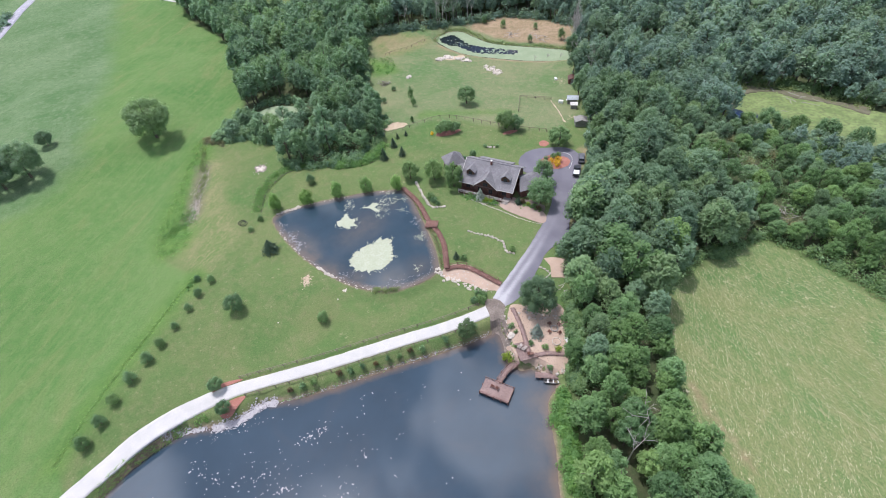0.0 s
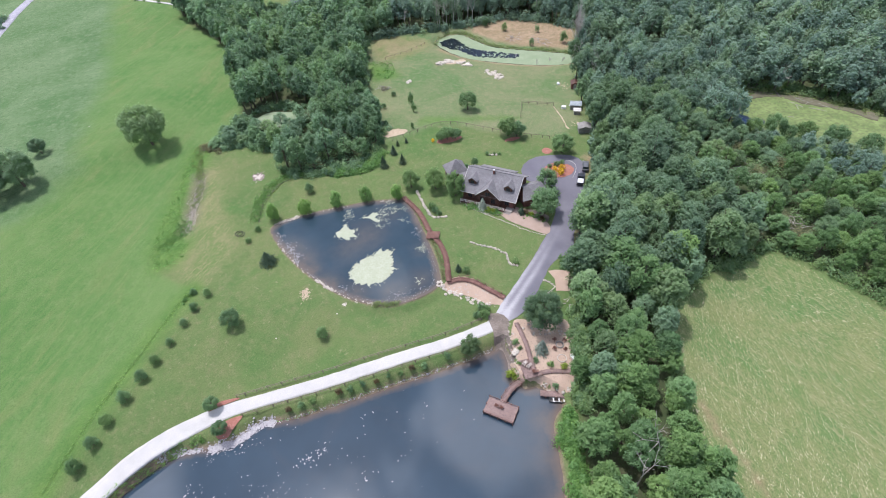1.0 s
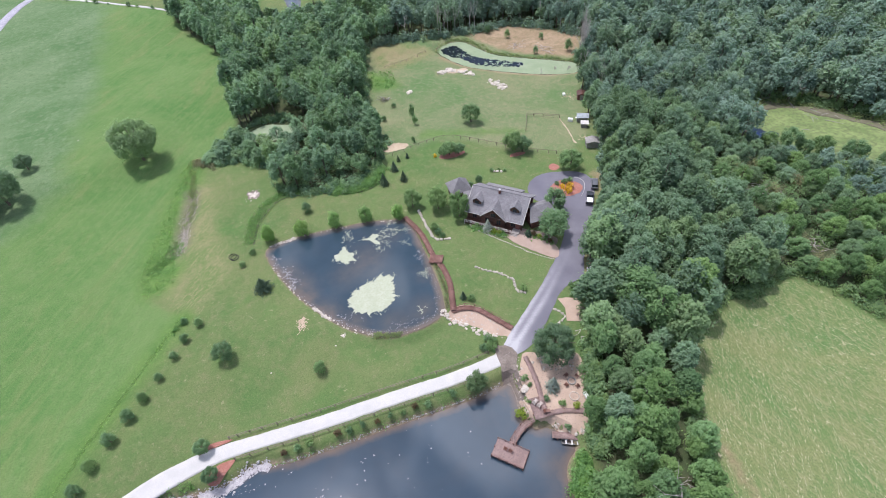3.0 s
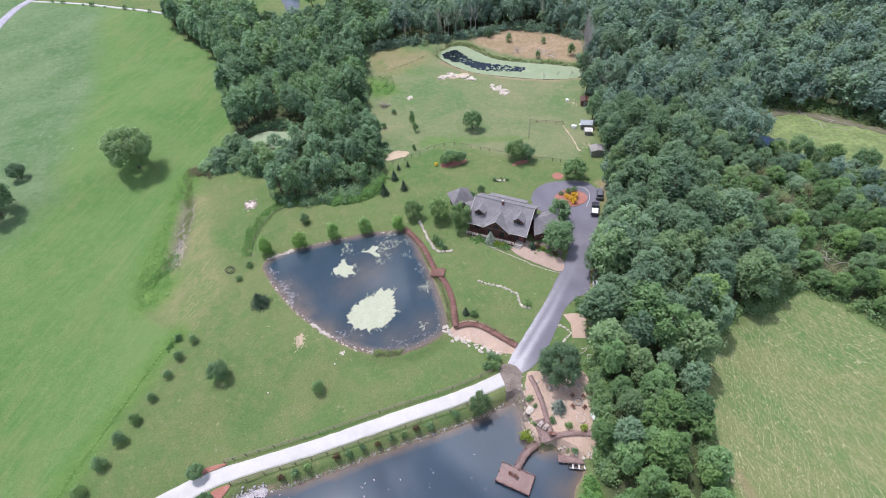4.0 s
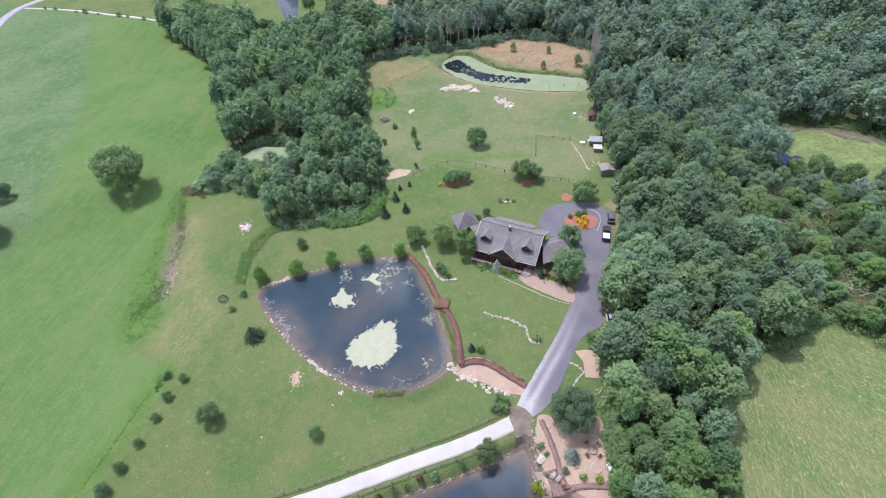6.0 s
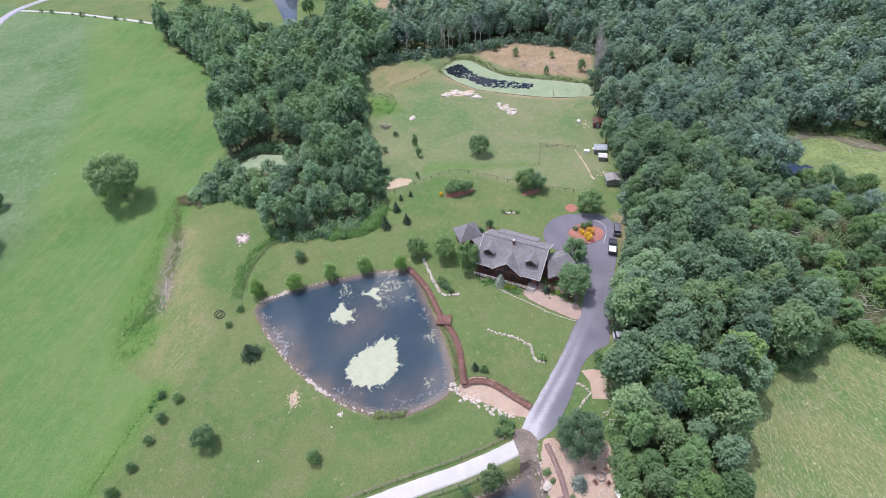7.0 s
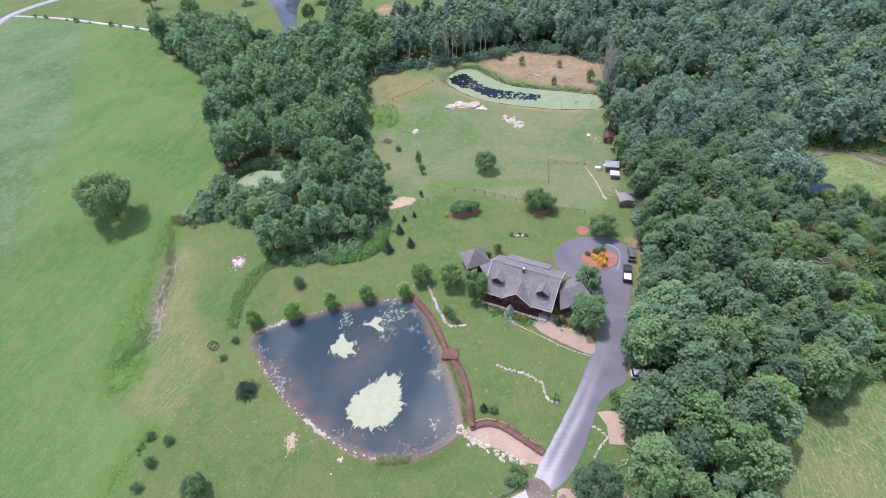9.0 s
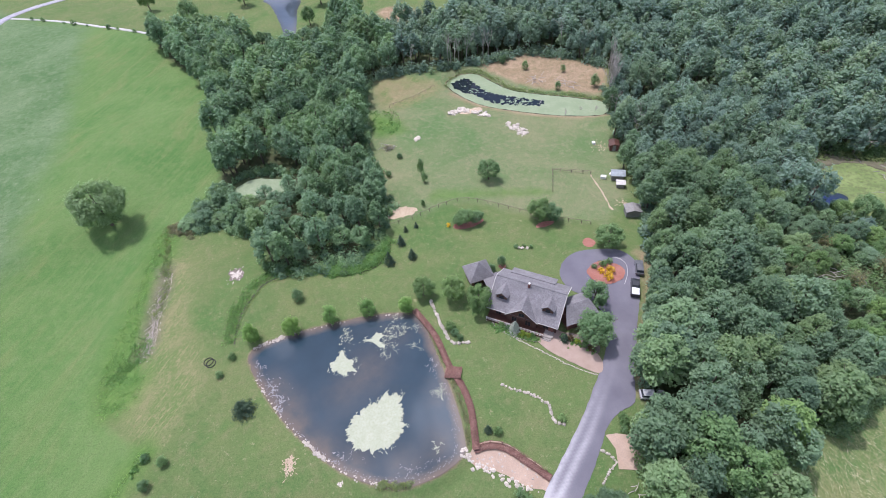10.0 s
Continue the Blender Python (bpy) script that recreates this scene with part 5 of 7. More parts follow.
        tube(edge, (x, 5.1, 3.73), (x, 0, 6.93), 0.07, 0.07, 5)
    tube(edge, (0.1, -6.22, 2.8), (4.3, -6.22, 2.8), 0.07, 0.07, 5)
    tube(edge, (11.6, -6.22, 2.8), (15.9, -6.22, 2.8), 0.07, 0.07, 5)
    for x in (4.3, 11.6):
        tube(edge, (x, -6.37, 2.52), (7.95, -6.37, 5.72), 0.07, 0.07, 5)
    part("roof_edge", edge, M_TRIM, hs, "pale drip edge along eaves and gables")
    # porch deck with railing and steps
    # the deck takes the dark log colour in place of shade under the eave
    part("porch_deck", boxed(0.4, 13.2, -7.6, -5.3, 0.12, 0.32), M_LOG, hs, "timber porch deck, coloured dark for the porch shade")
    for k in range(9):
        x = 0.5 + 12.6 * k / 8
        part("porch_post", boxed(x - 0.06, x + 0.06, -7.58, -7.46, -0.6, 1.3), M_TRIM, hs)
    rail = bmesh.new()
    for z in (0.55, 0.9, 1.2):
        box(rail, 0.5, 13.1, -7.55, -7.49, z, z + 0.08)
    part("porch_rail", rail, M_TRIM, hs, "pale porch railing")
    st = bmesh.new()
    for k in range(4):
        box(st, 13.2, 15.0, -7.3 - 0.32 * k, -6.98 - 0.32 * k, -0.7, 0.30 - 0.17 * k)
    box(st, 13.2, 15.2, -7.0, -5.3, -0.5, 0.31)
    part("steps", st, M_STONE, hs, "grey stone front steps")
    dr = bmesh.new()
    box(dr, 13.9, 14.9, -5.58, -5.44, 0.31, 2.35)
    part("front_door", dr, M_REDWOOD, hs, "red-brown front door")

    # pyramid-roofed sunroom, set square to the garden
    tw = part("sunroom", boxed(32.0, 37.0, 112.8, 117.4, -0.3, 3.4), M_LOG, hs, "log sunroom with a pyramid roof")
    tw.matrix_parent_inverse = hs.matrix_basis.inverted()
    tr = bmesh.new()
    cs = [(31.4, 112.2), (37.5, 112.2), (37.5, 118.0), (31.4, 118.0)]
    for i in range(4):
        p, q = cs[i], cs[(i + 1) % 4]
        slab(tr, [(*p, 3.4), (*q, 3.4), (34.6, 115.0, 6.6)], 0.2)
    part("sunroom_roof", tr, M_ROOF, tw)
    for k in range(2):
        window_part(tw, (33.3 + 2.3 * k, 112.7, 1.3), 0, 1.5, 1.4)
    window_part(tw, (31.98, 115.1, 1.3), -90, 2.2, 1.4)

    link = part("link_roof", boxed(34.6, 39.6, 108.4, 113.2, 3.3, 3.5), M_ROOF, hs, "flat grey roof joining the sunroom")
    link.matrix_parent_inverse = hs.matrix_basis.inverted()
    lw = part("link_wall", boxed(35.2, 39.2, 109.4, 112.9, 0.2, 3.3), M_LOG, hs)
    lw.matrix_parent_inverse = hs.matrix_basis.inverted()

    # garage wing, set square to the drive
    wg = part("garage_wing", boxed(47.0, 53.8, 94.7, 100.2, 0.2, 3.4), M_REDWOOD, hs, "red-brown garage wing")
    wg.matrix_parent_inverse = hs.matrix_basis.inverted()
    wr = slab(bmesh.new(), [(46.2, 94.0, 3.3), (54.3, 94.0, 3.3), (53.0, 97.45, 5.5), (47.6, 97.45, 5.5)], 0.2)
    slab(wr, [(54.3, 100.9, 3.3), (46.6, 100.9, 3.3), (47.6, 97.45, 5.5), (53.0, 97.45, 5.5)], 0.2)
    slab(wr, [(54.3, 94.0, 3.3), (54.3, 100.9, 3.3), (53.0, 97.45, 5.5)], 0.2)
    part("wing_roof", wr, M_ROOF, wg)
    gd = boxed(53.8, 53.88, 95.5, 97.3, 0.8, 2.9)
    box(gd, 53.8, 53.88, 97.8, 99.6, 0.8, 2.9)
    part("garage_door", gd, M_TRIM, wg, "pale garage door")
    window_part(wg, (50.0, 94.68, 1.6), 0, 1.6, 1.2)
    return hs


build_house()


# ---- decks, dock, boardwalk ----
def plank_run(line, width, top, plank=0.16, seed=1):
    """Boards laid across a line; each tread a box with a gap to the next."""
    rng = np.random.default_rng(seed)
    p = smooth_line(line, plank, False) if len(line) > 2 else np.array([np.array(line[0]) + (np.array(line[1]) - np.array(line[0])) * t for t in np.linspace(0, 1, int(np.linalg.norm(np.subtract(line[1], line[0])) / plank) + 1)])
    d = np.gradient(p, axis=0)
    d /= np.linalg.norm(d, axis=1, keepdims=True)
    vs, qs = [], []
    for i, (q, t) in enumerate(zip(p, d)):
        n = np.array([-t[1], t[0]])
        w = width / 2 + rng.uniform(-0.03, 0.03)
        z = top(q[0], q[1]) + rng.uniform(-0.012, 0.012)
        c = [q + t * plank * 0.45 * a + n * w * b for a, b in ((-1, -1), (1, -1), (1, 1), (-1, 1))]
        k = len(vs)
        vs += [(*x, z - 0.05) for x in c] + [(*x, z) for x in c]
        qs += [(k, k + 3, k + 2, k + 1), (k + 4, k + 5, k + 6, k + 7)] + [(k + j, k + (j + 1) % 4, k + 4 + (j + 1) % 4, k + 4 + j) for j in range(4)]
    return p, d, quad_mesh("decking", np.array(vs), np.array(qs))


def boardwalk(name, line, width, top, material, label, rail_side=0, spacing=2.2, group=""):
    ob = tagged(empty(name), label, "boardwalk", group)
    p, d, me = plank_run(line, width, top)
    part("decking", me, material, ob)
    step = max(1, int(1.1 / 0.16))
    for s in (-1, 1):
        beam = bmesh.new()
        pts = [(q[0] - t[1] * s * width * 0.4, q[1] + t[0] * s * width * 0.4, top(q[0], q[1]) - 0.13) for q, t in zip(p[::step], d[::step])]
        for a, b in zip(pts[:-1], pts[1:]):
            tube(beam, a, b, 0.07, 0.07, 4)
        part("beam", beam, M_DECK, ob)
    posts = []
    gap = max(1, int(spacing / 0.16))
    for s in (-1, 1):
        for q, t in zip(p[gap // 2 :: gap], d[gap // 2 :: gap]):
            x, y = q[0] - t[1] * s * width * 0.5, q[1] + t[0] * s * width * 0.5
            zt = top(q[0], q[1])
            up = 0.75 if s == rail_side or rail_side == 2 else 0.12
            part("post", boxed(x - 0.07, x + 0.07, y - 0.07, y + 0.07, min(h1(x, y), zt - 0.2) - 0.3, zt + up), M_DECK, ob)
            if s == rail_side or rail_side == 2:
                posts.append((s, x, y, zt + 0.68))
    rail = bmesh.new()
    for a, b in zip(posts[:-1], posts[1:]):
        if a[0] == b[0] and math.hypot(a[1] - b[1], a[2] - b[2]) < spacing * 1.6:
            tube(rail, a[1:], b[1:], 0.045, 0.045, 5)
    if posts:
        part("handrail", rail, M_DECK, ob)
    else:
        rail.free()
    return ob


def over_land(lift):
    return lambda x, y: h1(x, y) + lift


def land_or(level, lift):
    return lambda x, y: max(h1(x, y) + lift, level)


boardwalk("pond_boardwalk", [(17.6, 112), (19.5, 105.9), (20.2, 101.7), (20.4, 96.5), (20.9, 93.2), (21.5, 89.9), (21.5, 85.5), (20.6, 81.2), (19.7, 77.6)], 1.35, land_or(0.45, 0.25), M_DECK, "red-brown timber boardwalk along the pond", 0)
boardwalk("wash_boardwalk", [(19.4, 77.7), (22.4, 77.5), (25.2, 75.8), (28, 72), (30.2, 68.8)], 1.3, over_land(0.4), M_DECK, "red-brown timber boardwalk over the gravel wash", 1)
boardwalk("pond_platform", [(19.3, 94.4), (22.2, 92.9)], 2.6, over_land(0.55), M_DECK, "red-brown pond viewing platform", 0)
boardwalk("terrace_boardwalk", [(29.9, 61.4), (29.9, 59), (29.6, 55.2), (28.9, 51.5), (28.6, 49.6)], 1.0, over_land(0.3), M_DECK2, "faded timber boardwalk crossing the sand terrace", 0)
deck_z = max(h1(x, y) for x in (26.3, 27.7, 29.1) for y in (48.5, 50.5, 52.3)) + 0.12
boardwalk("terrace_deck", [(27.9, 52.5), (27.5, 48.3)], 2.9, lambda x, y: deck_z, M_DECK2, "faded timber deck with lounge chairs", 0)
boardwalk("shore_boardwalk", [(28.9, 48.7), (30.7, 48.5), (32.2, 48.2), (35.8, 46.9)], 0.95, over_land(0.35), M_DECK2, "faded timber boardwalk along the terrace", 0)
boardwalk("dock_walk", [(20.3, 46.2), (22.0, 47.6), (24.0, 48.7), (25.95, 49.1)], 1.25, land_or(-2.55, 0.3), M_DECK2, "faded timber walkway to the swimming dock", 2, 1.6)
boardwalk("boat_dock", [(28.2, 45.4), (33.9, 42.8)], 1.3, lambda x, y: -2.7, M_DECK2, "faded timber boat dock", 0)


def build_dock():
    ob = tagged(empty("swimming_dock", (19.35, 44.85, -2.58), -43.7), "square red-brown timber swimming dock with posts", "dock")
    vs = bmesh.new()
    for k in range(38):
        x = -3.05 + 6.1 * k / 38
        box(vs, x, x + 0.148, -1.75, 1.75, -0.06, 0.0 + 0.008 * math.sin(k * 2.3))
    part("decking", vs, M_DECK2, ob)
    fr = bmesh.new()
    for y in (-1.72, 1.72):
        box(fr, -3.1, 3.1, y - 0.05, y + 0.05, -0.32, -0.06)
    for x in (-3.05, 3.05):
        box(fr, x - 0.05, x + 0.05, -1.72, 1.72, -0.32, -0.06)
    part("frame", fr, M_DECK, ob)
    spots = [(-3.05 + 6.1 * k / 4, s * 1.72) for k in range(5) for s in (-1, 1)] + [(-3.05, 0), (3.05, 0)]
    for x, y in spots:
        part("post", boxed(x - 0.08, x + 0.08, y - 0.08, y + 0.08, -2.6, 0.55), M_DECK, ob)
    rl = bmesh.new()
    for y in (-1.72, 1.72):
        box(rl, -3.05, 3.05, y - 0.04, y + 0.04, 0.40, 0.48)
    part("side_rail", rl, M_DECK, ob)


build_dock()


def chair(place, turn, material, label, long=False):
    ob = tagged(empty("lounge_chair" if long else "deck_chair", place, turn), label, "chair", "lake chairs")
    ln = 1.15 if long else 0.5
    seat = bmesh.new()
    for k in range(5):
        box(seat, -0.3 + 0.125 * k, -0.2 + 0.125 * k, -ln, 0.1, 0.36, 0.39)
    part("seat", seat, material, ob)
    back = bmesh.new()
    t = pose(0, 0.1, 0.38, 28, 0, 0)
    for k in range(5):
        box(back, -0.3 + 0.125 * k, -0.2 + 0.125 * k, -0.02, 0.02, 0, 0.72 - 0.04 * abs(k - 2), t)
    part("backrest", back, material, ob)
    for x in (-0.3, 0.3):
        part("armrest", boxed(x - 0.06, x + 0.06, -0.5, 0.2, 0.58, 0.61), material, ob)
        for y in (-ln + 0.05, 0.1):
            part("leg", boxed(x - 0.04, x + 0.04, y - 0.04, y + 0.04, 0, 0.6 if y > -0.5 else 0.38), material, ob)
    return ob


chair((18.7, 45.7, -2.56), 130, M_CHAIR, "brown slatted chair on the swimming dock")
chair((19.4, 45.0, -2.56), 120, M_CHAIR, "brown slatted chair on the swimming dock")
for k, (x, y, a) in enumerate(((27.0, 51.3, 120), (27.6, 50.5, 120), (28.2, 49.2, 80))):
    chair((x, y, deck_z + 0.01), a, M_CUSHION if k < 2 else M_CHAIR, "off-white slatted lounge chair on the terrace deck" if k < 2 else "brown slatted chair on the terrace deck", True)
for k, a in enumerate((20, 110, 200, 290)):
    x, y = 36.2 + 1.7 * math.cos(radians(a)), 53.2 + 1.7 * math.sin(radians(a))
    chair((x, y, h1(x, y) + 0.1), a - 90, M_CHAIR, "brown slatted chair round the fire ring")


def rock_mesh(seed, flat=0.7):
    bm = bmesh.new()
    bmesh.ops.create_icosphere(bm, subdivisions=1, radius=0.5)
    rng = np.random.default_rng(seed)
    for v in bm.verts:
        v.co *= 1 + rng.uniform(-0.28, 0.22)
        v.co.z *= flat
    me = bpy.data.meshes.new("rock")
    bm.to_mesh(me)
    bm.free()
    me.materials.append(M_ROCK)
    return me


ROCKS = [rock_mesh(300 + k, 0.6 + 0.1 * (k % 3)) for k in range(5)]


def rock_heap(name, spots, label, group="", category="rock", material=None):
    """Loose stones too many to count: one mesh."""
    vs, fs, base = [], [], 0
    rng = np.random.default_rng(len(spots) * 7 + 1)
    for x, y, z, s in spots:
        me = ROCKS[rng.integers(5)]
        co = np.array([v.co[:] for v in me.vertices])
        a = rng.uniform(0, 6.28)
        c, d = math.cos(a), math.sin(a)
        co = np.stack([co[:, 0] * c * 1.25 - co[:, 1] * d, co[:, 0] * d * 1.25 + co[:, 1] * c, co[:, 2]], 1) * s * rng.uniform(0.7, 1.3)
        vs.append(co + (x, y, z + s * 0.08))
        fs += [tuple(i + base for i in f.vertices) for f in me.polygons]
        base += len(co)
    return tagged(new(name, raw_mesh(name, np.concatenate(vs), fs, [material or M_ROCK])), label, category, group, "stuff")


def along(line, count, spread, seed, size, lo=0.6, hi=1.5, sink=0.0):
    rng = np.random.default_rng(seed)
    p = smooth_line(line, 0.3)
    out = []
    for _ in range(count):
        x, y = p[rng.integers(len(p))] + rng.normal(0, spread, 2)
        out.append((x, y, h1(x, y) - sink, size * rng.uniform(lo, hi)))
    return out


def stone_row(name, line, size, label):
    """A dry row of single pale stones."""
    p = smooth_line(line, size * 0.8)
    ob = tagged(empty(name), label, "stone wall")
    rng = np.random.default_rng(int(p[0][0] * 10))
    for k, (x, y) in enumerate(p):
        x, y = x + rng.normal(0, 0.07), y + rng.normal(0, 0.07)
        o = new("stone", ROCKS[k % 5])
        o.parent = ob
        s = size * rng.uniform(0.8, 1.3)
        o.matrix_basis = pose(x, y, h1(x, y) + 0.14 * s, 0, 0, rng.uniform(0, 360)) @ Matrix.Diagonal((s * 1.2, s * 0.95, s, 1))
    return ob


stone_row("stone_wall", [(29.1, 88), (30.2, 86.7), (32.8, 84.8), (34.9, 82.8), (35.9, 81), (35.6, 79), (35.7, 77.4), (37, 76.6)], 0.62, "low curving wall of pale stones on the lawn")
stone_row("stone_border", [(21.8, 113), (22, 110), (22, 106.8), (22.2, 104.3), (23, 100.7), (26.2, 99.5)], 0.8, "row of pale boulders beside the boardwalk")
stone_row("walk_border", [(36, 96.6), (39.4, 92.5), (43.7, 87.2), (47.7, 83.4)], 0.28, "low pale stone edging of the front walk")
stone_row("drive_edging", [(40.8, 70.2), (42.2, 67.5), (40.2, 66.4), (38.4, 65.2)], 0.5, "pale stones edging the drive")
riprap = along([(-46, 57.8), (-42, 58.0), (-38.5, 57.4)], 260, 0.28, 2, 0.28) + along([(-36.6, 56.9), (-33, 56.6), (-30.3, 57.2), (-27.5, 58.5), (-24.4, 58.5)], 1500, 0.45, 3, 0.25) + along([(-24.4, 58.2), (-19.5, 57.8), (-11.2, 57.5), (-1.2, 57.9), (8.9, 57.8), (18.2, 58), (23, 58.5)], 420, 0.14, 22, 0.16)
rock_heap("lake_riprap", [(x, y, max(z, LAKE_Z - 0.02), s) for x, y, z, s in riprap], "heap of white limestone riprap on the lake shore", material=M_RIPROCK)
rock_heap("pond_edge_stones", along([(-17.8, 115), (-14.5, 115.2), (-12.3, 115.4)], 60, 0.35, 4, 0.5) + along([(-10.2, 90.2), (-8.8, 87.6), (-7.2, 85.6)], 34, 0.22, 5, 0.55) + along([(-18.5, 107), (-14, 96.3), (-8.5, 87.3), (-3.2, 81.1), (4, 76.4), (11, 75.8)], 170, 0.22, 6, 0.3) + along([(-12, 115.7), (0, 115), (14, 112.6)], 60, 0.2, 7, 0.3), "pale stones along the pond edge")
rock_heap("wash_boulders", along([(17.2, 78.4), (18.5, 75.6), (20.3, 74.3), (23.1, 71), (26.3, 68.4)], 90, 0.42, 8, 0.5), "pale boulders lining the gravel wash")
rock_heap("wash_stones", along([(20.5, 76), (24.5, 73.6), (28.5, 69.5)], 60, 0.9, 9, 0.3), "loose stones on the gravel wash")
rock_heap("gully_stones", along([(-39.2, 146), (-40.2, 140), (-41, 136), (-41.2, 129), (-42.3, 122.5)], 210, 0.8, 10, 0.24, 0.4, 1.6), "pale stones in the field gully", material=M_PALEROCK)
rock_heap("meadow_stones", along([(54, 192.6), (58.7, 193.7), (65.3, 186)], 90, 0.8, 11, 1.0) + along([(69, 178.5), (71.1, 174.8), (72.4, 170.6)], 60, 1.0, 12, 0.9), "scattered pale rock outcrop in the meadow", material=M_PALEROCK)
rock_heap("field_stones", along([(-22.6, 138.4), (-21, 139.6)], 14, 0.5, 13, 0.32) + along([(37.5, 180), (38.4, 180.5)], 14, 0.5, 14, 0.8), "pale rock scatter in the grass", material=M_PALEROCK)
rock_heap("spillway_stones", along([(24.6, 64), (26.5, 62.5), (26.4, 58.5), (25.4, 54.5)], 300, 0.75, 15, 0.24), "brown stones in the spillway", material=M_RIPRAP)
rock_heap("ford_stones", along([(25.2, 65.2), (27, 63.6), (28, 61.8)], 110, 0.55, 25, 0.17), "pale loose stones where the road meets the drive")
rock_heap("terrace_gravel", [(x, y, h1(x, y) + 0.08, z) for x, y, z in ((q[0], q[1], 0.16) for q in scatter(SANDS, 0.62, 71)) if (x * 7 + y * 3) % 1 > 0.35], "small brown stones and bark strewn on the sand", material=M_RIPRAP)
rock_heap("terrace_stones", along([(25.8, 50.5), (26, 55), (28, 59.5)], 60, 0.5, 16, 0.35) + along([(32, 60), (35, 57), (39, 57), (39.5, 52)], 70, 0.8, 17, 0.45) + along([(29.5, 47), (31.4, 43.9), (35, 44)], 50, 0.35, 18, 0.45), "loose stones on the sand terrace")


def sandy_patch(name, cx, cy, rx, ry, material, label, seed=1, category="bare patch", lift=0.05, kind="structure"):
    a = np.linspace(0, 2 * np.pi, 130, endpoint=False)
    rng = np.random.default_rng(seed)
    f = 1 + (0.4 if category == "flower bed" else 1.0) * sum(rng.uniform(0.05, 0.2) / k * np.cos(k * a + rng.uniform(0, 6)) for k in (2, 3, 4, 5, 7, 9))
    o = drape(name, np.stack([cx + rx * f * np.cos(a), cy + ry * f * np.sin(a)], 1), material, lift, 0.8, None, (0.05 if category == "flower bed" else 0.28) * min(rx, ry) + 0.06)
    return tagged(o, label, category, kind=kind)


def scuffed_patch(cx, cy, sx, sy, count, material, label, seed):
    """Bare ground worn through the grass in torn strips."""
    rng = np.random.default_rng(seed)
    vs, fs, base = [], [], 0
    for _ in range(count):
        x, y = cx + rng.normal(0, 0.5 * sx), cy + rng.normal(0, 0.5 * sy)
        t = math.atan2(y - cy, x - cx) + rng.normal(0, 0.5)
        ln, w = rng.uniform(0.12, 0.5), rng.uniform(0.05, 0.16)
        a = np.linspace(0, 2 * np.pi, 8, endpoint=False)
        r = rng.uniform(0.6, 1.25, 8)
        ax, ay = ln * r * np.cos(a), w * r * np.sin(a)
        px, py = x + ax * math.cos(t) - ay * math.sin(t), y + ax * math.sin(t) + ay * math.cos(t)
        vs.append(np.stack([px, py, height(px, py) + rng.uniform(0.05, 0.08)], 1))
        fs.append(tuple(range(base, base + 8)))
        base += 8
    ob = new("bare_patch", raw_mesh("bare_patch", np.concatenate(vs), fs, [material]))
    return tagged(ob, label, "bare patch", kind="stuff")


sandy_patch("bare_patch", 23.4, 145.2, 4.2, 2.0, M_DIRT, "bare sandy patch in the meadow", 2)
scuffed_patch(-13.6, 86.4, 1.1, 1.5, 110, M_DIRT, "scuffed sandy patch in the lawn", 3)
sandy_patch("bare_patch", -21.8, 139.0, 2.1, 1.9, M_RIPRAP, "dark bare soil round a pale patch", 24)
star = np.array([(1.0 + 0.55 * math.cos(5 * a + 0.4) + 0.25 * math.sin(3 * a)) * np.array((1.0 * math.cos(a), 1.0 * math.sin(a))) for a in np.linspace(0, 2 * math.pi, 90, endpoint=False)])
tagged(drape("bare_patch", star + (-21.7, 139.1), M_ROCK, 0.12, 0.5, None, 0.3), "pale star-shaped bare patch in the grass", "bare patch", kind="structure")
scuffed_patch(-21.8, 139, 1.9, 1.9, 40, M_ROCK, "pale scraps round the star-shaped patch", 4)
scuffed_patch(-5.2, 80.2, 0.5, 0.4, 9, M_PALEROCK, "small pale scuff in the lawn", 5)
scuffed_patch(90.5, 154.5, 2.8, 2.4, 60, M_DIRT, "scuffed bare ground beside the red shed", 5)
scuffed_patch(80.6, 127, 1.6, 1.4, 26, M_DIRT, "scuffed bare ground beside the sheds", 6)
sandy_patch("bare_patch", 61, 192, 4, 1.6, M_DIRT, "bare ground by the rock outcrop", 8)
sandy_patch("mulch_island", 63.2, 106.2, 4.3, 3.6, M_MULCH, "red mulch island in the loop drive", 10, "flower bed", 0.2)
sandy_patch("mulch_bed", 38.8, 134.2, 4.3, 1.6, M_MULCH, "red mulch bed round meadow shrubs", 11, "flower bed")
sandy_patch("mulch_bed", 64.6, 116.5, 1.6, 1.6, M_MULCH, "orange mulch beside the broad tree", 12, "flower bed")
sandy_patch("mulch_bed", 57.5, 126.6, 2.6, 1.0, M_MULCH, "brown mulch under the meadow tree", 13, "flower bed")
sandy_patch("mulch_bed", 41.2, 116.6, 0.9, 0.8, M_MULCH, "brown mulch round a sapling", 14, "flower bed")
for pts in ([(-36.4, 63.9), (-34.2, 65.4), (-30.4, 65.1), (-30.6, 64.7), (-34.2, 64.4)], [(-35.0, 58.2), (-32.9, 57.8), (-29.9, 60.3), (-30.2, 60.9), (-33.2, 60.6)]):
    tagged(drape("gate_bed", smooth_line(pts, 0.5, True), M_MULCH, 0.16, 0.5), "red mulch gateway bed beside the road", "flower bed", kind="structure")


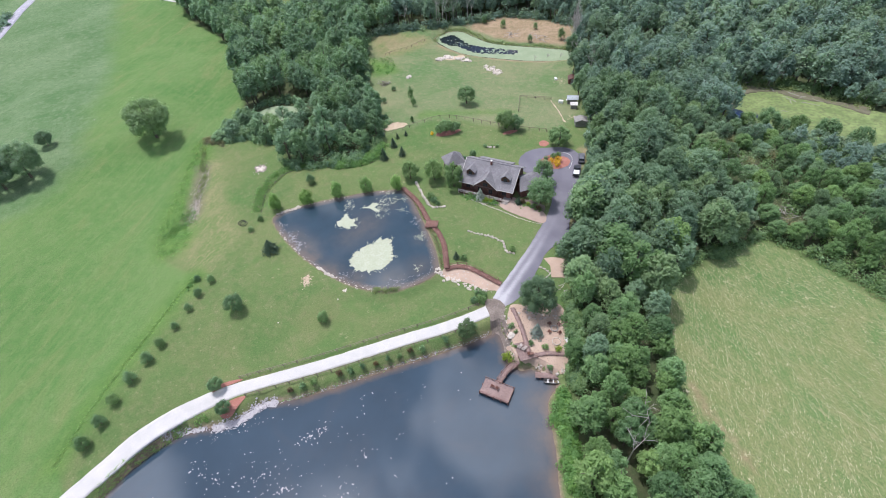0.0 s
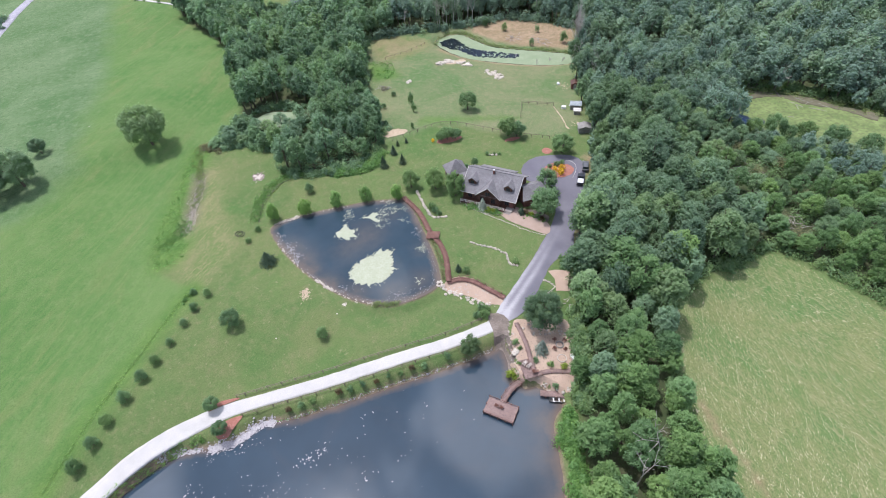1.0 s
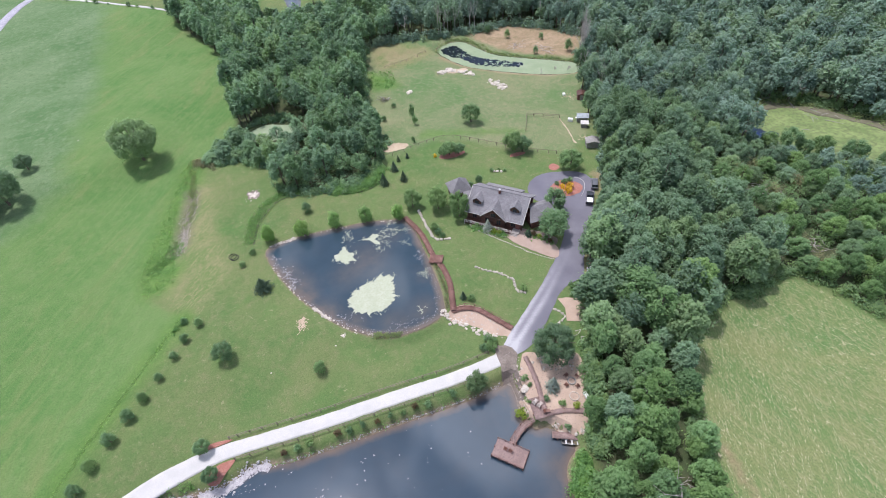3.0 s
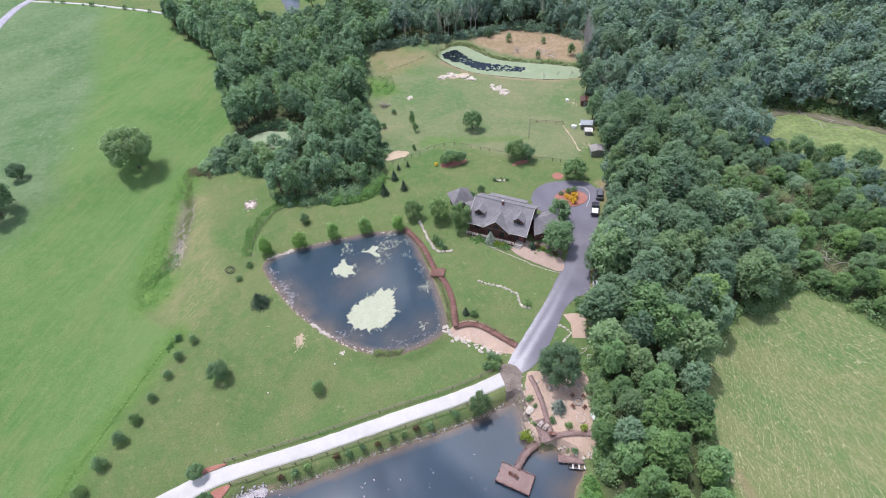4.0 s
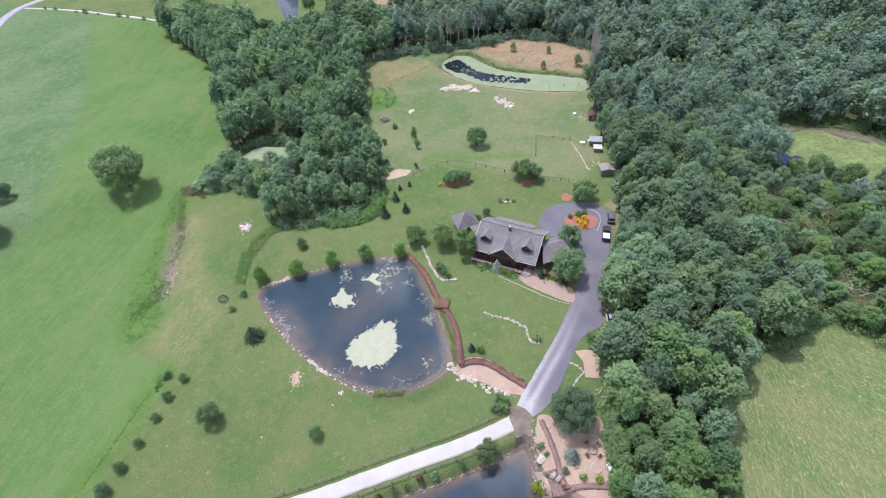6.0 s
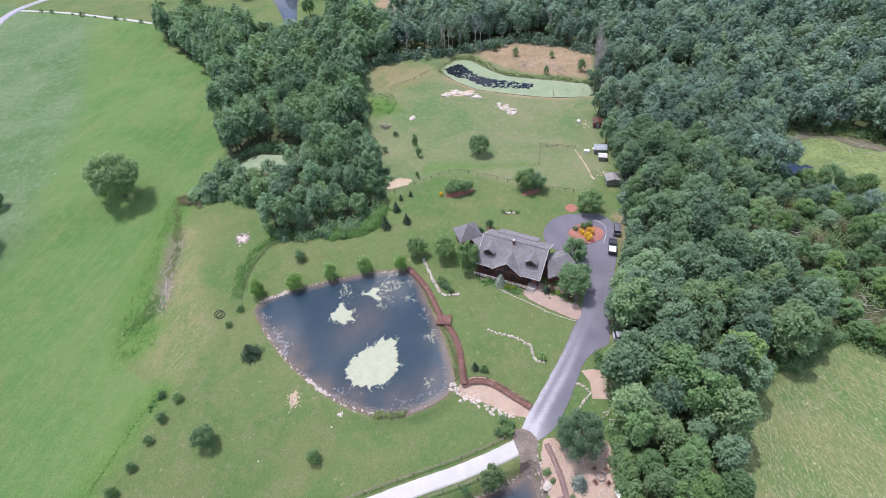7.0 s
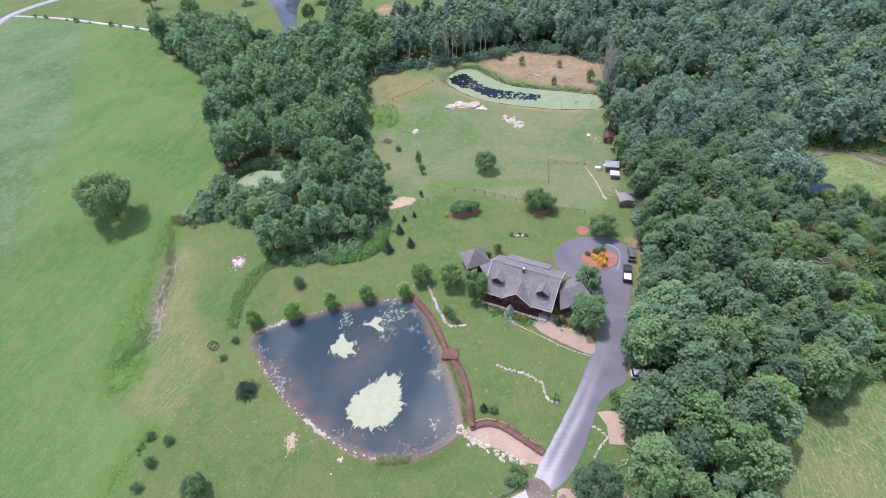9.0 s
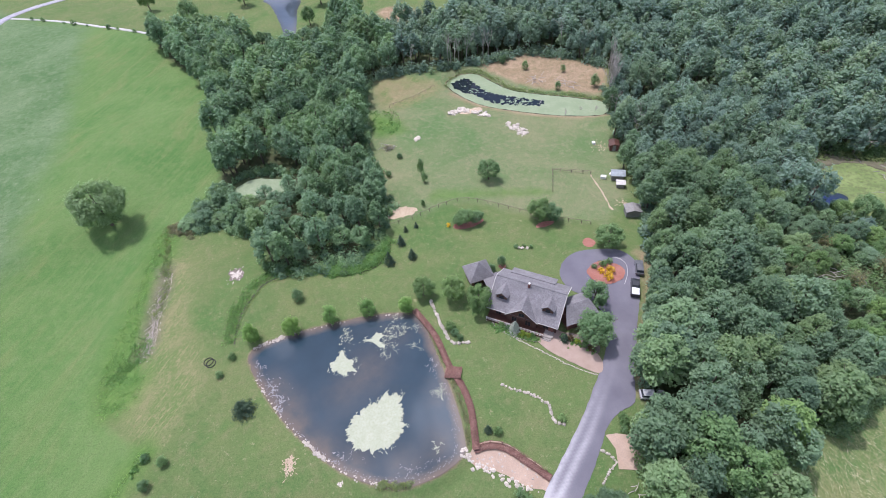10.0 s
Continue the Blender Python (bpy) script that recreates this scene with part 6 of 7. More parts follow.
# ---- fences ----
def fence(name, line, spacing, tall, rails, material, label):
    p = smooth_line(line, spacing)
    ob = tagged(empty(name), label, "fence", "rail fences")
    pts = [(x, y, h1(x, y)) for x, y in p]
    post = bpy.data.meshes.new("post")
    bm = boxed(-0.07, 0.07, -0.07, 0.07, -0.3, tall, bevel=0.015)
    bm.to_mesh(post)
    bm.free()
    post.materials.append(material)
    for q in pts:
        o = new("post", post)
        o.parent = ob
        o.location = q
    for a, b in zip(pts[:-1], pts[1:]):
        bm = bmesh.new()
        for k in range(rails):
            z = tall * (0.92 - 0.42 * k)
            tube(bm, (a[0], a[1], a[2] + z), (b[0], b[1], b[2] + z), 0.055, 0.055, 5)
        part("rail", bm, material, ob)


def offset_road(x0, x1, off):
    q = ROAD[(ROAD[:, 0] > x0) & (ROAD[:, 0] < x1)]
    d = np.gradient(q, axis=0)
    d /= np.linalg.norm(d, axis=1, keepdims=True)
    return [tuple(v) for v in (q + np.stack([-d[:, 1], d[:, 0]], 1) * off)[::6]]


fence("road_fence", offset_road(-31, 24.2, 2.35), 2.5, 1.1, 2, M_FENCE, "weathered wooden rail fence along the causeway")
fence("road_fence", offset_road(-30, 21, -2.2), 2.5, 1.1, 2, M_FENCE, "weathered wooden rail fence on the lake side")
fence("pasture_fence", [(19, 141), (25.4, 141.6), (35.9, 143.8), (42.3, 143.1), (51.2, 135.9), (58.1, 129.3), (68.4, 122.3)], 2.8, 1.2, 1, M_FENCE, "thin weathered pasture fence")
fence("pasture_fence", [(65.8, 138.4), (70.7, 148.1)], 2.8, 1.2, 1, M_FENCE, "thin weathered pasture fence")
fence("pasture_fence", [(70.7, 148.1), (80.5, 142.9)], 2.8, 1.2, 2, M_FENCE, "dark weathered wooden paddock fence")
fence("marsh_fence", [(34, 204.5), (44, 208), (54, 214)], 3.0, 1.1, 1, M_FENCE, "low fence across the meadow")


# ---- algae and weed on the water ----
def flecks(name, spots, level, material, label, seed=1, long=1.0, turn=None):
    """Small ragged flakes on the water, joined."""
    rng = np.random.default_rng(seed)
    vs, fs, base = [], [], 0
    for x, y, s in spots:
        n = 7
        a = np.linspace(0, 2 * np.pi, n, endpoint=False) + rng.uniform(0, 1)
        r = s * rng.uniform(0.45, 1.3, n)
        t = rng.uniform(0, 3.14) if turn is None else turn + rng.normal(0, 0.3)
        ax, ay = r * np.cos(a) * long, r * np.sin(a)
        vs.append(np.stack([x + ax * math.cos(t) - ay * math.sin(t), y + ax * math.sin(t) + ay * math.cos(t), np.full(n, level + 0.02 + rng.uniform(0, 0.006))], 1))
        fs.append(tuple(range(base, base + n)))
        base += n
    return tagged(new(name, raw_mesh(name, np.concatenate(vs), fs, [material])), label, "algae", kind="stuff")


def strands(name, tufts, level, material, label, seed):
    """Drifting threads of algae: thin winding strips that branch and fray."""
    rng = np.random.default_rng(seed)
    vs, qs = [], []

    def thread(x, y, a, steps, w, depth):
        left = []
        for k in range(steps):
            a += rng.normal(0, 0.36)
            x, y = x + 0.17 * math.cos(a), y + 0.17 * math.sin(a)
            r = w * (0.35 + 0.65 * math.sin(math.pi * (k + 0.5) / steps)) * rng.uniform(0.5, 1.5)
            left.append((x - r * math.sin(a), y + r * math.cos(a), x + r * math.sin(a), y - r * math.cos(a)))
            if depth and rng.uniform() < 0.2:
                thread(x, y, a + rng.choice((-1, 1)) * rng.uniform(0.5, 1.5), max(3, steps // 2), w * 0.8, depth - 1)
        z = level + 0.022 + rng.uniform(0, 0.012)
        n = len(vs)
        for lx, ly, rx, ry in left:
            vs.extend(((lx, ly, z), (rx, ry, z)))
        qs.extend((n + 2 * k, n + 2 * k + 1, n + 2 * k + 3, n + 2 * k + 2) for k in range(len(left) - 1))

    for cx, cy, sx, sy, count, steps, w in tufts:
        for _ in range(count):
            x, y = cx + rng.normal(0, sx), cy + rng.normal(0, sy)
            if inside_distance(POND, x, y) > 0.9:
                thread(x, y, rng.uniform(0, 6.28), int(rng.integers(steps // 2, steps + 1)), w * rng.uniform(0.5, 1.4), 2)
    return tagged(new(name, quad_mesh(name, np.array(vs), np.array(qs), [material])), label, "algae", kind="stuff")


def raft(outline, jag, label, seed):
    """A torn raft of algae, its rim frayed into threads."""
    o = smooth_line(outline, 0.09, True)
    c = o.mean(axis=0)
    k = np.array([noise.fractal(Vector((q[0] * 1.1, q[1] * 1.1, seed)), 0.6, 2.2, 5) + 0.5 * noise.noise(Vector((q[0] * 4.5, q[1] * 4.5, seed + 3))) for q in o])
    d = o - c
    o = o + d / np.linalg.norm(d, axis=1, keepdims=True) * (jag * k)[:, None]
    tagged(drape("algae_mat", o, M_ALGAE, 0.025, 0.9, POND_Z), label, "algae", "floating algae")
    strands("algae_bits", [(x, y, 0.25, 0.25, 1, 6, 0.055) for x, y in o[::10]], POND_Z, M_ALGAE, "torn threads of pale algae round the mat", seed)


raft([(2.9, 93.2), (5, 93.3), (6.6, 94.2), (9.0, 92.9), (8.7, 90), (8.3, 87.2), (6.9, 84.8), (4.6, 83.6), (0.8, 84.0), (-1.6, 85.8), (-2.2, 88.2), (-1.5, 90.8), (0.8, 92.2)], 0.75, "large pale green algae mat on the pond", 1)
raft([(-0.1, 107.4), (0.5, 105.2), (1.7, 104.1), (1.2, 102.9), (2.0, 101.2), (0.3, 101.9), (-0.7, 101.0), (-1.6, 102.4), (-2.9, 103.3), (-3.1, 105.2), (-1.7, 105.6)], 0.45, "small star-shaped pale algae mat", 4)
raft([(4.6, 108.5), (6.6, 108.2), (8.6, 109.2), (9.2, 108.1), (8.2, 107.0), (9.0, 105.2), (7.6, 105.6), (6.8, 107.0)], 0.5, "thin torn algae patch near the bank", 5)
rng0 = np.random.default_rng(50)


def cloud_of(cx, cy, sx, sy, n, lo, hi, poly=None):
    p = [(cx + rng0.normal(0, sx), cy + rng0.normal(0, sy), rng0.uniform(lo, hi)) for _ in range(n)]
    if poly is None:
        return p
    d = inside_distance(poly, np.array([q[0] for q in p]), np.array([q[1] for q in p]))
    return [q for q, k in zip(p, d) if k > 0.1]


strands("algae_threads", [(11.8, 108.5, 1.7, 1.4, 10, 12, 0.05), (9.8, 105.0, 1.8, 0.8, 7, 18, 0.035), (1.2, 110.2, 0.7, 1.4, 6, 8, 0.06), (16.6, 90.6, 1.0, 0.7, 12, 12, 0.06), (15.5, 103.2, 0.6, 0.8, 5, 10, 0.05), (13.4, 80.9, 0.5, 0.4, 5, 8, 0.08)], POND_Z, M_ALGAE, "threads of pale algae on the pond", 6)
strands("shore_strands", [(-15.4, 102.0, 0.8, 1.6, 16, 10, 0.08), (-13.6, 99.2, 0.6, 0.7, 12, 9, 0.08), (-17.6, 109.4, 0.5, 1.0, 9, 8, 0.07), (-4.8, 84.9, 1.2, 0.6, 10, 8, 0.06), (17.2, 96, 0.4, 2.0, 12, 8, 0.05), (10, 78.3, 2.6, 0.4, 9, 7, 0.05)], POND_Z, M_SCUM, "lilac-grey scum threads by the pond edge", 16)
shore = [(x, y, s) for x, y, _, s in along([(-18.6, 108), (-15.5, 99.5), (-10, 89.8), (-5, 83.6), (1, 78.8), (8, 76.6), (15, 77.6), (18, 84), (18.4, 92)], 300, 0.4, 60, 0.05)]
dd = inside_distance(POND, np.array([s[0] for s in shore]), np.array([s[1] for s in shore]))
flecks("shore_scum", [s for s, k in zip(shore, dd) if k > 0.15], POND_Z, M_SCUM, "pale scum along the pond edge", 7, 3.0)
flecks("algae_scraps", cloud_of(11.4, 108.4, 1.5, 1.3, 90, 0.04, 0.17, POND) + cloud_of(9.5, 105.4, 1.6, 0.7, 40, 0.03, 0.10, POND) + cloud_of(1.2, 110.2, 0.8, 1.5, 46, 0.04, 0.18, POND) + cloud_of(16.8, 90.6, 0.9, 0.7, 26, 0.03, 0.10, POND), POND_Z, M_ALGAE, "small scraps of pale algae on the pond", 17, 1.6)
flecks("pond_scum", cloud_of(-15, 101, 1.4, 2.4, 50, 0.03, 0.09, POND) + cloud_of(-4, 84.2, 2.6, 1.2, 40, 0.02, 0.07, POND) + cloud_of(9, 78, 3, 0.7, 35, 0.02, 0.07, POND), POND_Z, M_SCUM, "pale floating scum near the pond edge", 8, 3.5)
lake = []
for cx, cy, sx, sy, n in ((-39.5, 50.2, 1.2, 1.2, 14), (-19, 48.3, 1.0, 0.8, 26), (-16, 49, 0.8, 0.5, 16), (-26.4, 41.7, 3, 2, 22), (-32, 47, 9, 5, 40), (-10, 47, 9, 5, 18), (-20, 38, 12, 5, 40), (0, 52, 8, 3, 8), (-34, 55.5, 5, 0.8, 60), (-20, 33, 14, 4, 26), (-30, 44, 1.6, 0.8, 22), (-24, 40.5, 1.2, 0.6, 18), (-37, 46.5, 1.4, 0.8, 20), (-15, 36, 2.0, 0.8, 18), (-28, 36, 2.4, 0.7, 24), (-8, 42, 1.5, 0.6, 10), (5, 47, 5, 4, 14)):
    lake += cloud_of(cx, cy, sx, sy, n, 0.02, 0.10 if sx > 4 else 0.14, LAKE)
flecks("lake_scum", lake, LAKE_Z, M_RIPROCK, "white flecks of scum floating on the lake", 9, 2.0)
tagged(drape("duckweed", MARSH, M_DUCKWEED, 0.03, 1.5, MARSH_Z, 0.3), "pale green duckweed covering the marsh pond", "duckweed", kind="structure")
OPEN_WATER = smooth_line([(61.2, 214), (64.5, 217.5), (68.1, 217.4), (70.4, 211.6), (72.0, 204.4), (77.2, 198.4), (85.2, 191.8), (88, 188.4), (84.4, 187.4), (76.8, 191.6), (70.9, 196.4), (67.4, 203.1), (63.4, 208.6)], 0.4, True)
ow = drape("open_water", OPEN_WATER, M_POOL, 0.05, 1.2, MARSH_Z, 1.25)
attribute(ow.data, "shore", np.full(len(ow.data.vertices), 5.0))
tagged(ow, "dark open water between the duckweed", "water", kind="structure")
flecks("duckweed_bits", cloud_of(80, 193, 4, 3, 120, 0.1, 0.45, OPEN_WATER) + cloud_of(69, 206, 3, 5, 60, 0.08, 0.3, OPEN_WATER), MARSH_Z + 0.04, M_DUCKWEED, "scattered duckweed rafts", 10, 1.8)


# ---- straw left on the mown field ----
def build_straw():
    rng = np.random.default_rng(77)
    vs, base, qs = [], 0, []
    pts = scatter(HAY, 0.85, 78)
    clump = np.array([noise.noise(Vector((x * 0.16, y * 0.16, 0.5))) + 0.6 * noise.noise(Vector((x * 0.55, y * 0.55, 4.5))) for x, y in pts])
    keep = rng.uniform(-0.75, 0.55, len(pts)) < clump
    pts = pts[keep]
    z = height(pts[:, 0], pts[:, 1])
    for (x, y), zz in zip(pts, z):
        # swaths follow the mower: up and down the field, turning on the east side
        a = radians(68 + 60 * ease(70, 96, x) - 20 * ease(30, 5, y)) + rng.normal(0, 0.4)
        ln, w = rng.uniform(0.2, 0.85) ** 1.2, rng.uniform(0.03, 0.12)
        c, s = math.cos(a), math.sin(a)
        k = len(vs)
        bend = rng.uniform(-0.12, 0.12)
        for u, v in ((-1, -0.6), (0.1, -1), (1, 0.2), (0, 1)):
            px, py = u * ln * 0.5, v * w + bend * (1 - u * u)
            vs.append((x + px * c - py * s, y + px * s + py * c, zz + 0.05 + 0.05 * (v > 0)))
        qs.append((k, k + 1, k + 2, k + 3))
    # raked lines and torn patches of straw
    def lay(x, y, a, ln, w):
        c, s2 = math.cos(a), math.sin(a)
        zz = h1(x, y)
        k2 = len(vs)
        for u, v in ((-1, -0.6), (0.1, -1), (1, 0.2), (0, 1)):
            vs.append((x + u * ln * 0.5 * c - v * w * s2, y + u * ln * 0.5 * s2 + v * w * c, zz + 0.06 + 0.05 * (v > 0)))
        qs.append((k2, k2 + 1, k2 + 2, k2 + 3))

    starts = scatter(HAY, 2.6, 79)
    for x, y in starts[rng.permutation(len(starts))[:620]]:
        a = radians(68 + 60 * ease(70, 96, x) - 20 * ease(30, 5, y)) + rng.normal(0, 0.12)
        for _ in range(int(rng.integers(5, 20))):
            a += rng.normal(0, 0.06)
            x, y = x + 0.45 * math.cos(a), y + 0.45 * math.sin(a)
            if rng.uniform() < 0.62:
                lay(x + rng.normal(0, 0.07), y + rng.normal(0, 0.07), a + rng.normal(0, 0.25), rng.uniform(0.3, 0.75), rng.uniform(0.025, 0.07))
    for x, y in starts[rng.permutation(len(starts))[:60]]:
        for _ in range(int(rng.integers(3, 9))):
            lay(x + rng.normal(0, 0.35), y + rng.normal(0, 0.22), radians(68 + 60 * ease(70, 96, x)) + rng.normal(0, 0.5), rng.uniform(0.3, 0.8), rng.uniform(0.05, 0.13))
    me = quad_mesh("straw", np.array(vs), np.array(qs), [M_STRAW])
    tagged(new("straw", me), "pale dry straw wisps left on the mown hay field", "straw", kind="stuff")


build_straw()


# ---- weeds, thickets, brush ----
def weeds(name, spots, tall, size, label, per=14, material=None, category="weeds"):
    """Rank growth: many leaf sprays in low tufts, one mesh."""
    rng = np.random.default_rng(len(spots) + 5)
    cs, ns, tones = [], [], []
    for x, y, r in spots:
        z = h1(x, y)
        d = rng.normal(0, 1, (per, 3))
        d[:, 2] = np.abs(d[:, 2])
        d /= np.linalg.norm(d, axis=1, keepdims=True)
        cs.append(np.array([x, y, z]) + d * np.array([r, r, tall * rng.uniform(0.6, 1.2)]) * rng.uniform(0.5, 1.0, (per, 1)))
        ns.append(d + (0, 0, 0.5))
        tones.append(np.full(per * 3, rng.uniform()))
    v, q = leaf_cards(rng, np.concatenate(cs), np.concatenate(ns), size)
    me = quad_mesh(name, v, q, [material or M_WEED])
    attribute(me, "tone", np.concatenate(tones))
    return tagged(new(name, me), label, category, kind="stuff")


def line_spots(line, count, spread, r, seed):
    rng = np.random.default_rng(seed)
    p = smooth_line(line, 0.4)
    return [(*(p[rng.integers(len(p))] + rng.normal(0, spread, 2)), r * rng.uniform(0.6, 1.3)) for _ in range(count)]


def area_spots(poly, gap, r, seed, drop=0.0):
    rng = np.random.default_rng(seed)
    return [(x, y, r * rng.uniform(0.6, 1.3)) for x, y in scatter(np.array(poly, float), gap, seed) if rng.uniform() > drop]


# a dark ribbon paints the ditch's shadow, too narrow for the ground grid
tagged(ribbon("ditch_shade_strip", DITCH[:-8], 0.17, M_DITCHSHADE, 0.07, 3, 0.2), "dark strip standing for the shadow in the narrow ditch", "ditch", kind="structure")
weeds("ditch_weeds", line_spots([(-23.9, 119), (-23.3, 123), (-21.7, 128), (-19.4, 131.4), (-17, 134.2), (-13.2, 135.6), (-8.9, 135), (-2.5, 133)], 620, 0.85, 0.6, 21), 0.5, 0.17, "tall grass along the curved ditch", 12, M_WEED)
weeds("ditch_rim", line_spots([(-21.8, 121.8), (-20.1, 126.4), (-18, 129.2), (-15.9, 131.9), (-12.9, 133.4), (-8.6, 133), (0, 130.8), (8, 128.6)], 260, 0.25, 0.35, 48), 0.28, 0.13, "olive grass rim of the ditch", 10, M_RUSH)
weeds("vine_thicket", line_spots([(1, 131.3), (8, 129.6), (13.5, 131.4), (16.5, 135)], 170, 0.9, 1.1, 22), 1.5, 0.26, "bright green vine thicket at the wood's edge", 60)
weeds("gully_weeds", area_spots(RANK, 0.7, 0.6, 23, 0.58), 0.28, 0.18, "rank green weeds round the gully", 9)
weeds("gully_rushes", line_spots([(-39.6, 166), (-40.2, 157), (-39.6, 147), (-39.8, 140), (-41.4, 134)], 240, 0.75, 0.6, 61), 0.7, 0.2, "olive and brown tall weeds along the gully", 14, M_RUSH)
weeds("gully_rushes", line_spots([(-42.6, 126), (-44.4, 121.6), (-48, 118)], 170, 1.5, 0.6, 62), 0.5, 0.2, "rank green weeds at the gully foot", 12)
weeds("sear_brush", line_spots([(-39, 164.5), (-36.5, 162.2), (-33.5, 160)], 60, 0.8, 0.9, 63), 1.3, 0.24, "browned brush at the thicket tip", 40, M_SEAR)
weeds("field_margin", line_spots([(-65.5, 58.2), (-51.8, 81), (-40.6, 98.2)], 460, 0.26, 0.4, 51), 0.10, 0.12, "uncut grass strip between field and lawn", 10, M_MARGIN)
weeds("field_edge_weeds", line_spots([(-42, 94.5), (-39.4, 98.2)], 30, 0.3, 0.5, 24), 0.7, 0.24, "uncut weeds at the field corner", 14)
weeds("tip_thicket", area_spots([(-37.5, 162.5), (-32, 174), (-28, 182), (-22, 178), (-22, 166), (-15, 160), (-15, 150), (-24, 156)], 1.5, 1.3, 25, 0.1), 2.6, 0.38, "dense low thicket between field and woods", 90, M_LEAF_L, "thicket")
weeds("wood_edge", line_spots([(-15, 140), (-12, 136), (-3, 132.6), (8, 132), (16, 139), (19.5, 150), (20, 168), (21, 186), (26, 212), (30, 228)], 170, 1.0, 1.5, 26), 2.4, 0.36, "leafy shrubs at the wood's edge", 100, M_LEAF_L, "thicket")
weeds("forest_edge", line_spots([(20.5, 8), (25.3, 21), (27.3, 29), (29.0, 35), (31.4, 38.5)], 170, 0.8, 1.2, 27), 1.9, 0.28, "bright leafy shrubs on the lake bank", 130, M_WEED, "thicket")
# these edge shrubs share the haze-tinted leaf colour
weeds("forest_edge", line_spots([(50, 66), (60, 82), (66, 90), (75, 101), (81, 114), (92, 133), (97, 150), (105, 168), (112, 186)], 190, 1.0, 1.5, 28), 2.4, 0.40, "leafy shrubs at the forest's edge", 90, M_LEAF_HAZE, "thicket")
weeds("forest_edge", line_spots([(75.8, 109), (74.6, 103.4), (71, 97.6), (66.8, 92.4), (62.8, 87.4), (58.8, 82.6)], 90, 0.5, 1.2, 64), 2.0, 0.30, "leafy shrubs closing in on the drive", 90, M_LEAF_HAZE, "thicket")
weeds("far_edge", line_spots([(30, 230), (45, 230), (60, 227), (76, 226), (88, 225.5), (98, 226), (110, 216.5), (120.5, 203)], 210, 1.2, 1.8, 42), 4.2, 0.55, "leafy shrubs below the far woods", 50, M_LEAF_HAZE, "thicket")
weeds("forest_edge", line_spots([(34.5, 39), (38.5, 47.5), (42, 55), (46, 61.5), (49.5, 69)], 110, 0.9, 1.5, 43), 3.0, 0.30, "leafy undergrowth at the terrace wood's edge", 130, M_SCRUB, "thicket")
weeds("swamp_front", area_spots([(131, 103), (139, 93.5), (148, 83), (158, 70), (153, 64), (143, 77), (130, 93)], 2.6, 1.9, 44, 0.15), 4.2, 0.45, "mixed scrub trees before the swamp", 110, M_SCRUB, "thicket")
weeds("swamp_reeds", line_spots([(129, 111), (134, 117.5), (140, 122.5), (149, 126.5), (159, 121.5), (168, 110.5), (176, 98)], 160, 1.2, 1.2, 45), 1.4, 0.4, "olive reeds and brush on the far swamp shore", 30, M_RUSH)
weeds("pond_back", line_spots([(-21, 179.5), (-15, 182), (-9, 180), (-4, 176)], 50, 0.8, 1.3, 46), 2.6, 0.42, "leafy brush behind the algae pond", 70, M_LEAF_L, "thicket")
BED = smooth_line([(33.0, 102.6), (34.2, 99.8), (36.4, 97.0), (39.6, 94.8), (41.0, 95.8), (38.4, 98.0), (35.6, 100.9)], 0.5, True)
tagged(drape("porch_bed", BED, M_RIPRAP, 0.07, 0.6, None, 0.1), "brown bark mulch bed before the porch", "flower bed", kind="structure")
stone_row("bed_edging", [(32.8, 102.2), (33.9, 99.6), (36.2, 96.7), (39.6, 94.5)], 0.3, "pale stones edging the porch bed")
WING_BED = smooth_line([(44.6, 93.6), (46.2, 91.9), (48.4, 89.6), (50.2, 87.6), (51.6, 89.4), (49.4, 92.2), (46.6, 94.2)], 0.5, True)
tagged(drape("wing_bed", WING_BED, M_RIPRAP, 0.14, 0.6, None, 0.1), "brown bark mulch bed by the garage wing", "flower bed", kind="structure")
for k, (x, y, sc) in enumerate(((34.4, 100.6, 1.0), (35.4, 99.6, 0.8), (37.6, 97.0, 1.1), (38.6, 96.2, 0.9), (39.6, 96.0, 0.7), (46.4, 92.4, 1.0), (47.6, 91.2, 0.9), (48.6, 90.2, 0.8), (49.4, 88.8, 0.9), (45.4, 93.4, 0.8))):
    plant("bed_plant", T_LIME[0] if k in (2, 3, 6) else T_SHRUB[k % 3], x, y, sc * (0.5 if k in (2, 3, 6) else 1.0), x * 61, "yellow-green rounded shrub in the mulch bed" if k in (2, 3, 6) else "small dark shrub in the mulch bed", "shrub", "bed plants")
weeds("porch_shrubs", line_spots([(34.5, 99.6), (37.6, 96.6), (39.8, 94.6)], 26, 0.35, 0.5, 47), 0.75, 0.2, "yellow-green shrubs before the porch", 40, M_WEED)
weeds("marsh_reeds", line_spots([(59, 214), (66, 222), (73.5, 220.5), (78, 211), (82, 202), (91, 194), (99, 188.4), (108, 180.4)], 300, 0.6, 0.8, 29), 0.9, 0.26, "dark rushes round the marsh pond", 16, M_RUSH)
weeds("pond_bank_grass", line_spots([(18.9, 108.5), (19.5, 102), (19.8, 97), (20.0, 92.6), (20.2, 88), (19.9, 83.6), (18.8, 79.4)], 260, 0.3, 0.4, 66), 0.3, 0.13, "yellowed tall grass between pond and boardwalk", 12, M_SEAR)
weeds("pond_reeds", line_spots([(1.5, 77.8), (4, 76.3), (6.5, 76)], 60, 0.35, 0.45, 30), 0.8, 0.15, "clump of reeds on the pond edge", 40, M_RUSH)
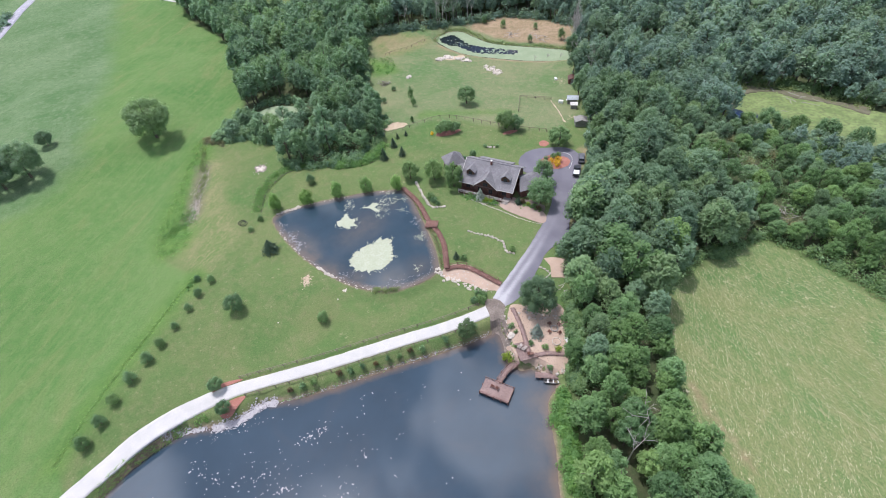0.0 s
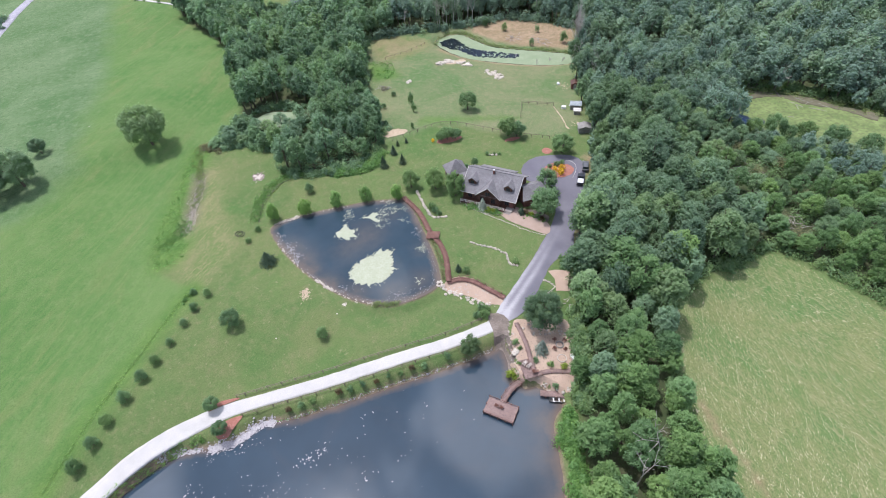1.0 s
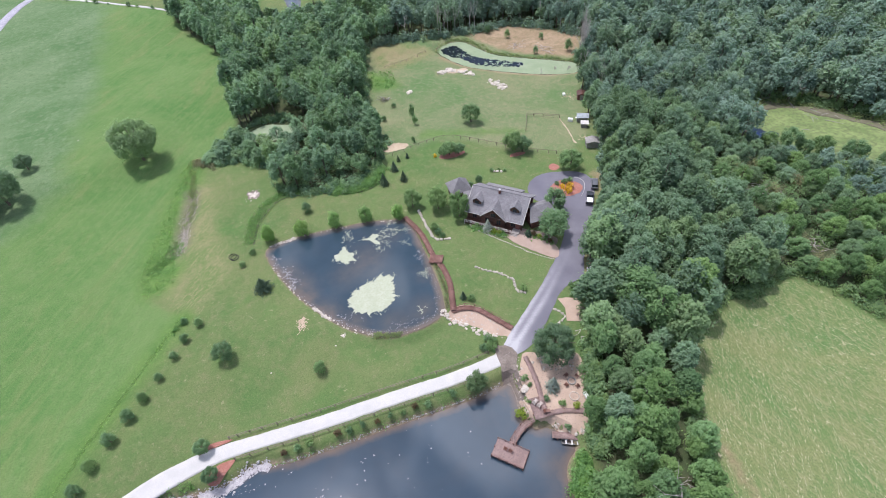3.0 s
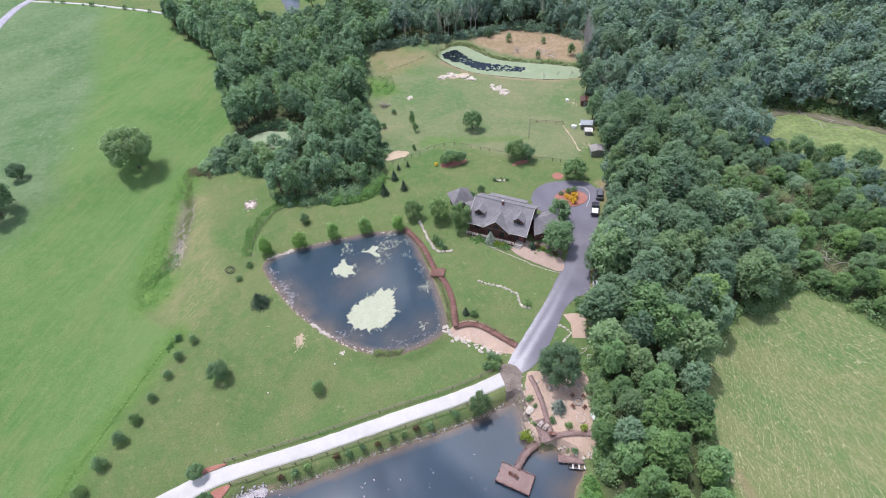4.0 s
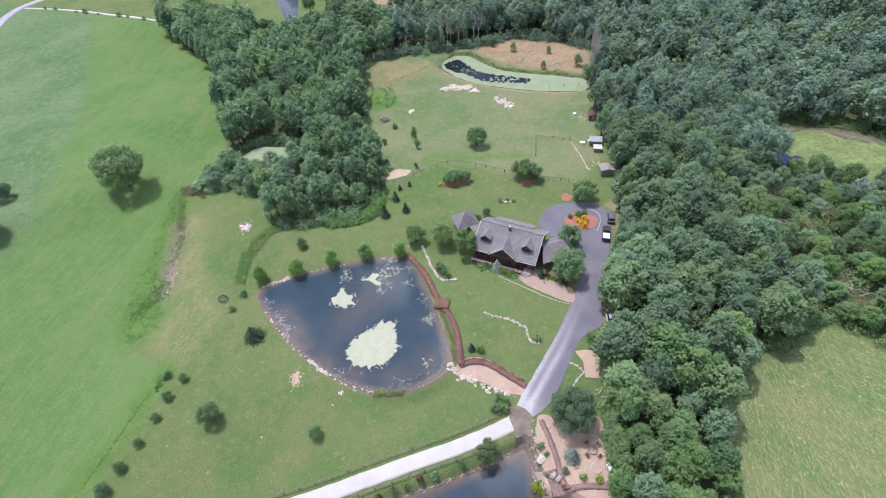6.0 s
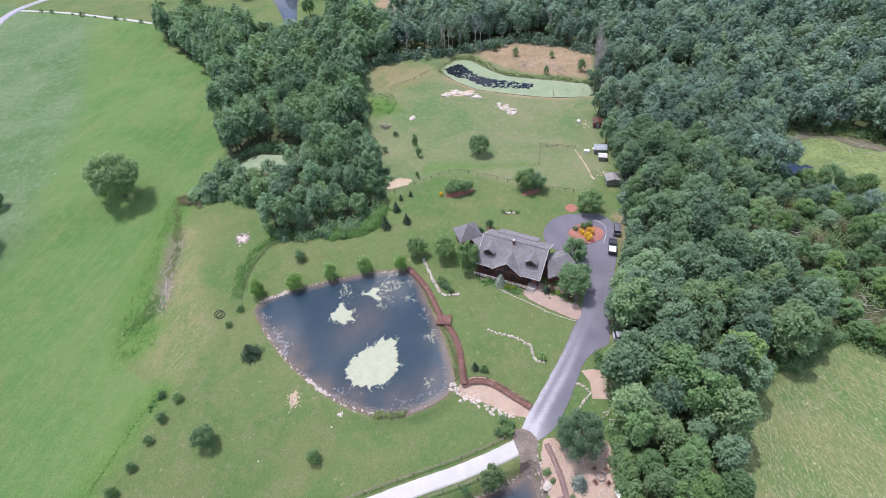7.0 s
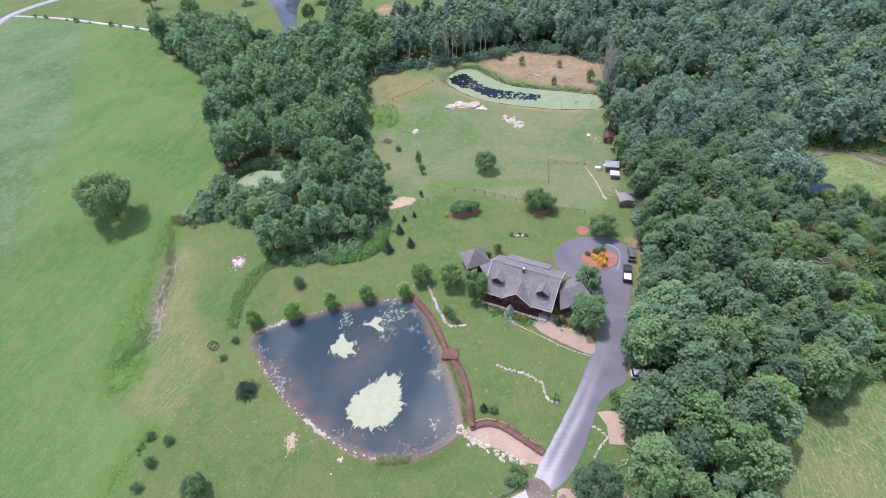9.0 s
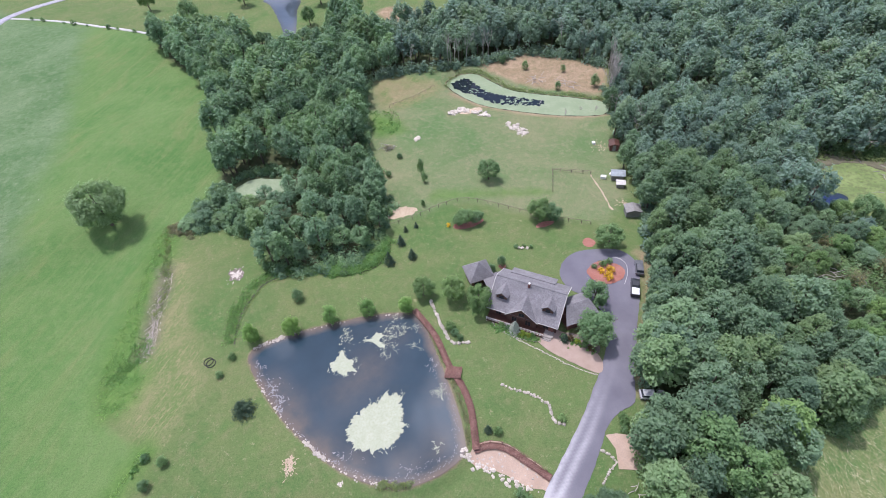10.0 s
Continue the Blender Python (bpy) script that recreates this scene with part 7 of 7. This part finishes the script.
weeds("meadow_weeds", area_spots([(24, 190), (31, 186), (36, 192), (35, 202), (27, 205)], 1.3, 0.8, 31, 0.5), 0.6, 0.22, "bright green weed patch in the meadow", 26)
weeds("brush_heap", [(27.4 + 0.8 * math.cos(q * 2.4), 178.5 + 0.6 * math.sin(q * 2.4), 0.9) for q in range(9)], 1.3, 0.2, "browned leaves on the rounded brush heap", 50, M_SEAR)
weeds("bend_verge", line_spots([(-57, 50.6), (-53.6, 53.4), (-50.2, 55.4), (-46.4, 56.7), (-43, 57.6)], 300, 0.4, 0.45, 52), 0.25, 0.15, "green verge on the bank below the road bend", 12, M_MARGIN)
weeds("bank_weeds", line_spots([(-44.5, 58.3), (-41, 58.7), (-37.5, 58.8)], 70, 0.35, 0.45, 32), 0.3, 0.15, "uncut weeds on the lake bank", 14)
weeds("bank_weeds", line_spots([(-24, 58.4), (-19.5, 57.9), (-11.2, 57.7), (-1.2, 58.1), (8.9, 58), (18, 58.3)], 110, 0.2, 0.3, 33), 0.2, 0.13, "green fringe on the causeway bank", 10)
weeds("swamp_scrub", area_spots([(114, 88), (120, 100), (127, 103), (138, 92), (147, 82), (158, 68), (175, 60), (200, 40), (170, 10), (125, -5), (112, 10), (111, 32), (108, 46), (104, 58), (112, 66)], 3.0, 2.2, 34, 0.1), 3.6, 0.38, "low bright scrub between hay field and swamp", 130, M_SCRUB, "thicket")
for k, (x, y, s) in enumerate(((111, 94.7, 3.4), (104, 101, 2.6), (118, 97, 2.8), (126, 97, 2.6), (114.4, 85.2, 2.4), (123.4, 86, 2.2), (105.7, 61.5, 3.2), (95, 65, 2.6), (106.3, 67, 1.8), (128, 78, 2.4), (119, 72, 2.0))):
    weeds("sear_bush", [(x + 0.9 * s * math.cos(q * 2.4) * (q / 7), y + 0.7 * s * math.sin(q * 2.4) * (q / 7), 1.2) for q in range(8)], 4.6 + 0.5 * s, 0.26, "brown half-bare bush in the scrub", 110, M_SEAR, "bush")
weeds("swamp_islets", area_spots([(135, 117), (143, 122), (152, 121), (157, 113), (150, 108), (141, 113)], 1.5, 0.8, 49, 0.4), 0.9, 0.24, "olive tussocks growing in the swamp", 26, M_RUSH)
weeds("swamp_islets", area_spots([(137.6, 113), (141.5, 117.5), (144.5, 113.5), (142, 108.6), (139.4, 107.4), (140.4, 110.4)], 0.9, 0.6, 65, 0.25), 0.7, 0.22, "olive tussocks beside the open pool", 22, M_RUSH)
for x, y, k in ((136.6, 102.4, 1.35), (142.6, 96.4, 1.2), (147.4, 90.2, 1.35), (130.6, 104.4, 1.1), (152.2, 82.8, 1.3), (139.2, 98.6, 0.9)):
    plant("swamp_tree", T_ROUND[int(x) % 3], x, y, k, x * 17, "rounded tree at the swamp's near edge", "tree", "swamp trees", 0.95)
weeds("swamp_back", line_spots([(126, 112), (132, 120), (140, 126), (149, 130), (162, 124), (171, 113), (179, 101)], 130, 1.6, 1.9, 50), 3.2, 0.4, "leafy brush on the far swamp shore", 90, M_SCRUB, "thicket")
weeds("hay_edge", line_spots([(49.4, 10), (49.4, 20), (50, 28), (52.2, 35), (55.5, 42), (58.6, 48.5), (64, 56), (76, 59.5), (88, 61), (98, 62.5)], 150, 0.9, 1.6, 39), 2.4, 0.30, "leafy shrubs along the hay field's edge", 110, M_SCRUB, "thicket")
weeds("hay_edge", line_spots([(101, 62), (105.5, 53), (108.5, 43), (110.5, 32), (108.5, 5)], 110, 0.9, 1.7, 40), 2.6, 0.32, "bright leafy shrubs along the hay field's edge", 60, M_SCRUB, "thicket")
weeds("understory", area_spots([(-12, 136.5), (3, 133), (12, 134), (18, 144), (18, 165), (2, 160), (-12, 148)], 2.6, 1.8, 41, 0.1), 2.6, 0.42, "leafy undergrowth in the near wood", 70, M_LEAF_L, "thicket")
weeds("house_beds", line_spots([(33, 101), (36.5, 98), (39.5, 95.4)], 60, 0.5, 0.5, 35), 0.7, 0.26, "leafy flower beds before the porch", 16)
weeds("house_beds", line_spots([(45.6, 92.4), (48, 91), (50, 88)], 40, 0.6, 0.5, 36), 0.7, 0.26, "leafy flower beds by the walk", 16)
weeds("far_hedge", line_spots([(-150, 250), (-143, 290), (-142, 330)], 120, 2, 2.0, 37), 2.5, 0.8, "hedge along the far road", 26, M_LEAF_HAZE, "thicket")


def sticks(name, cx, cy, spread, count, ln, label, seed):
    """A heap of separate bleached branches."""
    rng = np.random.default_rng(seed)
    base = h1(cx, cy)
    ob = tagged(empty(name, (cx, cy, base)), label, "brush pile")
    for _ in range(count):
        x, y = rng.normal(0, spread, 2)
        zz = h1(cx + x, cy + y) - base + rng.uniform(0.1, 0.9)
        a, l2 = rng.uniform(0, 6.28), ln * rng.uniform(0.5, 1.2)
        mid = Vector((x + 0.5 * l2 * math.cos(a), y + 0.5 * l2 * math.sin(a), zz + rng.uniform(-0.1, 0.4)))
        bm = tube(bmesh.new(), (x, y, zz), mid, 0.09, 0.07, 5)
        tube(bm, mid, mid + Vector((0.5 * l2 * math.cos(a + 0.3), 0.5 * l2 * math.sin(a + 0.3), rng.uniform(-0.2, 0.4))), 0.07, 0.03, 5)
        part("branch", bm, M_DEADWOOD, ob)
    return ob


sticks("brush_pile", 113, 86, 2.2, 36, 3.2, "pile of bleached felled branches in the scrub", 1)
sticks("brush_pile", 109, 67, 1.8, 26, 3.0, "pile of bleached felled branches by the hay field", 2)
sticks("fallen_logs", 156, 116.5, 6, 16, 4.5, "bleached fallen logs on the swamp shore", 6)
sticks("fallen_logs", 100.5, 195.6, 2.4, 18, 4.0, "bleached logs lying on the tan marsh bank", 7)
sticks("brush_pile", 92, 204, 1.3, 22, 2.6, "low brush pile on the marsh bank", 3)
sticks("log_pile", 42.6, 62.1, 0.35, 5, 1.6, "few pale sawn timbers on the grass", 4)
sticks("brush_pile", 27.4, 178.5, 1.0, 30, 1.8, "rounded heap of brush in the meadow", 5)


def gully_roots():
    """Bleached roots and branches washed along the gully."""
    rng = np.random.default_rng(91)
    bm = bmesh.new()
    line = smooth_line([(-38.9, 148), (-39.6, 142.2), (-41.0, 136.5), (-41.2, 129), (-42.3, 122.3), (-43.6, 120)], 0.5)
    for k in range(58):
        i = int(rng.integers(0, len(line) - 14))
        off, turn, skew = rng.normal(0, 0.85), rng.uniform(0, 6), rng.normal(0, 0.2)
        pts = [(x + off + skew * j + 0.3 * math.sin(j * (0.6 + 0.1 * turn) + turn), y, h1(x + off, y) + 0.12 + 0.06 * math.sin(j * 0.9 + turn)) for j, (x, y) in enumerate(line[i : i + int(rng.integers(4, 14))])]
        for a, b in zip(pts[:-1], pts[1:]):
            tube(bm, a, b, 0.05, 0.03, 4)
    me = bpy.data.meshes.new("washed_branches")
    bm.to_mesh(me)
    bm.free()
    me.materials.append(M_PALEROCK)
    tagged(new("washed_branches", me), "bleached branches and roots washed into the gully", "branches", kind="stuff")


gully_roots()


def dead_tree(x, y, tall, seed, label="bare bleached dead tree in the wood", fork=0.55):
    rng = np.random.default_rng(seed)
    bm = bmesh.new()

    def limb(a, d, ln, r, depth):
        b = a + d * ln
        tube(bm, a, b, r, r * 0.6, 5)
        if depth:
            for _ in range(3 if depth > 1 else 2):
                d2 = (d + Vector(rng.normal(0, fork, 3))).normalized()
                limb(b, d2, ln * rng.uniform(0.5, 0.75), r * 0.55, depth - 1)

    limb(Vector((0, 0, -0.2)), Vector((0, 0, 1)), tall * 0.5, 0.16, 3)
    ob = empty("dead_tree", (x, y, h1(x, y)))
    part("trunk", bm, M_DEADWOOD, ob)
    return tagged(ob, label, "tree", "dead trees")


for k, (x, y, t) in enumerate(((41.2, 27, 11.5), (36, 24, 10.5), (108, 176, 10), (111.5, 181, 11), (104, 168.5, 9), (100, 151, 10), (168, 122, 9), (182, 116, 8), (158, 124, 9), (70, 231, 10), (88, 233, 11), (50, 231, 11))):
    dead_tree(x, y, t, 600 + k)
for k, (x, y) in enumerate(((97, 178.5), (101.5, 176), (105, 173), (91, 178), (86, 188))):
    dead_tree(x, y, 2.4, 640 + k, "dead stub standing in the marsh pond")

rng_snag = np.random.default_rng(19)
for k in range(22):
    u = rng_snag.uniform(0, 1)
    dead_tree(109.0 + 12 * u + rng_snag.uniform(-0.6, 1.2), 179.5 + 21 * u + rng_snag.uniform(-1, 0.4), rng_snag.uniform(9, 12.5), 700 + k, "pale bare trunk standing at the marsh wood's edge", 0.2)
for k in range(8):
    x = rng_snag.uniform(62, 118)
    dead_tree(x, 227.2 - 0.02 * (x - 62) - (1.35 * (x - 106) if x > 106 else 0) + rng_snag.uniform(-0.8, 0.6), rng_snag.uniform(10, 14), 800 + k, "pale bare trunk standing before the far wood", 0.22)
dead_tree(103.5, 153.5, 11, 750)
ribbon_line = smooth_line([(67.2, 110.0), (68.6, 108.9), (69.0, 106.8), (67.7, 104.1), (65.3, 101.6)], 0.5)
tagged(ribbon("kerb_line", ribbon_line, 0.06, M_GRAVEL, 0.16, 3, 0.05), "thin pale kerb line on the loop drive", "kerb", kind="structure")

# dirt-bank saplings, terrace shrubs
for x, y, s in ((92, 214, 1.0), (104, 205, 0.8), (109, 190, 1.3), (96, 194, 0.9), (86, 222, 1.0)):
    plant("marsh_sapling", T_SMALL[int(x) % 3], x, y, s, x * 7, "small tree on the tan marsh bank", "tree", "marsh saplings", 1.2)
plant("silver_pine", T_SPRUCE[0], 32, 53.2, 1.0, 0, "silvery blue spruce on the sand terrace", "tree")
plant("blue_spruce", T_SPRUCE[0], 36.4, 98.4, 0.95, 50, "silvery blue spruce before the porch", "tree")
plant("dwarf_cedar", T_CEDAR[0], 45.3, 92.6, 0.75, 10, "dark conical evergreen by the steps", "tree")
plant("lime_shrub", T_LIME[0], 24.3, 50.9, 0.8, 0, "lime green rounded shrub on the shore", "shrub")
plant("lime_shrub", T_LIME[0], 34.8, 48.3, 0.5, 90, "yellow-green shrub beside the boardwalk", "shrub")
for x, y, s in ((32.3, 49.6, 0.9), (29.9, 51.4, 0.8), (31.4, 45.4, 0.8), (27.6, 56.8, 0.9), (28, 55.2, 0.6), (26.4, 52, 0.5)):
    plant("terrace_shrub", T_SHRUB[1], x, y, s, x * 33, "small green shrub on the sand terrace", "shrub", "terrace shrubs")
for x, y, s in ((23.9, 65.8, 1.5), (24.9, 66.8, 1.3), (22.5, 66.2, 1.2), (24.2, 68.2, 1.1), (47.4, 73.2, 1.6), (46.6, 71.8, 0.9)):
    plant("drive_shrub", T_SHRUB[int(x) % 2], x, y, s, x * 21, "grey-green shrub beside the drive", "shrub", "drive shrubs")
for x, y, s, m in ((62.8, 104.6, 1.4, 1), (64.2, 106.2, 1.3, 1), (63.6, 108.4, 1.2, 0), (65.4, 108.6, 1.1, 0), (62.2, 106.8, 1.0, 1), (61.3, 108.5, 0.9, 0), (33.6, 135.2, 0.8, 1)):
    meshes = T_SHRUB[0] if not m else (T_SHRUB[1][0].copy(), T_SHRUB[1][1])
    if m:
        meshes[0].materials[0] = M_LEAF_YELLOW
    plant("flowering_shrub" if m else "island_shrub", meshes, x, y, s, x * 13, "yellow flowering shrub in the red mulch island" if m else "green shrub in the red mulch island", "shrub", "island shrubs")
for x, y, s in ((24.8, 104.2, 1.5), (25.2, 102.4, 1.2), (26, 100.8, 1.0)):
    plant("border_shrub", T_SHRUB[0], x - 1.2, y, s, x * 90, "dark green shrub at the boulder row", "shrub", "border shrubs")
for x, y, s in ((-58, 340, 1.6), (-38, 322, 1.9), (-13, 345, 1.7), (26, 325, 1.8), (36, 322, 1.6), (12, 350, 2.0), (-30, 312, 1.4), (17, 300, 1.4)):
    plant("far_tree", T_ROUND[int(abs(x)) % 3], x, y, s, x * 5, "rounded tree on the far pasture", "tree", "far pasture trees")
for k in range(8):
    u = k / 7
    plant("track_sapling", T_SHRUB[0], -118 + 56 * u + 2.2 * math.sin(k * 4.1), 361 - 46 * u - 2 - 1.8 * math.sin(k * 4.1), 1.2 + 0.5 * math.sin(k * 2.7), k * 40, "small shrub along the far track", "shrub", "track saplings")


# ---- vehicles ----
def car(place, turn, material, label, ln=4.7, w=1.85, tall=1.7, pickup=False):
    ob = tagged(empty("pickup_truck" if pickup else "car", place, turn), label, "pickup" if pickup else "car", "parked vehicles")
    h2 = ln / 2
    low = [(-h2, 0.35), (-h2, 0.85), (-h2 + 0.1, 0.98), (h2 - 0.9, 1.0), (h2 - 0.08, 0.86), (h2, 0.7), (h2, 0.35)]
    bm = prism(bmesh.new(), low, -w / 2, w / 2)
    bmesh.ops.bevel(bm, geom=[e for e in bm.edges if e.calc_length() > w * 0.9], offset=0.05, segments=2, affect="EDGES")
    if pickup:
        box(bm, -h2 + 0.1, -0.5, -w / 2, -w / 2 + 0.12, 0.95, 1.2)
        box(bm, -h2 + 0.1, -0.5, w / 2 - 0.12, w / 2, 0.95, 1.2)
        box(bm, -h2, -h2 + 0.12, -w / 2, w / 2, 0.95, 1.2)
    body = part("body", bm, material, ob)
    if pickup:
        # a pale flat panel fills the rear of the pickup
        part("pale_panel", boxed(-h2 + 0.14, -0.52, -w / 2 + 0.14, w / 2 - 0.14, 1.14, 1.22, bevel=0.02), M_CARWHITE, body, "pale flat panel over the load bed")
    c0, c1 = (-0.45, 1.35) if pickup else (-h2 + 0.25, h2 - 1.35)
    cab = prism(bmesh.new(), [(c0, 0.95), (c0 + 0.25, tall - 0.06), (c1 - 0.65, tall - 0.06), (c1, 0.98)], -w / 2 + 0.1, w / 2 - 0.1)
    for v in cab.verts:
        if v.co.z > 1.2:
            v.co.y *= 0.86
    part("window", cab, M_GLASS, ob, "dark car windows")
    rf = boxed(c0 + 0.24, c1 - 0.66, -w / 2 + 0.2, w / 2 - 0.2, tall - 0.08, tall, bevel=0.03)
    part("roof", rf, material, body)
    for x in (-h2 + 0.85, h2 - 0.85):
        for s in (-1, 1):
            t = part("wheel", tube(bmesh.new(), (x, s * (w / 2 - 0.22), 0.34), (x, s * (w / 2 + 0.02), 0.34), 0.34, 0.34, 14), M_RUBBER, ob, "black tyre")
            part("rim", tube(bmesh.new(), (x, s * (w / 2 - 0.05), 0.34), (x, s * (w / 2 + 0.035), 0.34), 0.2, 0.2, 10), M_CARSILVER, t, "silver rim")
    for s in (-1, 1):
        part("headlight", boxed(h2 - 0.12, h2 + 0.015, s * (w / 2 - 0.3) - 0.18, s * (w / 2 - 0.3) + 0.18, 0.66, 0.8), M_LAMP, ob)
        part("tail_light", boxed(-h2 - 0.015, -h2 + 0.1, s * (w / 2 - 0.2) - 0.12, s * (w / 2 - 0.2) + 0.12, 0.68, 0.84), M_REDWOOD, ob, "red tail light")
    return ob


car((70.9, 104.4, h1(70.9, 104.4) + 0.1), 60, M_CARGREY, "dark grey parked car under the trees", 4.5, 1.8, 1.6)
car((66.7, 99.6, h1(66.7, 99.6) + 0.1), 57, M_CARDARK, "black pickup truck parked beside the drive", 5.2, 1.9, 1.75, True)
car((55.0, 75.9, h1(55.0, 75.9) + 0.1), -22, M_CARSILVER, "pale silver car parked under the trees", 4.6, 1.8, 1.55)


# ---- sheds, boat, small things ----
def shed(name, place, turn, w, d, tall, wall_mat, roof_mat, label, rise=0.7):
    ob = tagged(empty(name, place, turn), label, "shed", "pasture sheds")
    wl = prism(bmesh.new(), [(-w / 2, -0.2), (w / 2, -0.2), (w / 2, tall), (0, tall + rise), (-w / 2, tall)], -d / 2, d / 2)
    part("wall", wl, wall_mat, ob)
    o = 0.3
    k = rise / (w / 2)
    rf = slab(bmesh.new(), [(-w / 2 - o, -d / 2 - o, tall - k * o + 0.06), (0, -d / 2 - o, tall + rise + 0.06), (0, d / 2 + o, tall + rise + 0.06), (-w / 2 - o, d / 2 + o, tall - k * o + 0.06)], 0.06)
    slab(rf, [(w / 2 + o, -d / 2 - o, tall - k * o + 0.06), (0, -d / 2 - o, tall + rise + 0.06), (0, d / 2 + o, tall + rise + 0.06), (w / 2 + o, d / 2 + o, tall - k * o + 0.06)], 0.06)
    part("roof", rf, roof_mat, ob)
    part("door", boxed(-0.5, 0.5, -d / 2 - 0.05, -d / 2, 0, 1.9), M_GREYBOARD, ob)
    return ob


shed("metal_shed", (86.3, 138.2, h1(86.3, 138.2)), 62, 2.6, 3.4, 2.1, M_GREYBOARD, M_METAL, "open pasture shed with a blue-grey metal roof")
shed("small_shed", (84.6, 134.0, h1(84.6, 134.0)), 62, 1.7, 2.0, 1.7, M_GREYBOARD, M_TRIM, "small grey shed with a pale roof", 0.3)
shed("grey_shed", (80.2, 121.8, h1(80.2, 121.8)), -20, 3.6, 2.8, 2.0, M_GREYBOARD, M_GREYBOARD, "grey weathered shed at the wood's edge", 0.5)
shed("red_shed", (93.6, 152, h1(93.6, 152)), -25, 2.6, 2.8, 2.0, M_REDWOOD, M_LOG, "small red board shed at the wood's edge", 0.5)
for nm, x, y, w, d, t, mat, lb in (("white_tank", 82.6, 139.5, 1.6, 1.0, 1.0, M_WHITE, "white water tank beside the shed"), ("white_crate", 89.4, 156.6, 1.2, 0.9, 0.6, M_WHITE, "white crate on bare ground"), ("white_cooler", 37.4, 49.6, 1.3, 0.7, 0.6, M_WHITE, "white folded cover on the terrace"), ("pale_board", 86.5, 141, 2.4, 0.9, 0.3, M_WHITE, "pale board lying by the shed")):
    o = new(nm, bpy.data.meshes.new(nm))
    bm = boxed(-w / 2, w / 2, -d / 2, d / 2, 0, t, bevel=0.08)
    bm.to_mesh(o.data)
    bm.free()
    o.data.materials.append(mat)
    o.matrix_basis = pose(x, y, h1(x, y) + (0.1 if x < 40 else 0), 0, 0, x * 17)
    tagged(o, lb, "container")


def ring(name, place, major, minor, material, label, category, bars=0):
    bm = bmesh.new()
    k = 22
    for i in range(k):
        a, b = 2 * math.pi * i / k, 2 * math.pi * (i + 1) / k
        tube(bm, (major * math.cos(a), major * math.sin(a), minor), (major * math.cos(b), major * math.sin(b), minor), minor, minor, 6)
    me = bpy.data.meshes.new(name)
    bm.to_mesh(me)
    bm.free()
    me.materials.append(material)
    o = new(name, me)
    o.location = place
    return tagged(o, label, category)


ring("hay_ring", (-28.4, 115.0, h1(-28.4, 115)), 1.0, 0.09, M_RUBBER, "dark steel hay feeder ring on the lawn", "feeder")
ring("hay_ring", (-27.9, 114.4, h1(-27.9, 114.4)), 1.0, 0.09, M_RUBBER, "dark steel hay feeder ring on the lawn", "feeder")
ring("fire_ring", (36.2, 53.2, h1(36.2, 53.2) + 0.1), 0.75, 0.16, M_STONE, "round stone fire ring on the sand", "fire ring")
ring("stone_circle", (35.2, 50.2, h1(35.2, 50.2) + 0.08), 0.9, 0.1, M_ROCK, "flat ring of pale stones on the sand", "stone ring")


def build_boat():
    ob = tagged(empty("row_boat", (31.2, 43.1, LAKE_Z + 0.05), -25), "small grey aluminium row boat beside the dock", "boat")
    bm = bmesh.new()
    n = 13
    rows = []
    for i in range(n):
        u = -1 + 2 * i / (n - 1)
        w = 0.72 * (1 - max(0, u) ** 2.4) * (1 if u > -0.9 else 0.92) + 0.02
        x = 2.0 * u
        rows.append([bm.verts.new(p) for p in ((x, -w, 0.5 + 0.12 * max(0, u)), (x, -w * 0.72, 0.02), (x, 0, -0.12), (x, w * 0.72, 0.02), (x, w, 0.5 + 0.12 * max(0, u)))])
    for a, b in zip(rows[:-1], rows[1:]):
        for k in range(4):
            bm.faces.new((a[k], b[k], b[k + 1], a[k + 1]))
    bm.faces.new(rows[0])
    bmesh.ops.solidify(bm, geom=bm.faces[:], thickness=0.04)
    part("hull", bm, M_BOAT, ob)
    for x in (-1.2, -0.1, 0.9):
        w = 0.66 if x < 0.5 else 0.56
        part("thwart", boxed(x - 0.14, x + 0.14, -w, w, 0.32, 0.37), M_BOAT, ob)


build_boat()
o = new("stone_slab", ROCKS[2])
o.matrix_basis = pose(26.9, 54.9, h1(26.9, 54.9) + 0.3, 0, 0, 30) @ Matrix.Diagonal((2.4, 1.5, 0.9, 1))
tagged(o, "large flat pale stone slab on the sand", "rock")
for k, (x, y) in enumerate(((48.2, 120.4), (49.4, 120.0), (47.4, 120.8))):
    o = new("garden_boulder", ROCKS[k])
    o.matrix_basis = pose(x, y, h1(x, y) + 0.2, 0, 0, k * 70) @ Matrix.Diagonal((1.3 - 0.3 * k, 0.9, 0.8, 1))
    tagged(o, "pale boulder in a small lawn bed", "rock", "garden boulders")
for x, y, k in ((46.8, 121.4, 0.8), (50.2, 119.8, 0.7), (48.8, 120.9, 0.6)):
    plant("garden_shrub", T_SHRUB[0], x, y, k, x * 31, "small dark shrub among lawn boulders", "shrub", "garden shrubs")
for x, y in ((-77.0, 189), (-7.3, 78.2), (-21.5, 76.5)):
    o = new("field_stone", ROCKS[3])
    o.matrix_basis = pose(x, y, h1(x, y) + 0.05, 0, 0, x * 9) @ Matrix.Diagonal((0.5, 0.4, 0.35, 1))
    tagged(o, "single pale stone lying in the grass", "rock", "field stones")
